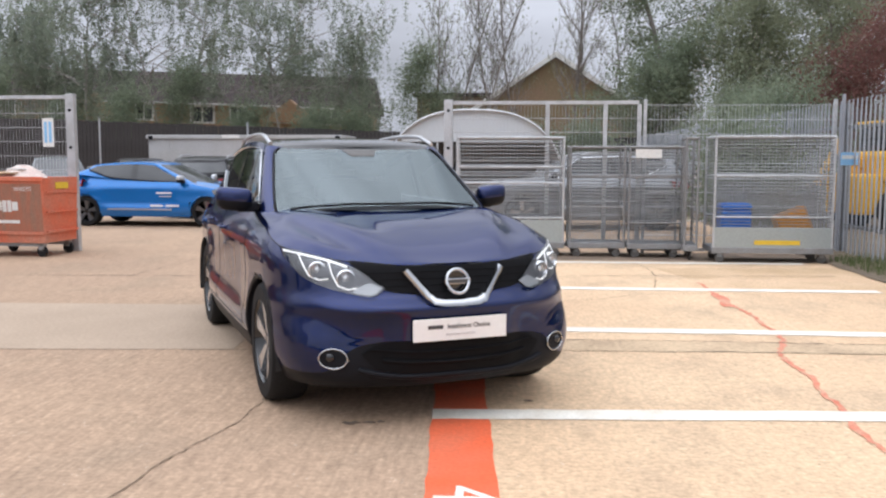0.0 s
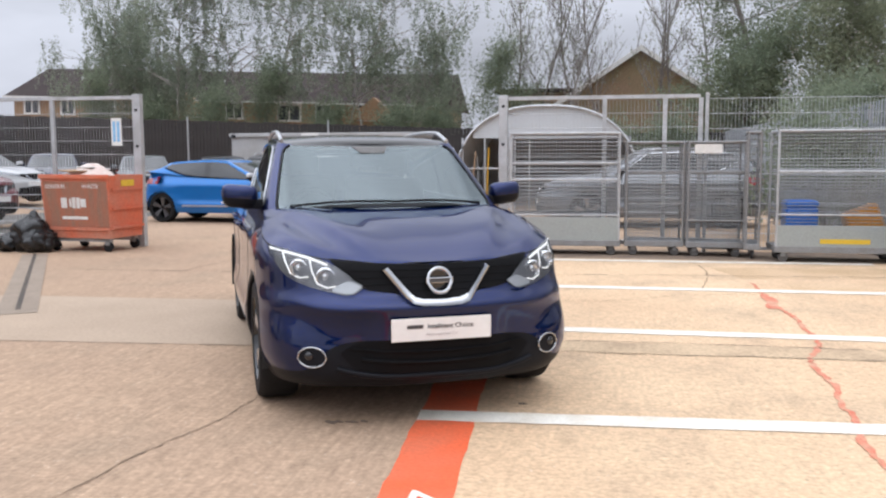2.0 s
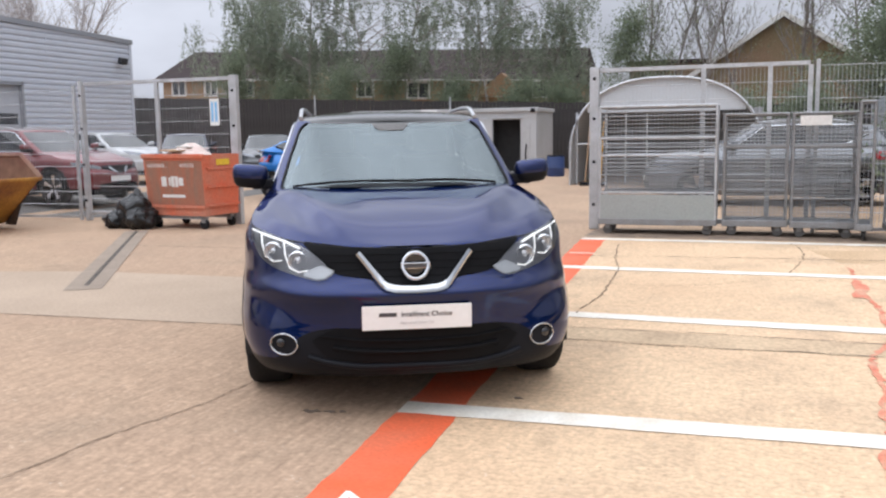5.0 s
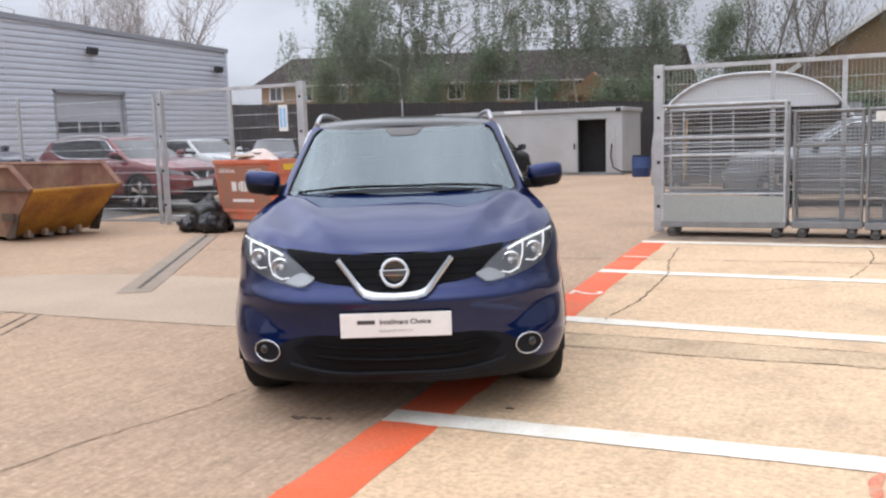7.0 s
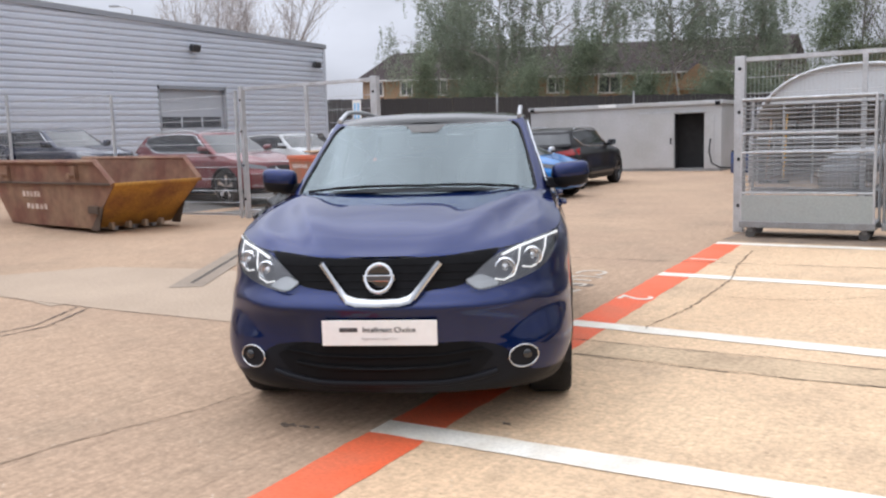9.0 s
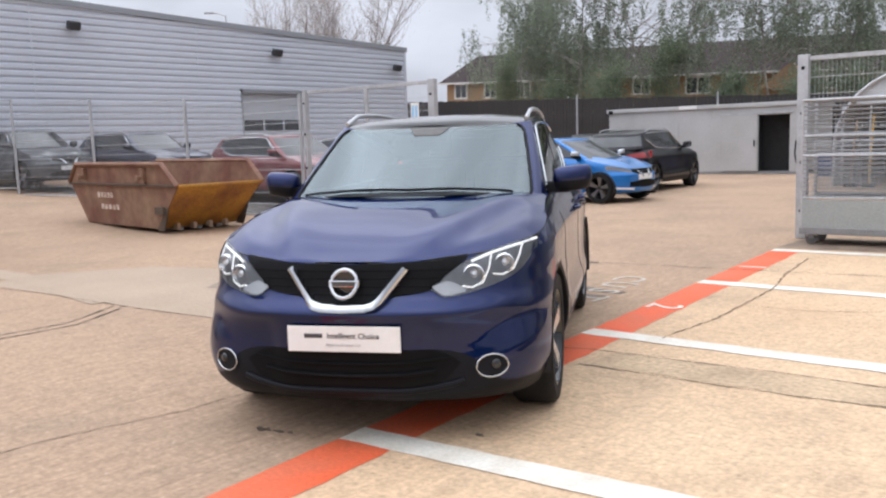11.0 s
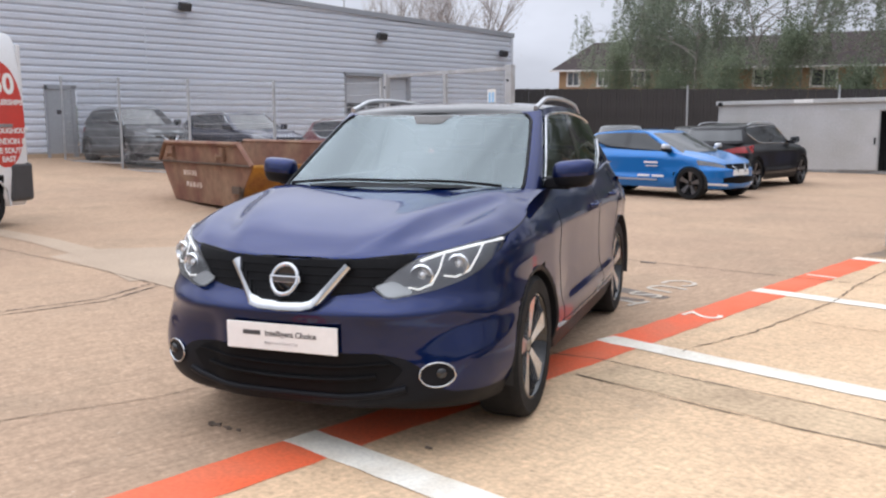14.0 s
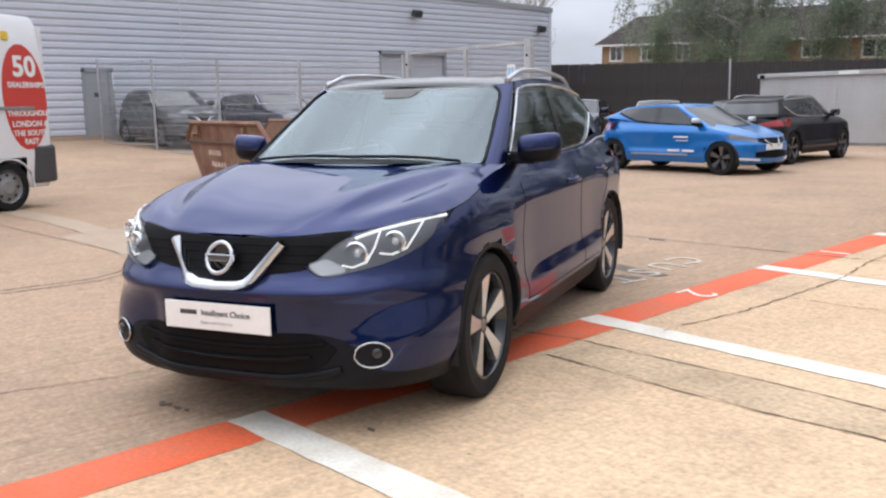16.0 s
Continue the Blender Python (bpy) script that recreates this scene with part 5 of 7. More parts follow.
def fog(sg):
    v0, z0 = 0.64, 0.375
    ring = [(v0 + 0.066 * math.cos(2 * math.pi * i / 28), z0 + 0.051 * math.sin(2 * math.pi * i / 28)) for i in range(28)]
    bm = tube(bmesh.new(), [Vector((q.x, q.y * sg, q.z)) for q in (front_point(v, z, 0.008) for v, z in ring)], 0.0045, 8, closed=True)
    f = part("fog_lamp", bm, "chrome", hero, "chrome ringed fog lamp", smooth=60)
    bm = bmesh.new()
    c = bm.verts.new(front_point(v0, z0, 0.004))
    vs = [bm.verts.new(front_point(v, z, 0.006)) for v, z in ring]
    for i in range(28):
        bm.faces.new((c, vs[i], vs[(i + 1) % 28]))
    part("recess", mirrored(bm, sg), "black", f, smooth=40)
    p = front_point(v0 + 0.016, z0 + 0.006, 0.008)
    m = Matrix.Translation((p.x, p.y * sg, p.z)) @ pose(0, 0, 0, 0, 0, sg * 22)
    part("bulb_lens", lathe(bmesh.new(), [(0.023, -0.012), (0.023, 0.001), (0.017, 0.006), (0.001, 0.008)], 20, "x", m), "gloss_black", f, smooth=50)


side_pair(fog)


def side_line(pts, w, mm, name, off=0.0, parent=None):
    """A thin line on both flanks, given by distance back and height."""
    fine = [(s0 + (s1 - s0) * k / 12, z0 + (z1 - z0) * k / 12) for (s0, z0), (s1, z1) in zip(pts, pts[1:]) for k in range(12)] + [pts[-1]]
    for sg in (1, -1):
        bm = bmesh.new()
        tube(bm, [hb.P(s, (hb.width(z, s) + off) * sg, z) for s, z in fine], w, 5)
        part(name, bm, mm, parent or hero)


# shut lines of doors, bonnet and bumper
side_line([(1.42, 0.36), (1.36, 0.5), (1.37, 0.7), (1.45, 0.95)], 0.0022, "dark", "door_gap")
side_line([(2.56, 0.36), (2.58, 0.6), (2.58, 1.0)], 0.0022, "dark", "door_gap")
side_line([(3.04, 0.40), (3.12, 0.62), (3.34, 0.85), (3.42, 1.05)], 0.0022, "dark", "door_gap")
side_line([(1.40, 0.36), (2.0, 0.36), (3.0, 0.36)], 0.004, "dark", "sill_gap")
for sg in (1, -1):
    pts = []
    for i in range(1, 40):
        c = ("f", math.radians(90 * i / 40))
        z = hb.top(hb.at(c, 0.6)[0])
        s, v = hb.at(c, z)
        pts.append(hb.P(s, v * sg, z + 0.001))
    part("bonnet_gap", tube(bmesh.new(), pts, 0.0035, 5), "dark", hero)
    # door handles
    for s in (2.38, 3.14):
        z = 0.90 + 0.02 * (s - 2.4)
        y = hb.width(z, s)
        bm = tube(bmesh.new(), [hb.P(s - 0.10, (y + 0.0) * sg, z), hb.P(s - 0.08, (y + 0.03) * sg, z), hb.P(s + 0.06, (y + 0.032) * sg, z + 0.004), hb.P(s + 0.09, y * sg, z + 0.004)], 0.013, 8)
        part("door_handle", bm, "paint_blue", hero, smooth=60)
    # rear lamps
    bm = mirrored(fascia(bmesh.new(), hb, 0.45, 0.80, curve((0.45, 0.95), (0.80, 1.01)), curve((0.45, 0.88), (0.80, 0.92)), 0.01, back=True, both=False), sg)
    part("tail_light", bm, "red_lamp", hero, smooth=50)

# scuttle and wipers
bm = bmesh.new()
grid(bm, [[hb.P(1.10 + 0.20 * abs(u) ** 2.2 + ds, 0.69 * u, 1.080 - 0.026 * abs(u) ** 3 + dz) for u in [-1 + i / 12 for i in range(25)]] for ds, dz in ((0.04, 0.014), (-0.06, 0.0))])
part("scuttle", bm, "black", hero, smooth=60)
for v0, v1 in ((0.60, 0.02), (0.06, -0.62)):
    pts = []
    for i in range(11):
        v = v0 + (v1 - v0) * i / 10
        u = abs(v) / 0.8
        pts.append(hb.P(1.133 + 0.127 * u**2.3, v, 1.104 - 0.042 * u**2.4 + 0.006 * math.sin(math.pi * i / 10)))
    part("wiper", tube(bmesh.new(), pts, 0.0085, 6), "black", hero)

# cabin: dashboard, wheel, seats, mirror and sensor box
part("dashboard", boxed(HL / 2 - 1.95, HL / 2 - 1.30, -0.68, 0.68, 0.72, 1.03, 0.06), "dash", hero)
part("cabin_floor", boxed(HL / 2 - 4.0, HL / 2 - 1.4, -0.70, 0.70, 0.36, 0.46), "dash", hero)
part("steering_wheel", lathe(bmesh.new(), [(0.175 + 0.016 * math.cos(a), 0.016 * math.sin(a)) for a in [2 * math.pi * i / 8 for i in range(9)]], 28, "x", Matrix.Translation((HL / 2 - 2.05, -0.36, 0.98)) @ pose(0, 0, 0, 0, -25, 0)), "dash", hero, smooth=60)
for x, y in ((-2.55, 0.36), (-2.55, -0.36), (-3.40, 0.38), (-3.40, -0.38)):
    seat = part("seat", boxed(HL / 2 + x - 0.05, HL / 2 + x + 0.48, y - 0.25, y + 0.25, 0.46, 0.66, 0.05), "seat", hero)
    part("backrest", boxed(-0.09, 0.09, -0.25, 0.25, 0.0, 0.62, 0.05, pose(HL / 2 + x - 0.03, y, 0.60, 0, -14, 0)), "seat", seat)
    part("headrest", boxed(-0.05, 0.05, -0.13, 0.13, 0.66, 0.83, 0.035, pose(HL / 2 + x - 0.03, y, 0.60, 0, -12, 0)), "seat", seat)
part("headlining", boxed(HL / 2 - 3.2, HL / 2 - 2.1, -0.54, 0.54, 1.445, 1.46), "lining", hero)
part("rear_view_mirror", boxed(HL / 2 - 1.89, HL / 2 - 1.85, -0.12, 0.12, 1.31, 1.38, 0.012), "dark", hero)
# black sensor patch, coloured grey to include the glass reflection over it
bm = bmesh.new()
rows = []
for k in range(5):
    tt, hw = 0.855 + 0.115 * k / 4, 0.075 + 0.05 * k / 4
    row = []
    for i in range(-4, 5):
        v = hw * i / 4
        p = hb.cabin(("f", math.asin(min(1.0, (abs(v) / hb.d["g1"]) ** (hb.d["gp"] / 2)))), tt)
        row.append(Vector((p.x + 0.0012, math.copysign(p.y, v), p.z + 0.0025)))
    rows.append(row)
grid(bm, rows)
part("sensor_patch", bm, "castor_grey", hero, "sensor patch before the mirror, greyed for the reflection on the glass", smooth=60)
part("sensor_box", boxed(-0.15, 0.08, -0.13, 0.13, -0.025, 0.020, 0.02, pose(HL / 2 - 1.845, 0, 1.415, 0, 28, 0)), "dark", hero)


# ---- the clad building ----
BX = -22.5


def cladding_wall(p0, p1, z_low, z_top0, z_top1, name, label, holes=()):
    """Ribbed sheets between two plan points, with openings (along0, along1, z0, z1) cut out."""
    bm = bmesh.new()
    a, b = Vector((*p0, 0)), Vector((*p1, 0))
    n = (b - a).length
    u = (b - a) / n
    out = Vector((u.y, -u.x, 0))
    cuts = sorted({0.0, n, *[q for h in holes for q in h[:2]], *[n * i / 8 for i in range(9)]})
    pitch = 0.203
    zs = []
    z = z_low
    while z < max(z_top0, z_top1) + 0.3:
        for dz, off in ((0.0, 0.0), (0.050, 0.048), (0.150, 0.048), (0.190, 0.0)):
            zs.append((z + dz, off))
        z += pitch
    for c0, c1 in zip(cuts, cuts[1:]):
        m = (c0 + c1) / 2
        t0 = z_top0 + (z_top1 - z_top0) * c0 / n
        t1 = z_top0 + (z_top1 - z_top0) * c1 / n
        prev = None
        for zz, off in zs:
            row = [bm.verts.new(a + u * c0 + out * off + Vector((0, 0, min(zz, t0)))), bm.verts.new(a + u * c1 + out * off + Vector((0, 0, min(zz, t1))))]
            if prev and not any(h[0] <= m <= h[1] and h[2] - 0.03 <= (prev[0].co.z + row[0].co.z) / 2 <= h[3] for h in holes):
                bm.faces.new((prev[0], prev[1], row[1], row[0]))
            prev = row
    bmesh.ops.recalc_face_normals(bm, faces=bm.faces)
    return tagged(part(name, bm, "cladding"), label, "wall", kind="structure")


WY0, WY1 = -14.0, 31.6


def roof_z(y):
    return 5.27 + (31.6 - y) * 0.033


D0, D1 = 12.17, 13.05
R0, R1 = 22.73, 25.73
cladding_wall((BX, WY0), (BX, WY1), 0.1, roof_z(WY0), roof_z(WY1), "wall_east", "grey horizontally ribbed metal clad warehouse wall",
              ((D0 - WY0, D1 - WY0, 0.3, 2.6), (R0 - WY0, R1 - WY0, 0.3, 3.30)))
cladding_wall((BX, WY1), (BX - 25, WY1), 0.1, roof_z(WY1), roof_z(WY1), "wall_north", "grey ribbed metal clad end wall")
bm = boxed(BX - 25, BX - 0.05, WY0, WY1, 5.0, 5.05)
for v in bm.verts:
    v.co.z = roof_z(v.co.y) - 0.12 + (0.05 if v.co.z > 5.02 else 0)
tagged(part("warehouse_roof", bm, "cladding_dark"), "flat grey metal warehouse roof", "roof", kind="structure")
bm = boxed(BX - 0.10, BX + 0.10, WY0, WY1 + 0.1, 0, 0.2)
for v in bm.verts:
    v.co.z = roof_z(v.co.y) - 0.10 + (0.18 if v.co.z > 0.1 else 0)
tagged(part("roof_flashing", bm, "cladding_dark"), "grey metal flashing along the roof edge", "trim", kind="structure")
tagged(part("corner_flashing", boxed(BX - 0.08, BX + 0.055, WY1 - 0.10, WY1 + 0.06, 0.1, roof_z(WY1)), "cladding"), "grey corner flashing strip", "trim", kind="structure")
for y in (3.0, 9.0, 15.2, 20.9, 27.0):
    tagged(part("sheet_joint", boxed(BX + 0.03, BX + 0.042, y - 0.03, y + 0.03, 0.2, roof_z(y) - 0.1), "cladding"), "narrow grey cover strip between wall sheets", "trim", kind="structure")
tagged(part("wall_footing", boxed(BX - 0.2, BX + 0.06, WY0, WY1, 0.2, 0.72), "slab"), "low concrete footing below the cladding", "footing", kind="structure")

# personnel door
dr = thing("door_1", "grey painted steel door in a frame, closed", "door", pose(BX, 0, 0), kind="structure")
part("leaf", boxed(-0.02, 0.04, D0 + 0.06, D1 - 0.16, 0.56, 2.52, 0.005), "door_grey", dr)
for y0, y1, z0, z1 in ((D0 - 0.02, D0 + 0.06, 0.5, 2.62), (D1 - 0.16, D1 - 0.04, 0.5, 2.62), (D0 - 0.02, D1, 2.52, 2.64)):
    part("frame", boxed(-0.03, 0.075, y0, y1, z0, z1), "cladding_dark", dr)
part("door_sign", boxed(0.04, 0.046, D0 + 0.30, D0 + 0.46, 1.82, 1.94), "grey_print", dr)
part("door_handle", boxed(0.04, 0.09, D1 - 0.30, D1 - 0.24, 1.45, 1.62, 0.006), "steel", dr)
# sectional door with a row of panes
sd_ = thing("sectional_door", "closed pale grey sectional loading door with a row of panes", "door", pose(BX, 0, 0), kind="structure")
for k in range(6):
    z0 = 0.52 + 0.465 * k
    part("panel", boxed(-0.16, -0.11, R0, R1, z0, z0 + 0.458, 0.006), "pale_door", sd_)
for k in range(3):
    y0 = R0 + 0.12 + k * 0.95
    part("pane", boxed(-0.112, -0.10, y0, y0 + 0.86, 1.92, 2.30), "house_glass", sd_)
for y0, y1, z0, z1 in ((R0 - 0.08, R0, 0.5, 3.4), (R1, R1 + 0.08, 0.5, 3.4), (R0 - 0.08, R1 + 0.08, 3.27, 3.37)):
    part("frame", boxed(-0.16, 0.06, y0, y1, z0, z1), "cladding_dark", sd_)


def floodlight(y, z):
    f = thing("flood_light", "dark bulkhead floodlight on a bracket, unlit", "lamp", pose(BX + 0.03, y, z), "wall floodlights")
    part("bracket", boxed(0, 0.14, -0.04, 0.04, -0.03, 0.03), "lamp_body", f)
    part("housing", boxed(0.10, 0.30, -0.19, 0.19, -0.12, 0.12, 0.03, pose(0, 0, 0.02, 0, 18, 0)), "lamp_body", f)
    part("glass", boxed(0.12, 0.28, -0.16, 0.16, -0.135, -0.118, 0, pose(0, 0, 0.02, 0, 18, 0)), "reflector", f)


for y, z in ((16.45, 5.15), (24.3, 4.78), (30.9, 4.5)):
    floodlight(y, z)

# ---- container ----
ct = thing("site_container", "pale grey steel storage container with an open doorway", "container", pose(-11.6, 29.6, 0))
CW, CD, CH = 6.55, 2.5, 2.05
for x0, x1, z0, z1 in ((0, 5.08, 0.08, CH), (6.02, CW, 0.08, CH), (5.08, 6.02, 1.80, CH)):
    part("front_wall", boxed(x0, x1, 0, 0.05, z0, z1), "container", ct)
part("side_wall", boxed(CW - 0.05, CW, 0.05, CD, 0.08, CH), "container", ct)
part("side_wall", boxed(0, 0.05, 0.05, CD, 0.08, CH), "container", ct)
part("back_wall", boxed(0.05, CW - 0.05, CD - 0.05, CD, 0.08, CH), "dark", ct)
part("floor_frame", boxed(0, CW, 0.0, CD, 0.0, 0.08), "steel_dull", ct)
# added near-black sheets stand in for the unlit inside beyond the doorway
part("doorway_shade", boxed(5.0, 6.1, 0.6, 0.62, 0.08, 1.95), "dark", ct)
for x0 in (5.0, 6.1):
    part("doorway_shade", boxed(x0, x0 + 0.02, 0.05, 0.6, 0.08, 1.95), "dark", ct)
bm = boxed(-0.06, CW + 0.06, -0.08, CD + 0.06, CH, CH + 0.13, 0.02)
part("roof", bm, "container", ct)
part("roof_patch", boxed(2.55, 3.15, -0.084, -0.05, CH + 0.03, CH + 0.134), "white", ct)
part("sliding_door", boxed(3.96, 5.07, -0.05, -0.004, 0.10, 1.84, 0.006), "container", ct, "pale grey sliding door pushed open")
part("door_pull", boxed(4.96, 5.0, -0.09, -0.05, 0.85, 1.05, 0.005), "black", ct)
part("door_rail", boxed(3.9, 6.1, -0.06, -0.004, 1.84, 1.88), "steel", ct)
part("wall_panel", boxed(0.3, 2.5, -0.02, -0.003, 0.25, 1.72, 0.006), "container", ct)
for x in [0.05 + 0.32 * k for k in range(12)]:
    part("wall_rib", boxed(x, x + 0.03, -0.012, -0.001, 1.74, CH), "container", ct)
for x in (0.02, CW - 0.18):
    part("corner_casting", boxed(x, x + 0.16, -0.09, -0.02, CH - 0.02, CH + 0.10, 0.01), "black", ct)

part("hose", tube(bmesh.new(), [(6.22, -0.03, 1.0), (6.20, -0.10, 0.6), (6.30, -0.14, 0.25), (6.55, -0.16, 0.12), (6.9, -0.2, 0.10)], 0.022, 8), "rubber", ct, smooth=60)
part("hatch", boxed(6.06, 6.34, -0.02, -0.002, 0.25, 1.72, 0.005), "container", ct)

# ---- timber fence at the back ----
FY = 34.0


def fence_top(x):
    return 2.42 - 0.036 * (x + 4)


tf = thing("timber_fence", "tall dark close-boarded timber fence", "fence", kind="structure")
rnd = random.Random(4)
board = mesh_of(boxed(0, 0.138, 0, 0.025, 0, 1.0), "board")
board.materials.append(M["timber"])
for k in range(300):
    x = -39.0 + 0.15 * k
    part("board", board, None, tf, local=Matrix.Translation((x, FY + rnd.uniform(0, 0.018), 0)) @ Matrix.Diagonal((1, 1, fence_top(x) + rnd.uniform(-0.02, 0.02), 1)))
part("far_boarding", boxed(-44, -39.01, FY, FY + 0.03, 0, fence_top(-41)), "timber", tf)
part("backing_rail", boxed(-44, 6, FY + 0.03, FY + 0.07, 0, 2.2), "timber", tf)
for x in (-15.2, -9.4, -26.0):
    tagged(part("pole", tube(bmesh.new(), [(x, FY - 0.35, 0), (x, FY - 0.35, fence_top(x) + 0.15)], 0.035, 8), "steel"), "thin galvanised pole before the timber fence", "pole")


# ---- houses beyond ----
def window(parent, x, z, w, h, y=0.0, bars=2):
    wd = part("window", boxed(x, x + w, y - 0.02, y + 0.02, z, z + h), "house_glass", parent)
    t = 0.10
    for x0, x1, z0, z1 in ((x - t, x, z - t, z + h + t), (x + w, x + w + t, z - t, z + h + t), (x, x + w, z + h, z + h + t), (x, x + w, z - t, z)):
        part("frame", boxed(x0, x1, y - 0.07, y + 0.03, z0, z1), "white", wd)
    for k in range(1, bars):
        xx = x + w * k / bars
        part("mullion", boxed(xx - 0.03, xx + 0.03, y - 0.06, y - 0.021, z, z + h), "white", wd)


th = thing("terraced_house", "brown brick terrace with white windows and brown tiled roof", "house", pose(-33.3, 48, 0, 0, 2.0, 0))
TL, EZ, RZ = 25.4, 5.0, 6.95
part("wall", boxed(0, TL, 0, 8, -1.0, EZ), "brick", th)
bm = bmesh.new()
e0, e1, e2, e3 = (bm.verts.new(p) for p in ((-0.4, -0.45, EZ - 0.05), (TL + 0.4, -0.45, EZ - 0.05), (TL + 0.4, 8.45, EZ - 0.05), (-0.4, 8.45, EZ - 0.05)))
r0, r1 = bm.verts.new((-0.4, 4, RZ)), bm.verts.new((TL + 0.4, 4, RZ))
for f in ((e0, e1, r1, r0), (e1, e2, r1), (e2, e3, r0, r1), (e3, e0, r0), (e3, e2, e1, e0)):
    bm.faces.new(f)
part("roof", bm, "tile", th)
part("gutter", boxed(-0.4, TL + 0.4, -0.52, -0.40, EZ - 0.12, EZ - 0.02), "white", th)
for x, w, z in ((0.75, 0.85, 4.05), (3.1, 0.75, 4.05), (5.6, 0.8, 4.05), (8.4, 1.3, 3.95), (11.0, 0.8, 4.1), (13.3, 0.9, 4.05), (16.4, 1.2, 4.0), (18.6, 0.7, 4.05), (21.0, 0.85, 4.15), (23.6, 1.0, 4.1)):
    window(th, x, z, w, 0.78)
for x in (6.2, 17.0):
    part("porch_gable", prism(bmesh.new(), [(-1.5, 0), (1.5, 0), (0, 1.2)], 0.8, pose(x + 5, -0.05, EZ - 0.9, 90, 0, 0)), "brick", th)
for x in (2.9, 12.0, 20.5):
    ch = part("roof_vent", boxed(x, x + 0.16, 2.3, 2.46, 5.6, 6.35), "white", th)
gh = thing("gabled_house", "red brick house with a white edged gable", "house", pose(2.75, 45, 0))
AZ, SL, HW = 6.5, 0.66, 4.6
bm = bmesh.new()
prism(bm, [(-HW, -1), (HW, -1), (HW, AZ - SL * HW), (0, AZ), (-HW, AZ - SL * HW)], 9.0, pose(0, 9, 0, 90, 0, 0))
part("wall", bm, "brick_red", gh)
for sg in (1, -1):
    bm = prism(bmesh.new(), [(-0.12 * sg, AZ + 0.12), (sg * (HW + 0.4), AZ + 0.12 - SL * (HW + 0.4)), (sg * (HW + 0.4), AZ - 0.06 - SL * (HW + 0.4)), (-0.12 * sg, AZ - 0.06)], 9.3, pose(0, 9, 0, 90, 0, 0))
    bmesh.ops.recalc_face_normals(bm, faces=bm.faces)
    part("roof", bm, "tile", gh)
    bm = prism(bmesh.new(), [(0, AZ + 0.14), (sg * (HW + 0.4), AZ + 0.14 - SL * (HW + 0.4)), (sg * (HW + 0.4), AZ - 0.12 - SL * (HW + 0.4)), (0, AZ - 0.12)], 0.06, pose(0, -0.30, 0, 90, 0, 0))
    bmesh.ops.recalc_face_normals(bm, faces=bm.faces)
    part("bargeboard", bm, "white", gh)


part("side_wing", boxed(-7.0, -3.2, 1.5, 8.0, -1.0, 4.6), "brick_red", gh)
part("wing_roof", boxed(-7.2, -3.0, 1.3, 8.2, 4.6, 4.78, 0.03), "tile", gh)


# ---- arched shelter ----
sh = thing("arched_shelter", "pale grey arched sheet shelter with a dark open end", "shelter", pose(-0.45, 24, 0))
AR, AH = 2.35, 2.68
arc = [(AR * math.copysign(abs(math.cos(math.radians(180 * i / 28))) ** 0.8, math.cos(math.radians(180 * i / 28))), 0.9 + (AH - 0.9) * math.sin(math.radians(180 * i / 28))) for i in range(29)]
full = [(AR, 0.0)] + arc + [(-AR, 0.0)]
bm = bmesh.new()
grid(bm, [[(x, y, z) for x, z in full] for y in (-0.03, 5.0)])
part("cover", bm, "tent", sh, smooth=60)
bm = bmesh.new()
tube(bm, [(x, -0.03, z) for x, z in full], 0.04, 6)
part("hoop", bm, "steel", sh, smooth=60)
bm = bmesh.new()
lo = [bm.verts.new((x, 0.05, 1.85)) for x, z in arc if z > 1.85]
hi = [bm.verts.new((x, 0.05, z)) for x, z in arc if z > 1.85]
for i in range(len(lo) - 1):
    bm.faces.new((lo[i], lo[i + 1], hi[i + 1], hi[i]))
part("end_panel", bm, "tent", sh)
part("back_sheet", boxed(-AR, AR, 4.9, 4.95, 0, 2.0), "steel_dull", sh)
for x in (-2.2, -1.6, -0.95, -0.42):
    part("post", tube(bmesh.new(), [(x, 0.06, 0), (x, 0.06, 1.86)], 0.03, 6), "steel", sh)
part("rail", tube(bmesh.new(), [(-2.2, 0.06, 1.05), (-0.42, 0.06, 1.05)], 0.025, 6), "steel", sh)


dm = thing("drum", "dark blue plastic drum standing by the container", "drum", pose(-4.15, 28.4, 0))
part("shell", lathe(bmesh.new(), [(0.001, 0), (0.26, 0), (0.28, 0.05), (0.28, 0.25), (0.29, 0.27), (0.28, 0.29), (0.28, 0.56), (0.26, 0.62), (0.001, 0.62)], 24, "z"), "drum_blue", dm, smooth=40)
part("lid", lathe(bmesh.new(), [(0.001, 0.66), (0.25, 0.66), (0.27, 0.62)], 24, "z"), "black", dm, smooth=40)
for k, (x, y, tx, ty, hh_) in enumerate(((-2.35, 23.6, 0.10, 0.1, 1.5), (-2.15, 23.65, -0.06, 0.12, 1.35), (-1.95, 23.6, 0.05, 0.1, 1.6))):
    tl = thing("long_tool", "long handled yard tool leaning at the shelter", "tool", pose(x, y, 0), "leaning tools")
    part("handle", tube(bmesh.new(), [(0, 0, 0.06), (tx, ty, hh_)], 0.016, 6), ("card", "steel_dull", "yellow")[k], tl)
    part("head", boxed(-0.14, 0.14, -0.03, 0.03, 0.0, 0.09, 0.01), ("black", "steel_dull", "black")[k], tl)


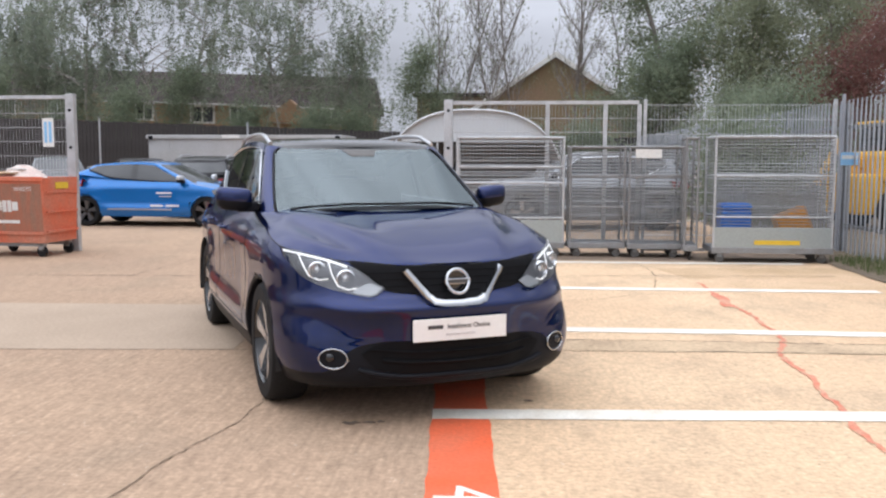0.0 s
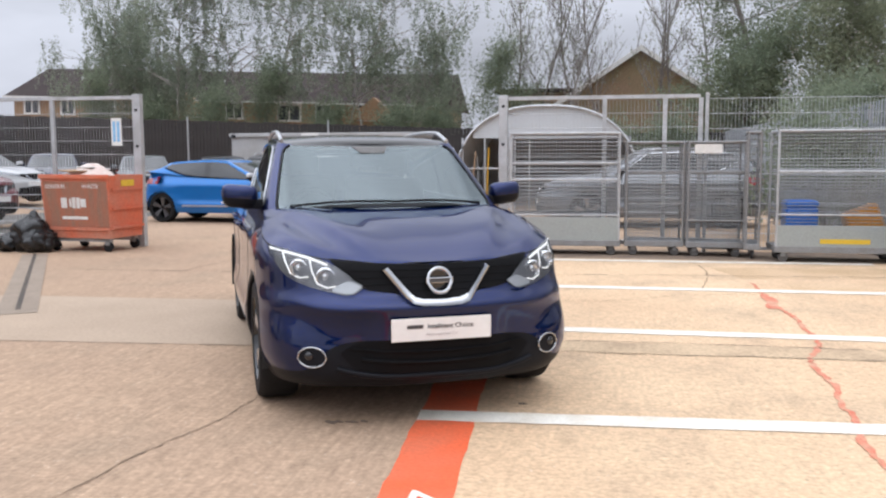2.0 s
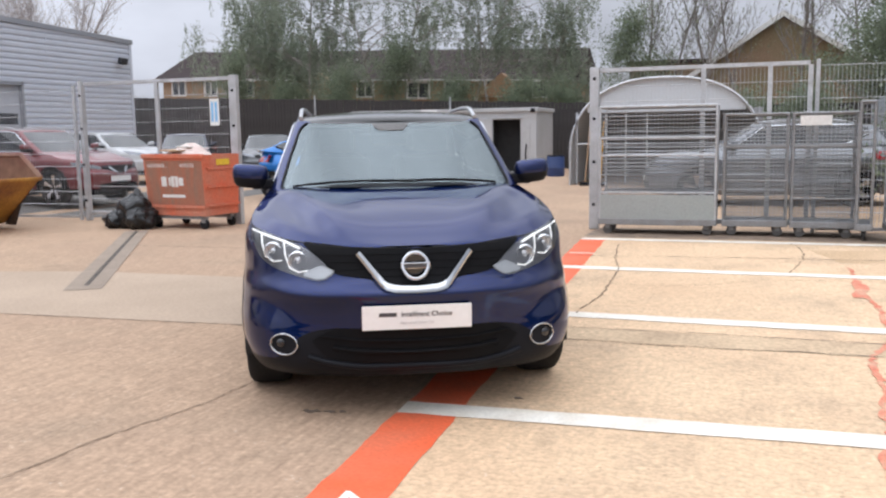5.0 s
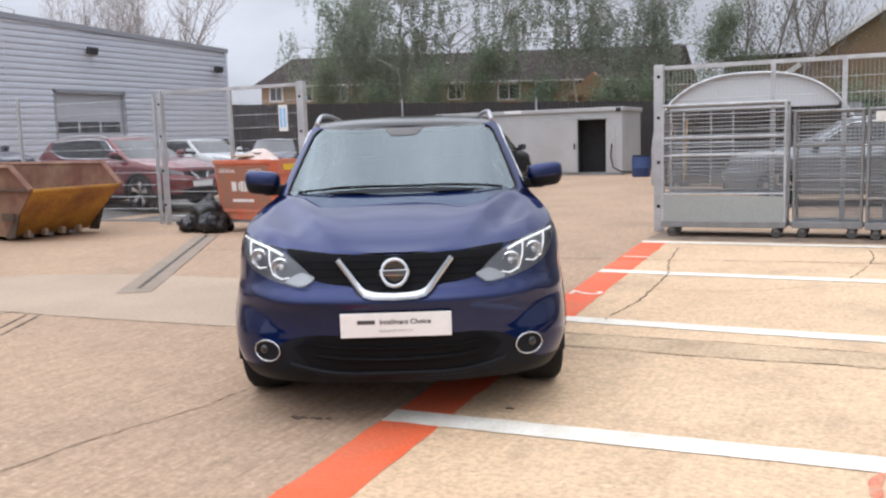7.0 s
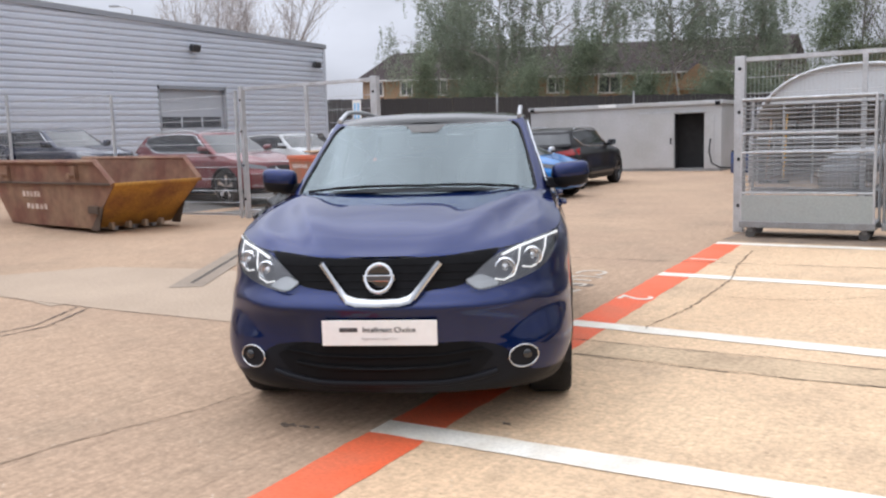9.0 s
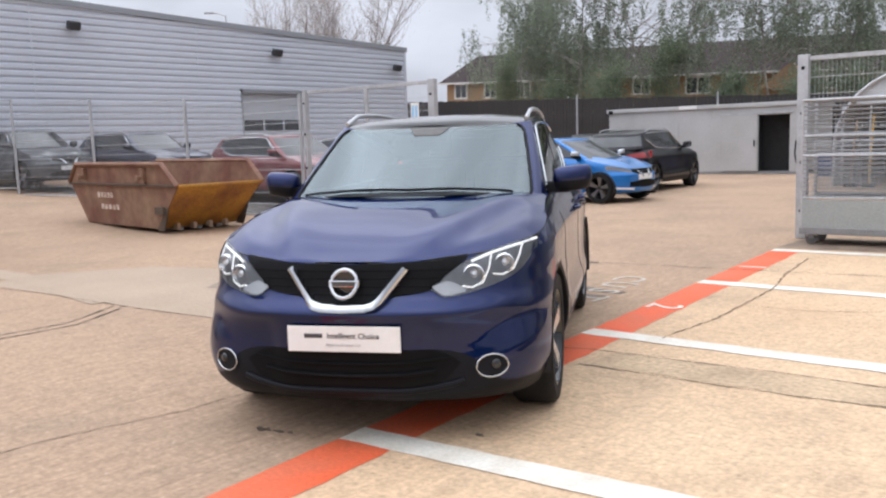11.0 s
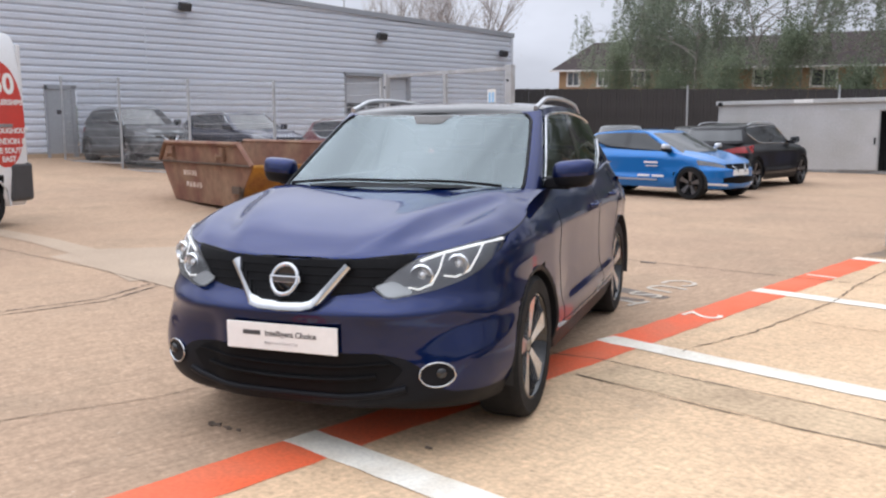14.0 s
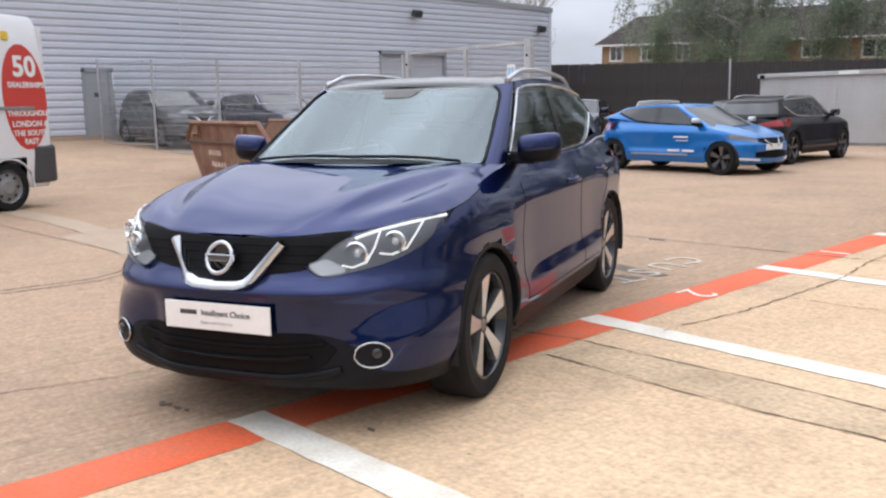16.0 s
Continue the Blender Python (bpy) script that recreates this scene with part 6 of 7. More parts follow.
# ---- mesh gates and fences ----
def mesh_panel(parent, x0, x1, z0, z1, name="wire_mesh", vstep=0.05, hstep=0.2, r=0.0042, y=0.0, double=True, mm="steel"):
    bm = bmesh.new()
    n = int((x1 - x0) / vstep)
    for i in range(1, n):
        x = x0 + (x1 - x0) * i / n
        tube(bm, [(x, y, z0), (x, y, z1)], r * 0.75, 3)
    k = int((z1 - z0) / hstep)
    for i in range(k + 1):
        z = z0 + (z1 - z0) * i / k
        for dy in ((-0.006, 0.006) if double else (0.0,)):
            tube(bm, [(x0, y + dy, z), (x1, y + dy, z)], r * 1.25, 3)
    return tagged(part(name, bm, mm, parent), kind="stuff")


def gate(m, w, h, label, mids, posts=(True, True)):
    g = thing("mesh_gate", label, "gate", m, "yard gates")
    for on, x in ((posts[0], 0.0), (posts[1], w)):
        if on:
            q_ = 0.035 if (x == 0.0 and w > 2.9) else 0.065
            p = part("post", boxed(x - q_, x + q_, -0.05, 0.05, 0, h + 0.02, 0.008), "steel", g)
            for z in (0.35, 0.95, 1.55, 2.1):
                part("bolt", lathe(bmesh.new(), [(0.001, -0.062), (0.022, -0.060), (0.024, -0.05)], 10, "y", Matrix.Translation((x, 0, z))), "black", p)
    part("top_rail", boxed(0.07, w - 0.07, -0.025, 0.025, h - 0.05, h), "steel", g)
    part("bottom_rail", boxed(0.07, w - 0.07, -0.025, 0.025, 0.10, 0.16), "steel", g)
    for x in mids:
        part("stile", boxed(x - 0.03, x + 0.03, -0.024, 0.024, 0.16, h - 0.05), "steel", g)
    mesh_panel(g, 0.07, w - 0.07, 0.16, h - 0.05, y=0.03, r=0.0034)
    return g


gl_ = gate(pose(-8.97, 13.28, 0, 0, 0, -0.4), 2.97, 2.32, "open galvanised mesh gate with a blue and white sign", (1.52,))
sg_ = part("sign", boxed(2.55, 2.72, -0.06, -0.05, 1.56, 1.98), "white", gl_, "white sign with blue bars")
for k in range(2):
    part("sign_bar", boxed(2.575 + 0.07 * k, 2.62 + 0.07 * k, -0.062, -0.0602, 1.62, 1.93), "blue_print", sg_)
gate(pose(-0.40, 13.62, 0), 2.85, 2.24, "galvanised steel mesh gate standing open", (1.46, 2.30, 2.79), (True, False))


def mesh_fence(p0, p1, n, h, label, base=0.0, top=0.0):
    a, b = Vector((*p0, 0)), Vector((*p1, 0))
    L = (b - a).length
    f = thing("mesh_fence", label, "fence", Matrix.Translation(a) @ pose(0, 0, 0, 0, 0, math.degrees(math.atan2(b.y - a.y, b.x - a.x))), kind="structure")
    for k in range(n + 1):
        x = L * k / n
        z0 = rise(*(a + (b - a) * k / n).xy)
        part("post", boxed(x - 0.024, x + 0.024, -0.024, 0.024, z0 - 0.02, z0 + h + 0.08, 0.004), "steel", f)
        if k < n:
            zz = rise(*(a + (b - a) * (k + 0.5) / n).xy)
            mesh_panel(f, x + 0.04, x + L / n - 0.04, zz + 0.06, zz + h, y=0.04)
            part("rail", boxed(x + 0.03, x + L / n - 0.03, 0.0, 0.03, zz + 0.04, zz + 0.08), "steel", f)
    return f


mesh_fence((-21.75, 12.37), (-9.15, 13.30), 4, 2.2, "galvanised wire mesh fence on square posts")
mesh_fence((2.48, 13.66), (5.2, 13.72), 1, 2.18, "galvanised wire mesh fence beside the open gate")

# palisade: pointed steel pales on two rails
pf = thing("palisade_fence", "grey steel palisade fence with pointed pales", "fence", pose(5.32, 8.2, 0, 0, 0, 90), kind="structure")
bm = bmesh.new()
prof = [(-0.028, 0.0), (-0.012, -0.014), (0.012, -0.014), (0.028, 0.0)]
rows = [[(x, y, z) for x, y in prof] for z in (0.06, 2.08)]
grid(bm, rows)
tip = [bm.verts.new((x * 0.25, y, 2.24)) for x, y in prof]
topv = [v for v in bm.verts if abs(v.co.z - 2.08) < 1e-4]
topv.sort(key=lambda v: v.co.x)
for i in range(3):
    bm.faces.new((topv[i], topv[i + 1], tip[i + 1], tip[i]))
pale_mesh = mesh_of(bm, "pale")
pale_mesh.materials.append(M["sky_sheen_steel"])
for k in range(165):
    part("pale", pale_mesh, None, pf, local=Matrix.Translation((0.08 + k * 0.155, 0, 0)))
for k in range(10):
    x = 2.75 * k
    part("post", boxed(x - 0.05, x + 0.05, -0.10, -0.03, 0, 2.2), "steel_dull", pf)
for z in (0.45, 1.85):
    part("rail", boxed(0, 25.6, -0.035, -0.016, z - 0.025, z + 0.025), "steel_dull", pf)
sgn_ = part("sign", boxed(-0.19, 0.19, -0.004, 0.004, -0.09, 0.09, 0, pose(5.02, 0.08, 1.40, 0, 0, -55)), "blue_print", pf, "small pale blue and white sign")
part("sign_band", boxed(-0.17, 0.17, 0.0042, 0.006, 0.0, 0.05, 0, pose(5.02, 0.08, 1.40, 0, 0, -55)), "paper", sgn_)
part("sign_band", boxed(-0.17, 0.17, -0.006, -0.0042, 0.0, 0.05, 0, pose(5.02, 0.08, 1.40, 0, 0, -55)), "paper", sgn_)
part("corner_post", boxed(5.37, 5.42, 0.03, 0.07, 0, 2.32, 0.004), "cladding_dark", pf, "dark square corner post")


# ---- roll cages ----
def roll_cage(m, w, dpt, h, label, sheet=0.0, rails=(), hstep=0.05, bars="steel", nested=()):
    c = thing("roll_cage", label, "roll cage", m, "roll cages by the gate")
    z0 = 0.17
    for x in (0.02, w - 0.02):
        for y in (0.02, dpt - 0.02):
            part("upright", tube(bmesh.new(), [(x, y, z0), (x, y, h - 0.03), (x, y, h)], 0.017, 8), bars, c, smooth=60)
    part("base", boxed(0, w, 0, dpt, z0 - 0.04, z0 + 0.04, 0.006), "steel_dull", c)
    for y in (0.02, dpt - 0.02):
        part("top_bar", tube(bmesh.new(), [(0.02, y, h), (w - 0.02, y, h)], 0.017, 8), bars, c, smooth=60)
        for z in rails:
            part("cross_bar", tube(bmesh.new(), [(0.02, y, z), (w - 0.02, y, z)], 0.014, 8), bars, c, smooth=60)
    for x in (0.02, w - 0.02):
        part("side_bar", tube(bmesh.new(), [(x, 0.02, h), (x, dpt - 0.02, h)], 0.017, 8), bars, c, smooth=60)
    lo = z0 + 0.04 + sheet
    for y in (0.02, *nested, dpt - 0.02):
        mesh_panel(c, 0.03, w - 0.03, lo, h - 0.02, vstep=w, hstep=hstep, r=0.0054, y=y, double=False, mm="steel_dull")
    bm = bmesh.new()
    k = int((h - lo) / (hstep * 1.5))
    for x in (0.02, w - 0.02):
        for i in range(k):
            z = lo + (h - lo) * i / k
            tube(bm, [(x, 0.03, z), (x, dpt - 0.03, z)], 0.0045, 3)
    tagged(part("side_mesh", bm, "steel_dull", c), kind="stuff")
    if sheet:
        part("sheet_panel", boxed(0.03, w - 0.03, 0.004, 0.012, z0 + 0.03, lo, 0.002), "steel_sheet", c, "galvanised sheet kick panel")
    for x in (0.12, w - 0.12):
        for y in (0.1, dpt - 0.1):
            q = part("castor", lathe(bmesh.new(), [(0.001, -0.02), (0.055, -0.02), (0.062, -0.012), (0.062, 0.012), (0.055, 0.02), (0.001, 0.02)], 16, "y", Matrix.Translation((x, y, 0.062))), "castor_grey", c, smooth=40)
            part("fork", boxed(x - 0.03, x + 0.03, y - 0.032, y + 0.032, 0.075, 0.142), "steel_dull", q)
    return c


roll_cage(pose(-0.24, 12.98, 0, 0, 0, 1), 1.53, 0.62, 1.69, "large galvanised roll cage with a sheet kick panel", 0.32, (0.56, 1.05, 1.28), 0.05, nested=(0.34,))
roll_cage(pose(1.35, 13.05, 0, 0, 0, 0), 0.80, 0.6, 1.56, "narrow weathered steel roll cages nested together, empty", 0.0, (0.72, 1.15), 0.045, "steel_dull", (0.27,))
roll_cage(pose(2.17, 13.00, 0, 0, 0, -1), 0.78, 0.6, 1.56, "narrow weathered steel roll cage with a white notice", 0.0, (0.5, 1.15), 0.045, "steel_dull", (0.27,))
roll_cage(pose(3.10, 12.75, 0, 0, 0, 84), 0.75, 0.20, 1.68, "folded steel roll cage seen end on", 0.0, (0.7, 1.2), 0.06, "steel_dull")
big = roll_cage(pose(3.24, 12.52, 0, 0, 0, -1), 1.58, 0.66, 1.69, "large galvanised roll cage holding a blue tub", 0.27, (0.62, 1.17), 0.042, nested=(0.34,))
part("warning_strip", boxed(0.55, 1.15, 0.001, 0.0035, 0.25, 0.31), "yellow_print", big)
tagged(part("notice", boxed(2.26, 2.62, 12.975, 12.982, 1.41, 1.53), "paper"), "white notice card fixed to a roll cage", "notice")
tub = thing("plastic_tub", "bright blue plastic tub inside a roll cage", "tub", pose(3.62, 12.95, 0.34))
part("shell", boxed(-0.20, 0.20, -0.18, 0.18, 0, 0.36, 0.03), "blue_plastic", tub)
part("lid", boxed(-0.21, 0.21, -0.19, 0.19, 0.355, 0.45, 0.045), "blue_plastic", tub)
fold = thing("folded_crate", "orange plastic crate leaning inside a roll cage", "crate", pose(4.52, 12.95, 0.22))
part("side", boxed(-0.26, 0.20, -0.12, 0.12, 0, 0.46, 0.05, pose(0.02, 0, 0.05, 0, -22, 0)), "orange_plastic", fold)

# ---- general waste bin ----
wb = thing("waste_bin", "faded orange steel wheeled general waste bin, overfull", "bin", pose(-6.50, 12.76, 0, 0, 0, -6))
bw, bdp = 0.585, 0.42
bm = bmesh.new()
lo = [(-bw + 0.03, -bdp + 0.06), (bw - 0.03, -bdp + 0.06), (bw - 0.03, bdp - 0.03), (-bw + 0.03, bdp - 0.03)]
hi = [(-bw, -bdp), (bw, -bdp), (bw, bdp), (-bw, bdp)]
va = [bm.verts.new((x, y, 0.20)) for x, y in lo]
vb = [bm.verts.new((x, y, 1.12)) for x, y in hi]
vc = [bm.verts.new((x * 0.95, y * 0.93, 1.12)) for x, y in hi]
vd = [bm.verts.new((x * 0.93, y * 0.91, 0.85)) for x, y in hi]
bm.faces.new(va[::-1])
for A, B in ((va, vb), (vb, vc), (vc, vd)):
    for i in range(4):
        bm.faces.new((A[i], A[(i + 1) % 4], B[(i + 1) % 4], B[i]))
bm.faces.new(vd)
part("body", bm, "bin", wb)
part("rim", boxed(-bw - 0.02, bw + 0.02, -bdp - 0.025, -bdp + 0.01, 1.07, 1.135, 0.01), "bin", wb)
for z in (0.34, 0.62, 0.9):
    part("side_rib", boxed(bw - 0.035 + 0.03 * (z - 0.2), bw + 0.012, -bdp + 0.08, bdp - 0.03, z, z + 0.035), "bin", wb)
part("front_rib", boxed(-bw + 0.03, bw - 0.03, -bdp + 0.028, -bdp + 0.055, 0.32, 0.36), "bin", wb)
part("foot_rail", boxed(-bw + 0.05, bw - 0.05, -bdp + 0.08, -bdp + 0.13, 0.15, 0.21), "steel_dull", wb)
for x in (-bw + 0.14, bw - 0.12):
    for y in (-bdp + 0.12, bdp - 0.1):
        q = part("castor", lathe(bmesh.new(), [(0.001, -0.025), (0.07, -0.025), (0.08, -0.015), (0.08, 0.015), (0.07, 0.025), (0.001, 0.025)], 18, "y", Matrix.Translation((x, y, 0.08))), "rubber", wb, smooth=40)
        part("fork", boxed(x - 0.035, x + 0.035, y - 0.04, y + 0.04, 0.10, 0.2), "steel_dull", q)
SOUTH = pose(0, 0, 0, 90, 0, 0)
lean = pose(0, 0, 0, 93.7, 0, 0)
def on_bin(x, z):
    return Matrix.Translation((x, -bdp - 0.004 + (1.12 - z) * 0.065, z)) @ lean
part("front_panel", boxed(-bw + 0.036, bw - 0.036, -0.335, 0.335, -0.008, 0.0012, 0, on_bin(0, 0.70)), "bin_front", wb, "dull dirty orange front sheet")
words("GENERAL", 0.085, "paper", wb, on_bin(-0.33, 0.96), depth=0.003)
words("WASTE", 0.085, "paper", wb, on_bin(0.27, 0.96), depth=0.003)
for x, w, h in ((-0.20, 0.10, 0.15), (-0.09, 0.035, 0.12), (-0.03, 0.06, 0.16), (0.045, 0.06, 0.16), (0.13, 0.09, 0.12)):
    part("logo_mark", boxed(-w / 2, w / 2, -h / 2, h / 2, 0, 0.004, 0, on_bin(x, 0.72)), "paper", wb)
part("phone_bar", boxed(-0.22, 0.22, -0.022, 0.022, 0, 0.004, 0, on_bin(-0.03, 0.50)), "paper", wb)
part("yellow_label", boxed(bw - 0.003, bw + 0.006, -0.12, 0.18, 0.96, 1.05), "yellow_print", wb)
rnd = random.Random(11)
for k in range(7):
    q = tagged(part("waste_sheet", boxed(-0.2, 0.2, -0.14, 0.14, 0, 0.02, 0.004, pose(rnd.uniform(-0.35, 0.3), rnd.uniform(-0.2, 0.2), 1.0 + 0.035 * k, rnd.uniform(-16, 16), rnd.uniform(-16, 16), rnd.uniform(0, 180))), ("paper", "card")[k % 2]), "crumpled card and paper on the waste", "rubbish", "loose rubbish")
    q.matrix_basis = pose(-6.50, 12.76, 0, 0, 0, -6)


def bin_bag(m, rx, ry, rz, seed):
    bm = bmesh.new()
    r = bmesh.ops.create_icosphere(bm, subdivisions=4, radius=1)
    for v in r["verts"]:
        n = noise.noise(v.co * 2.1 + Vector((seed, 0, 0))) * 0.28 + noise.noise(v.co * 6.0 + Vector((0, seed, 0))) * 0.10
        q = v.co * (1 + n)
        if q.z > 0.75:
            q.x *= 0.5
            q.y *= 0.5
            q.z *= 1.15
        v.co = Vector((q.x * rx, q.y * ry, max(0.0, (q.z * 0.5 + 0.38) * rz)))
    return tagged(part("bin_bag", bm, "bag", smooth=80, local=m), "full black plastic bin bag on the ground", "bin bag", "bin bags beside the waste bin")


bin_bag(pose(-7.30, 12.42, 0, 0, 0, 10), 0.31, 0.28, 0.60, 1.3)
bin_bag(pose(-7.12, 12.30, 0, 0, 0, 60), 0.25, 0.24, 0.40, 5.1)
bin_bag(pose(-7.62, 12.36, 0, 0, 0, 120), 0.24, 0.20, 0.30, 7.7)

# heap of pale sacks on top of the waste
bm = bmesh.new()
grid(bm, [[Vector((0.52 * math.cos(a) * q, 0.34 * math.sin(a) * q, 0.92 + 0.36 * (1 - q * q) + 0.05 * noise.noise(Vector((3.1 * q * math.cos(a) + 4, 3.1 * q * math.sin(a), 1.7))))) for a in [2 * math.pi * i / 28 for i in range(29)]] for q in (0.02, 0.2, 0.4, 0.6, 0.8, 0.95, 1.0)])
bmesh.ops.recalc_face_normals(bm, faces=bm.faces)
hp = tagged(part("waste_sack", bm, "sack", smooth=40), "pale pinkish plastic sack heaped on the waste", "rubbish", "loose rubbish")
hp.matrix_basis = pose(-6.50, 12.76, 0, 0, 0, -6)

# ---- skip ----
sk = thing("skip", "rusty orange and yellow open steel skip", "skip", pose(-10.95, 11.43, 0.02, 0, 0, -6.5))
hb0, hl0, flare = 0.716, 1.369, 0.08
side_prof = [(-hl0, 0.06), (hl0, 0.06), (hl0 + 0.81, 0.765), (hl0 + 0.38, 1.115), (-hl0 - 0.17, 1.125), (-hl0 - 0.55, 0.80)]
for sg in (-1, 1):
    bm = bmesh.new()
    outer, inner = [], []
    for x, z in side_prof:
        y = sg * (hb0 + flare * (z / 1.1))
        outer.append(bm.verts.new((x, y, z)))
        inner.append(bm.verts.new((x, y - sg * 0.02, z)))
    bm.faces.new(outer)
    bm.faces.new(inner[::-1])
    for i in range(6):
        bm.faces.new((outer[i], outer[(i + 1) % 6], inner[(i + 1) % 6], inner[i]))
    bmesh.ops.recalc_face_normals(bm, faces=bm.faces)
    part("side_plate", bm, "rust", sk)
    part("rim_rail", tube(bmesh.new(), [(x, sg * (hb0 + flare * (z / 1.1) + 0.01), z) for x, z in side_prof[2:]], 0.045, 6), "rust", sk, smooth=60)
    def strip(x0, x1, z0, z1, out):
        """A flat bar lying on the side plate."""
        y = sg * (hb0 + flare * ((z0 + z1) / 2.2))
        return boxed(x0, x1, min(y - sg * 0.012, y + sg * out), max(y - sg * 0.012, y + sg * out), z0, z1, 0.004)

    for x in (-1.18, 1.12):
        lug = part("lifting_lug", strip(x - 0.06, x + 0.06, 0.84, 1.05, 0.07), "rust", sk)
        part("lug_pin", lathe(bmesh.new(), [(0.001, 0.16), (0.05, 0.16), (0.05, 0.14), (0.032, 0.14), (0.032, 0.0)], 12, "x", Matrix.Translation((x, sg * (hb0 + 0.07), 0.90)) @ pose(0, 0, 0, 0, 0, 90 * sg)), "rust", lug, smooth=40)
    part("side_rib", strip(-hl0 - 0.50, hl0 + 0.78, 0.755, 0.785, 0.05), "rust_dark", sk)
    part("foot_gusset", strip(hl0 + 0.02, hl0 + 0.30, 0.30, 0.42, 0.05), "rust_dark", sk)
for sg in (-1, 1):
    bm = bmesh.new()
    vs = []
    for x, z in ((hl0 * sg, 0.06), ((hl0 + (0.81 if sg > 0 else 0.55)) * sg, 0.765 if sg > 0 else 0.80)):
        yy = hb0 + flare * (z / 1.1)
        vs += [bm.verts.new((x, -yy, z)), bm.verts.new((x, yy, z)), bm.verts.new((x - 0.025 * sg, -yy, z + 0.015)), bm.verts.new((x - 0.025 * sg, yy, z + 0.015))]
    for f in ((0, 1, 5, 4), (2, 3, 7, 6), (4, 5, 7, 6), (0, 1, 3, 2)):
        bm.faces.new([vs[i] for i in f])
    bmesh.ops.recalc_face_normals(bm, faces=bm.faces)
    part("end_plate", bm, "skip_yellow", sk, "worn yellow sloping end plate")
    xe, ze = (hl0 + 0.81, 0.765) if sg > 0 else (-hl0 - 0.55, 0.80)
    yy = hb0 + flare * ze / 1.1
    part("end_lip", tube(bmesh.new(), [(xe, -yy, ze), (xe, yy, ze)], 0.03, 6), "skip_yellow", sk, smooth=60)
part("floor_plate", boxed(-hl0, hl0, -hb0, hb0, 0.05, 0.07), "rust", sk)
for y in (-0.45, -0.15, 0.15, 0.45):
    part("end_stub", boxed(hl0 + 0.02, hl0 + 0.16, y - 0.03, y + 0.03, 0.02, 0.13, 0.010), "slab", sk, "pale worn steel stub")
for sg in (-1, 1):
    bm = bmesh.new()
    yq = sg * (hb0 + 0.03)
    for dy in (0.0, -0.02 * sg):
        q = [bm.verts.new((x, yq + dy, z)) for x, z in ((hl0 - 0.02, 0.03), (hl0 + 0.22, 0.03), (hl0 + 0.44, 0.50), (hl0 + 0.40, 0.50))]
        bm.faces.new(q if dy == 0.0 else q[::-1])
    bmesh.ops.recalc_face_normals(bm, faces=bm.faces)
    part("end_gusset", bm, "rust_dark", sk)
for y in (-0.35, 0.0, 0.35):
    part("runner", boxed(-hl0 - 0.05, hl0 + 0.05, y - 0.04, y + 0.04, 0.0, 0.055), "steel_dull", sk)
for k, (x, w) in enumerate(((-0.80, 0.66), (-0.70, 0.74))):
    for i in range(5):
        z = 0.58 - 0.21 * k
        y = -(hb0 + flare * (z / 1.1)) - 0.004
        part("painted_bar", boxed(x + i * w / 5, x + i * w / 5 + w / 7, y - 0.002, y + 0.004, z - 0.046, z + 0.046), "skip_print", sk)

# ---- van ----
van = thing("van", "white panel van with red print on its side", "van", pose(-10.82, 6.39, 0, 0, 0, -65))
# its own axes: x ahead, y to its left; the rear axle lies at x = 0


def van_section(x, k=1.0):
    top = 2.5
    half = [(0.0, 0.30), (0.90, 0.30), (0.97, 0.42), (1.00, 0.75), (1.00, 1.25), (0.985, 1.62), (0.95, 2.2), (0.90, 2.6), (0.82, 2.75), (0.5, 2.80), (0.0, 2.82)]
    return [(x, y * k, 0.3 + (z - 0.3) * (1 if k > 0.99 else 0.985)) for y, z in half]


for sg in (1, -1):
    bm = bmesh.new()
    xs = [-0.78, -0.77, -0.74, -0.68, -0.55, -0.3, 0.0, 0.3, 0.6, 1.2, 2.0, 2.9, 3.2, 3.6]
    ks = [0.93, 0.965, 0.99] + [1.0] * 11
    grid(bm, [[Vector((a, b * sg, c)) for a, b, c in van_section(x, k)] for x, k in zip(xs, ks)], flip=sg < 0,
         keep=lambda c: not (math.hypot(c.x, c.z - 0.34) < 0.40 and abs(c.y) > 0.6))
    bmesh.ops.remove_doubles(bm, verts=bm.verts, dist=0.001)
    part("body_side", bm, "white_paint", van, smooth=40)
    part("rub_rail", boxed(0.55, 3.0, min(sg * 0.995, sg * 1.03), max(sg * 0.995, sg * 1.03), 0.60, 0.80, 0.01), "black", van)
    part("slide_rail", boxed(-0.50, 2.2, min(sg * 0.99, sg * 1.02), max(sg * 0.99, sg * 1.02), 1.42, 1.47, 0.006), "steel_dull", van)
    part("crease", boxed(-0.6, 3.0, min(sg * 0.945, sg * 0.955), max(sg * 0.945, sg * 0.955), 2.03, 2.05), "white_paint", van)
    part("bumper_corner", boxed(-0.83, -0.42, min(sg * 0.70, sg * 1.012), max(sg * 0.70, sg * 1.012), 0.36, 0.92, 0.05), "grey_print", van)
    wheel(van, 0.0, 0.86 * sg, 0.34, sg, 0, 0.22, True)
    wheel(van, 3.0, 0.86 * sg, 0.34, sg, 0, 0.22, True)
    part("wheel_arch", tube(bmesh.new(), [(0.40 * math.cos(math.radians(a)), 0.985 * sg, 0.34 + 0.40 * math.sin(math.radians(a))) for a in range(-5, 186, 10)], 0.016, 6), "white_paint", van, smooth=60)
part("rear_end", boxed(-0.80, -0.74, -0.93, 0.93, 0.36, 2.6, 0.01), "white_paint", van)
part("underside", boxed(-0.8, 3.9, -0.7, 0.7, 0.30, 0.5), "dark", van)
bm = boxed(3.6, 5.0, -0.97, 0.97, 0.30, 2.5, 0.12)
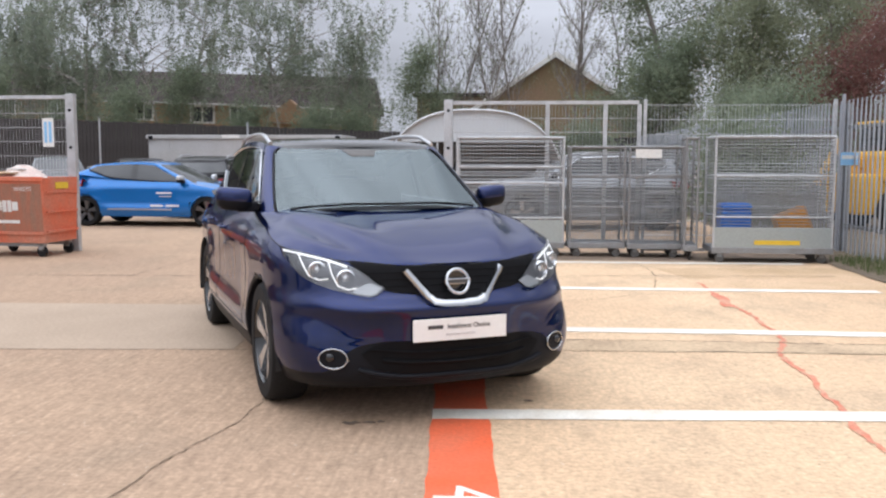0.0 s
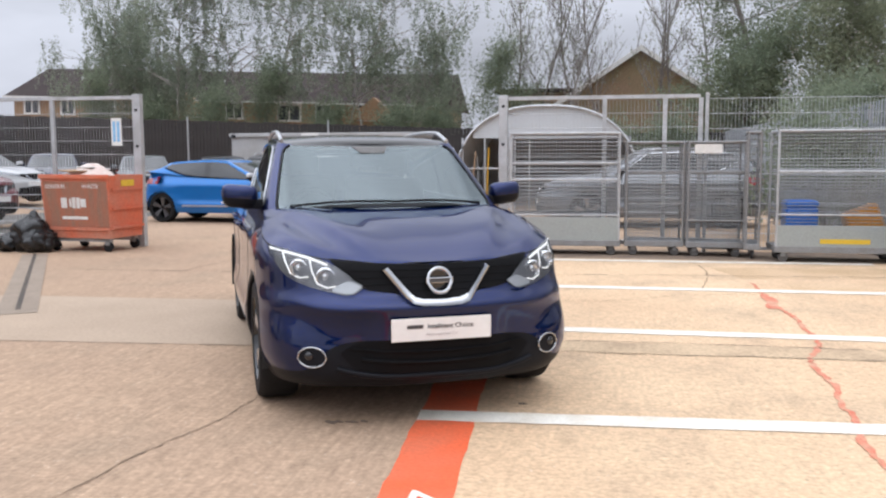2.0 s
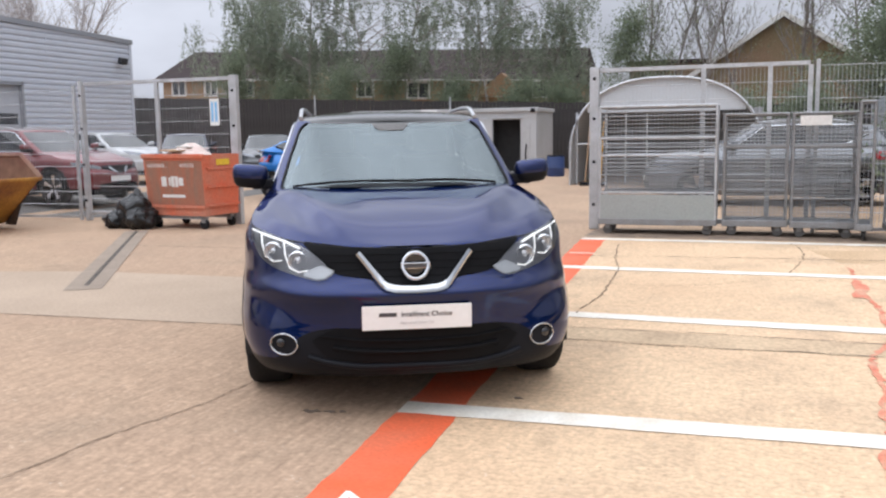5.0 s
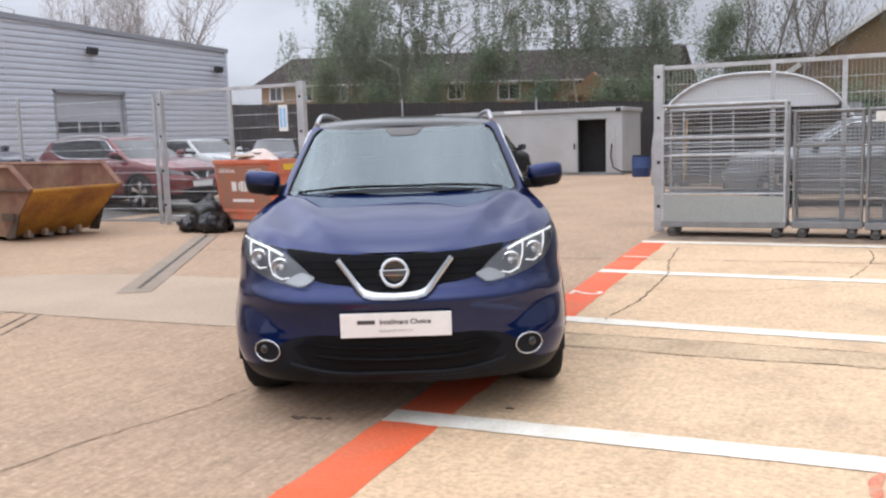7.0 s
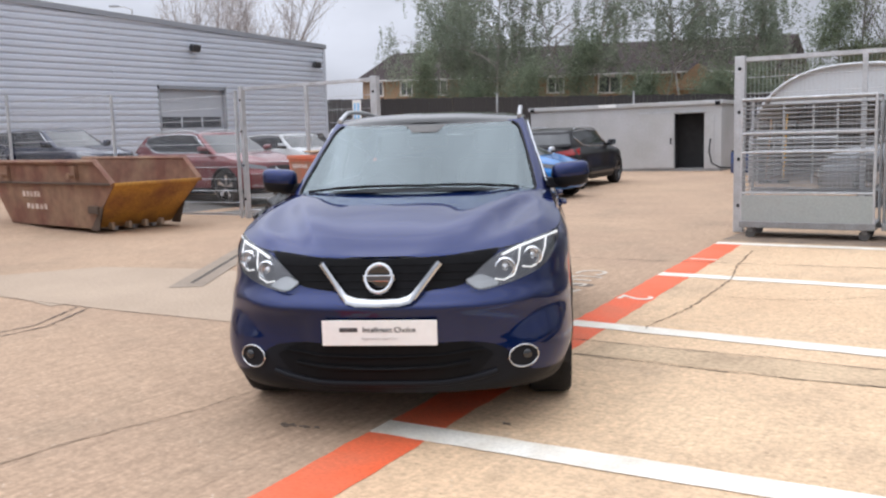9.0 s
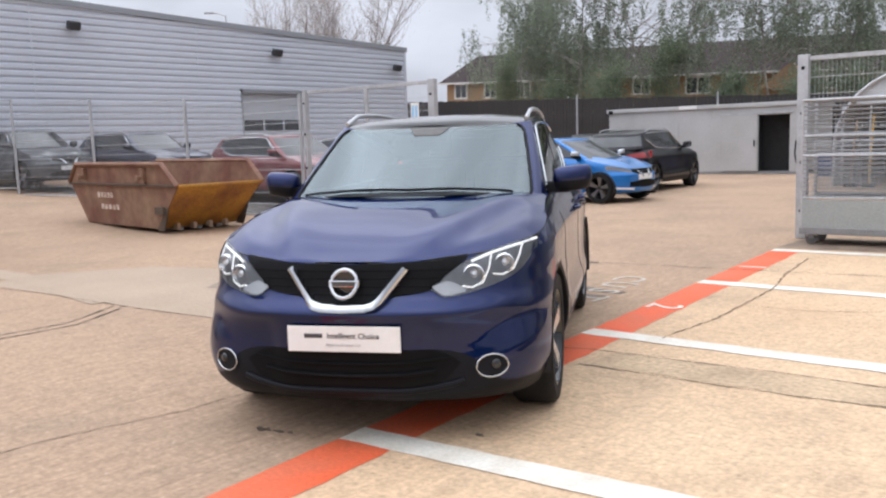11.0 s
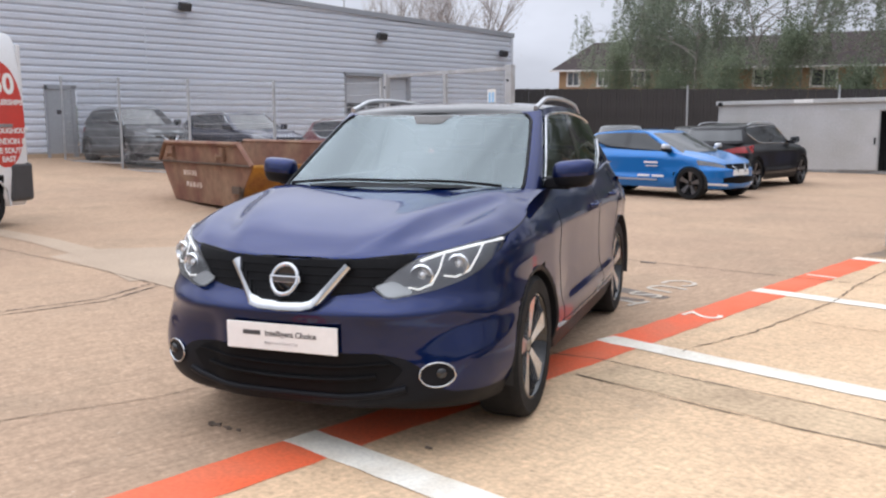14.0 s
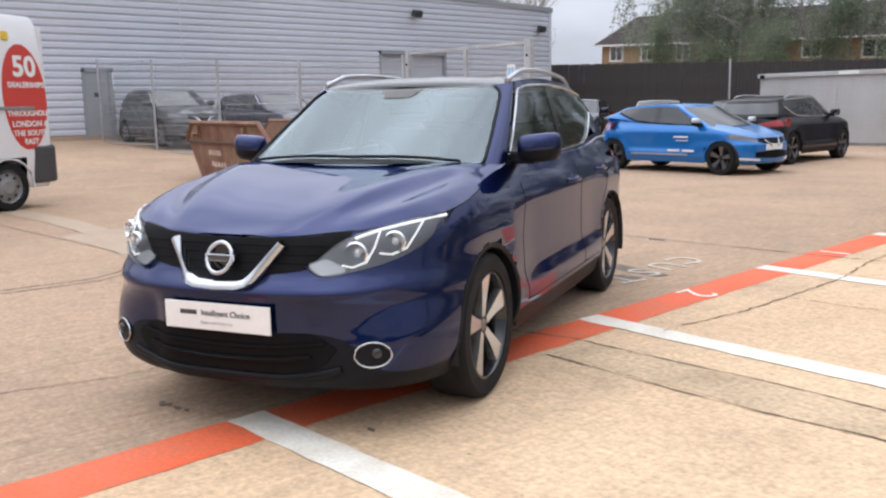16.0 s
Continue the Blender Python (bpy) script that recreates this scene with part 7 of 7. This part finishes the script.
for v in bm.verts:
    if v.co.z > 1.2:
        v.co.x -= (v.co.x - 3.6) * 0.75 * (v.co.z - 1.2) / 1.3
part("cab", bm, "white_paint", van)
part("cab_window", boxed(3.62, 4.1, -0.98, 0.98, 1.3, 1.9), "dark_glass", van)


def van_y(z):
    return lerp_at([(0.42, 0.97), (0.75, 1.0), (1.25, 1.0), (1.62, 0.985), (2.2, 0.95), (2.6, 0.90), (2.75, 0.82)], z)


def on_van(x, z, off=0.008):
    t = math.degrees(math.atan2(van_y(z - 0.08) - van_y(z + 0.08), 0.16))
    return Matrix.Translation((x, van_y(z) + off, z)) @ Matrix(((-1, 0, 0, 0), (0, 0, 1, 0), (0, 1, 0, 0), (0, 0, 0, 1))) @ pose(0, 0, 0, -t, 0, 0)


bm = bmesh.new()
rows = []
for j in range(25):
    z = 0.86 + 1.48 * j / 24
    hw = 0.37 * math.sqrt(max(0.0, 1 - ((z - 1.60) / 0.75) ** 2))
    rows.append([Vector((-0.37 - hw + 2 * hw * i / 10, van_y(z) + 0.003, z)) for i in range(11)])
grid(bm, rows, flip=True)
part("red_disc", bm, "red_print", van, "large red disc print", smooth=60)
words("50", 0.40, "white", van, on_van(-0.41, 2.02), depth=0.002, bold=0.012)
for text, size, z in (("DEALERSHIPS", 0.105, 1.77), ("THROUGHOUT", 0.105, 1.37), ("LONDON &", 0.115, 1.22), ("THE SOUTH", 0.11, 1.09), ("EAST", 0.11, 0.97)):
    words(text, size, "white", van, on_van(-0.41, z), depth=0.002, bold=0.003)
words(".com", 0.30, "red_print", van, on_van(0.86, 0.98), depth=0.002, bold=0.006)
for k, (x, mm) in enumerate(((0.62, "red_print"), (0.40, "grey_print"), (0.12, "steel_dull"), (-0.16, "yellow_print"))):
    part("small_emblem", boxed(-0.06, 0.06, -0.06, 0.06, 0, 0.003, 0, on_van(x, 2.45)), mm, van)

# ---- street lamp behind the building ----
sl = thing("street_lamp", "tall grey street lamp behind the clad building", "street lamp", pose(-51.8, 45.2, 0))
part("pole", tube(bmesh.new(), [(0, 0, 0), (0, 0, 6), (0, 0, 11.1)], 0.09, 8, 0.05), "steel", sl, smooth=60)
part("arm", tube(bmesh.new(), [(0, 0, 11.05), (-0.35, -0.35, 11.25), (-0.7, -0.7, 11.3)], 0.04, 6), "steel", sl, smooth=60)
part("lamp_head", boxed(-0.35, 0.35, -0.13, 0.13, -0.06, 0.06, 0.03, pose(-0.85, -0.85, 11.3, 0, 0, 45)), "cladding_dark", sl)

# ---- parked cars ----
def parked(label, mm, x, y, turn, sp, rails=True, spokes=5):
    return make_car(label, mm, pose(x, y, rise(x, y), 0, 0, turn), sp, False, None, rails, spokes, "parked cars")


micra, mb, _ = parked("bright blue small hatchback with white print on its doors", "paint_micra", -6.885, 18.80, -3, scaled(3.83, 0.90, W=0.87, tyre=0.312, arch=0.345, axle=0.59, base=2.59, cladding=False, mirror_mat="silver_rail", spoke="dark_alloy", lamp_dz=-0.10, ws0=0.70, ws1=1.62, rs0=3.75, rs1=3.26, win=(1.10, 3.14), pillar=2.15,
    top=[(0, 0.66), (0.2, 0.73), (0.5, 0.815), (0.9, 0.875), (1.2, 0.90), (2.0, 0.935), (2.7, 0.995), (3.25, 1.06), (3.55, 1.07), (3.83, 0.99)], hood=[(0, 0.67), (0.1, 0.735), (0.3, 0.815), (0.6, 0.885), (0.9, 0.93), (1.3, 0.96)], hood_end=0.95,
    roof=[(1.55, 1.255), (1.85, 1.30), (2.25, 1.308), (2.85, 1.275), (3.35, 1.21), (3.75, 1.13)]), False)
for k, (x, w) in enumerate(((-0.34, 0.30), (0.0, 0.30))):
    part("door_print", boxed(x + 0.50, x + 0.50 + w * 0.9, -0.885, -0.862, 0.415, 0.455), "white", micra)
part("door_print", boxed(0.30, 0.62, -0.885, -0.868, 0.68, 0.71), "white", micra)
part("door_print", boxed(0.36, 0.62, -0.885, -0.868, 0.62, 0.635), "white", micra)
part("sill_trim", boxed(-0.75, 0.62, -0.892, -0.862, 0.345, 0.375), "silver_rail", micra)
for sg in (1, -1):
    bm = fascia(bmesh.new(), mb, 0.40, 0.80, curve((0.4, 0.30), (0.8, 0.33)), curve((0.4, 0.26), (0.8, 0.29)), 0.015, both=False)
    bmesh.ops.scale(bm, vec=(1, sg, 1), verts=bm.verts)
    bmesh.ops.recalc_face_normals(bm, faces=bm.faces)
    part("front_trim", bm, "white", micra)
parked("black crossover car with silver roof rails, seen from behind", "paint_black", -6.90, 22.5, 94, scaled(4.28, 0.94, spoke="dark_alloy"))
parked("dark red tall crossover car with silver roof rails", "paint_red", -12.55, 15.9, -5, scaled(4.64, 1.0, tyre=0.36, arch=0.42))
parked("dark blue grey crossover behind the mesh fence", "paint_navy", -18.0, 15.7, 1, scaled(4.55, 0.955, tyre=0.35, arch=0.41))
parked("dark grey small crossover behind the mesh fence", "paint_grey", -20.1, 13.7, 0, scaled(4.1, 0.98, tyre=0.34, arch=0.40))
parked("white hatchback in the back row", "paint_white", -15.4, 21.6, -10, scaled(4.2, 0.89), False)
parked("grey estate car behind the mesh gate", "paint_silver", 1.95, 18.6, 188, scaled(4.45, 0.97, cladding=False))
for x, y, a, mm, lb in ((-13.2, 26.5, -60, "paint_grey", "dark grey saloon by the timber fence"), (-10.6, 26.6, -62, "paint_black", "black hatchback by the timber fence"), (-16.2, 26.3, -60, "paint_navy", "navy hatchback by the timber fence"), (-19.0, 26.0, -58, "paint_grey", "grey hatchback by the timber fence")):
    parked(lb, mm, x, y, a, scaled(4.2, 0.91, cladding=False), False)


# ---- digger beyond the palisade ----
dg = thing("digger", "yellow digger standing behind the palisade fence", "digger", pose(8.35, 18.3, 0, 0, 0, 12))
part("body", boxed(-1.1, 1.4, -0.7, 0.7, 0.98, 1.55, 0.08), "yellow", dg)
part("front_frame", boxed(-1.5, -0.95, -0.6, 0.6, 0.36, 1.12, 0.06), "yellow", dg)
part("chassis", boxed(-1.3, 1.5, -0.5, 0.5, 0.42, 0.98, 0.04), "steel_dull", dg)
part("engine_cover", boxed(0.2, 1.3, -0.6, 0.6, 1.45, 1.75, 0.08), "yellow", dg)
for z in (1.12, 1.32):
    part("vent_slot", boxed(-0.6, 0.9, -0.712, -0.69, z, z + 0.05), "black", dg)
part("cab_frame", boxed(-0.8, 0.2, -0.55, 0.55, 1.45, 2.05, 0.04), "dark_glass", dg)
part("cab_roof", boxed(-0.88, 0.28, -0.62, 0.62, 2.05, 2.13, 0.02), "yellow", dg)
for x in (-0.75, 0.85):
    for y in (-0.75, 0.75):
        part("wheel", lathe(bmesh.new(), [(0.001, -0.14), (0.40, -0.14), (0.45, -0.08), (0.45, 0.08), (0.40, 0.14), (0.001, 0.14)], 24, "y", Matrix.Translation((x, y, 0.45))), "rubber", dg, smooth=40)
part("arm", tube(bmesh.new(), [(-1.0, 0, 1.2), (-1.6, 0, 1.7), (-2.0, 0, 0.9)], 0.09, 8), "yellow", dg)

# ---- verge ----
bm = bmesh.new()
rnd = random.Random(8)
grid(bm, [[(x, y, 0.012 + 0.05 * min(1, max(0, (x - 4.75) / 0.3)) + 0.015 * noise.noise(Vector((x * 3, y * 3, 0)))) for x in [4.72 + 0.08 * (y % 1.0) + 0.36 * i for i in range(30)]] for y in [7.0 + 0.5 * k for k in range(50)]])
tagged(part("verge", bm, "earth", smooth=60), "strip of bare earth below the palisade fence", "ground", kind="structure")
rs = np.random.RandomState(5)
n = 9000
px, py = 4.85 + rs.rand(n) ** 1.0 * 2.2, 7.0 + rs.rand(n) * 5.8
hh = 0.05 + 0.10 * rs.rand(n)
an = rs.rand(n) * 6.283
lx, ly = rs.randn(n) * 0.03, rs.randn(n) * 0.03
V = np.zeros((n, 3, 3))
V[:, 0] = np.c_[px - 0.006 * np.cos(an), py - 0.006 * np.sin(an), np.full(n, 0.02)]
V[:, 1] = np.c_[px + 0.006 * np.cos(an), py + 0.006 * np.sin(an), np.full(n, 0.02)]
V[:, 2] = np.c_[px + lx, py + ly, 0.03 + hh]
me = bpy.data.meshes.new("grass")
me.from_pydata(V.reshape(-1, 3).tolist(), [], np.arange(3 * n).reshape(-1, 3).tolist())
tagged(part("grass", me, "grass"), "rough green grass along the palisade fence", "grass", kind="stuff")


# ---- trees ----
def leaf_cloud(name, P, size, mm, parent, seed, hang=0.0):
    """Small leaf blades at given points, turned at random."""
    rs = np.random.RandomState(seed)
    n = len(P)
    a = rs.randn(n, 3)
    a[:, 2] = a[:, 2] * (1 - hang) - hang * 1.2
    a /= np.linalg.norm(a, axis=1)[:, None]
    b = np.cross(a, rs.randn(n, 3))
    b /= np.linalg.norm(b, axis=1)[:, None]
    s = (size * (0.6 + 0.8 * rs.rand(n)))[:, None]
    V = np.stack([P - a * s * 0.5, P + b * s * 0.32, P + a * s * 0.5, P - b * s * 0.32], 1)
    me = bpy.data.meshes.new(name)
    me.from_pydata(V.reshape(-1, 3).tolist(), [], np.arange(4 * n).reshape(-1, 4).tolist())
    return tagged(part(name, me, mm, parent), kind="stuff")


def limb(bm, p, d, length, r, rnd, depth, tips, droop=0.0, n=5, twig=0.35):
    pts = [p.copy()]
    q = d.normalized()
    for i in range(n):
        q = (q + Vector((rnd.uniform(-1, 1), rnd.uniform(-1, 1), rnd.uniform(-0.6, 0.8))) * 0.13 + Vector((0, 0, -droop * (i / n)))).normalized()
        pts.append(pts[-1] + q * length / n)
    tube(bm, pts, r, 5 if r > 0.03 else 3, max(0.006, r * twig))
    if depth:
        for k in range(3 if depth > 1 else 4):
            i = rnd.randint(max(1, n // 3), n)
            side = Vector((rnd.uniform(-1, 1), rnd.uniform(-1, 1), rnd.uniform(-0.1, 0.8))).normalized()
            limb(bm, pts[i], (q + side * 0.9), length * rnd.uniform(0.45, 0.7), max(0.008, r * 0.45), rnd, depth - 1, tips, droop, n, twig)
    else:
        tips += pts[1:]
    return pts


def tree(x, y, h, spread, label, leaf="leaf", density=6000, leaf_size=0.16, seed=1, droop=0.25, bark="bark", start=0.25, cat="tree", clump=0.45, limbs=16, depth=1, r0=None, multi=1, hang=0.4, lean=0.45, fall=0.65, thick=0.004, up=(0.35, 1.0)):
    rnd = random.Random(seed)
    t = thing("tree", label, cat, pose(x, y, 0))
    bm = bmesh.new()
    tips = []
    for mth in range(multi):
        p = Vector((rnd.uniform(-0.2, 0.2) * (multi > 1), rnd.uniform(-0.2, 0.2) * (multi > 1), -0.1))
        d = Vector((rnd.uniform(-0.08, 0.08) + (lean * (mth / max(1, multi - 1) - 0.5) if multi > 1 else 0), rnd.uniform(-0.08, 0.08), 1))
        pts = limb(bm, p, d, h, r0 or h * 0.014, rnd, 0, [], 0, 9, 0.15)
        for k in range(limbs):
            f = start + (0.97 - start) * (k + rnd.random()) / limbs
            i = min(8, int(f * 9))
            q = pts[i] + (pts[i + 1] - pts[i]) * (f * 9 - i)
            a = rnd.uniform(0, 2 * math.pi)
            reach = spread * (1.0 - fall * (f - start) / (1 - start)) * rnd.uniform(0.6, 1.15)
            limb(bm, q, Vector((math.cos(a), math.sin(a), rnd.uniform(*up))), reach, max(0.010, h * thick * (1.2 - f)), rnd, depth, tips, droop, 5)
    part("trunk", bm, bark, t, smooth=60)
    if density:
        rs = np.random.RandomState(seed)
        T = np.array([tuple(p) for p in tips])
        if hang > 0.5:
            # leaves along thin hanging strands
            # gathered in bunches, with gaps of sky between them
            ns = density // 60
            bunch = T[rs.randint(0, len(T), max(30, ns // 8))]
            A = bunch[rs.randint(0, len(bunch), ns)] + rs.randn(ns, 3) * clump
            ln = 0.5 + 1.5 * rs.rand(ns)
            k = rs.randint(0, ns, density)
            u = rs.rand(density)
            P = A[k] + rs.randn(density, 3) * np.array([0.07, 0.07, 0.03]) - np.c_[0 * u, 0 * u, u * ln[k]] + np.c_[0.25 * u * np.sin(k), 0.25 * u * np.cos(k), 0 * u]
        elif hang > 0.05:
            ns = density // 30
            A = T[rs.randint(0, len(T), ns)] + rs.randn(ns, 3) * clump
            P = A[rs.randint(0, ns, density)] + rs.randn(density, 3) * 0.16
        else:
            P = T[rs.randint(0, len(T), density)] + rs.randn(density, 3) * np.array([clump, clump, clump * (1.0 + hang)]) - np.array([0, 0, hang]) * rs.rand(density)[:, None] * 1.6
        P = P[P[:, 2] > 0.3]
        leaf_cloud("crown", P, leaf_size, leaf, t, seed, hang)
    return t


BIRCH = "tall birch tree with drooping light green leaves"
for i, (x, y, h, sp_r) in enumerate(((-23.8, 41.5, 9.6, 2.4), (-21.2, 43.0, 8.8, 2.4), (-18.8, 41.0, 12.2, 3.0), (-16.3, 42.4, 11.6, 2.8), (-14.0, 41.0, 12.6, 3.0), (-11.8, 42.6, 12.0, 2.8), (-9.6, 41.0, 11.4, 2.8), (-7.4, 41.8, 9.4, 2.0), (-5.6, 43.0, 7.8, 1.3))):
    tree(x, y, h, sp_r, BIRCH, "leaf", (24000, 23000, 22000, 18000, 17000, 14000, 12500, 10500, 8000)[i], 0.088, 20 + i, 0.30, "birch", 0.36, clump=0.46, limbs=28, hang=0.9, r0=0.065, fall=0.35)
for i, (x, y, h, sp_r) in enumerate(((-23.0, 40.0, 5.4, 1.3), (-19.6, 39.6, 3.9, 1.1), (-16.8, 39.0, 4.2, 1.2), (-14.2, 39.6, 5.6, 1.5), (-11.2, 39.2, 3.8, 1.2), (-8.4, 39.0, 3.4, 1.0), (-6.2, 39.8, 3.4, 1.0))):
    tree(x, y, h, sp_r, "dark green shrubby tree behind the fence", "leaf_dark", 13000, 0.085, 60 + i, 0.05, "bark", 0.12, clump=0.35, limbs=20, hang=0.1)
tree(-3.2, 40.5, 6.4, 2.0, "dark evergreen tree behind the fence", "leaf_dark", 20000, 0.075, 77, 0.15, "bark", 0.12, clump=0.3, limbs=22, hang=0.2)
for i, (x, y, h, dens) in enumerate(((-3.2, 42.0, 11.0, 1500), (-2.2, 41.0, 12.5, 900), (-1.0, 40.0, 13.0, 500), (0.2, 42.5, 12.0, 500), (1.3, 41.5, 12.6, 500), (2.9, 40.2, 14.0, 500), (4.2, 43.0, 13.0, 700), (5.8, 42.0, 13.0, 1200))):
    tree(x, y, h, 2.4, "bare spring tree with thin upright branches", "leaf_olive", dens, 0.10, 90 + i, -0.22, "bark", 0.2, clump=0.35, limbs=26, depth=2, multi=1, hang=0.0, r0=0.07, thick=0.0024, up=(0.8, 2.2))
for i, (x, y, h, sp_r, mm) in enumerate(((7.4, 38.5, 12.5, 3.2, "leaf_dark"), (10.2, 37.5, 13.0, 3.4, "leaf_olive"), (13.4, 37.0, 12.5, 3.4, "leaf_dark"), (6.0, 36.5, 6.0, 2.2, "leaf_dark"), (16.8, 36.0, 12.5, 3.2, "leaf_olive"))):
    tree(x, y, h, sp_r, "leafy spring tree with fresh green leaves", mm, 25000, 0.10, 110 + i, 0.05, "bark", 0.12, clump=0.45, limbs=26, hang=0.15)
for i, (x, y, h) in enumerate(((8.8, 33.0, 7.2), (11.6, 31.5, 7.8))):
    t_ = tree(x, y, h, 2.3, "green tree dotted with white blossom", "leaf_olive", 20000, 0.095, 130 + i, 0.05, "bark", 0.15, clump=0.4, limbs=18, hang=0.1)
    rs = np.random.RandomState(i + 3)
    A = np.c_[rs.randn(26) * 1.3, rs.randn(26) * 1.3, h * 0.55 + rs.randn(26) * h * 0.16]
    P = A[rs.randint(0, 26, 300)] + rs.randn(300, 3) * 0.16
    leaf_cloud("blossom", P, 0.075, "blossom", t_, i + 9)
tree(10.9, 29.5, 6.0, 2.6, "copper red leaved tree", "leaf_red", 26000, 0.075, 141, 0.1, "bark", 0.2, clump=0.45, limbs=20, hang=0.15)
tree(-40.0, 45.5, 13.0, 3.6, "pale bare tree with many fanned branches", "blossom", 15000, 0.075, 151, -0.20, "twig", 0.08, clump=0.30, limbs=20, depth=2, multi=11, hang=0.0, r0=0.085, lean=1.0)
tree(-43.8, 43.2, 12.0, 3.2, "pale bare tree with many fanned branches", "blossom", 9000, 0.075, 152, -0.20, "twig", 0.08, clump=0.30, limbs=18, depth=2, multi=9, hang=0.0, r0=0.08, lean=0.9)
# low shrubs along the palisade
for i, (x, y, h) in enumerate(((6.5, 21.0, 1.7), (6.8, 25.0, 2.0))):
    tree(x, y, h, 0.9, "low green shrub beside the palisade fence", "leaf_olive", 3500, 0.08, 170 + i, 0.0, "bark", 0.1, cat="shrub", clump=0.2, limbs=14, hang=0.0)

for i, (x, y, h, r_) in enumerate(((4.55, 15.7, 1.75, 0.8), (7.2, 22.5, 2.9, 1.3), (7.6, 25.5, 3.0, 1.4), (7.8, 29.5, 3.4, 1.5), (3.4, 31.8, 2.4, 1.1), (0.8, 31.8, 2.3, 1.2))):
    tree(x, y, h, r_, "dense dark green bush behind the fences", "leaf_dark", 12000, 0.075, 190 + i, 0.0, "bark", 0.08, cat="bush", clump=0.3, limbs=18, hang=0.1)

# far belt of woods that closes the horizon
rs = np.random.RandomState(31)
n = 60000
ang = rs.rand(n) * 2 * math.pi
rad = 95 + rs.rand(n) * 25
hgt = 3.6 + 0.7 * np.sin(ang * 9) + 0.5 * np.sin(ang * 23 + 1)
P = np.c_[rad * np.cos(ang), 20 + rad * np.sin(ang), rs.rand(n) ** 0.7 * hgt]
tagged(leaf_cloud("far_trees", P, 1.5, "leaf_dark", None, 32), "distant belt of dark green trees", "trees", kind="stuff")
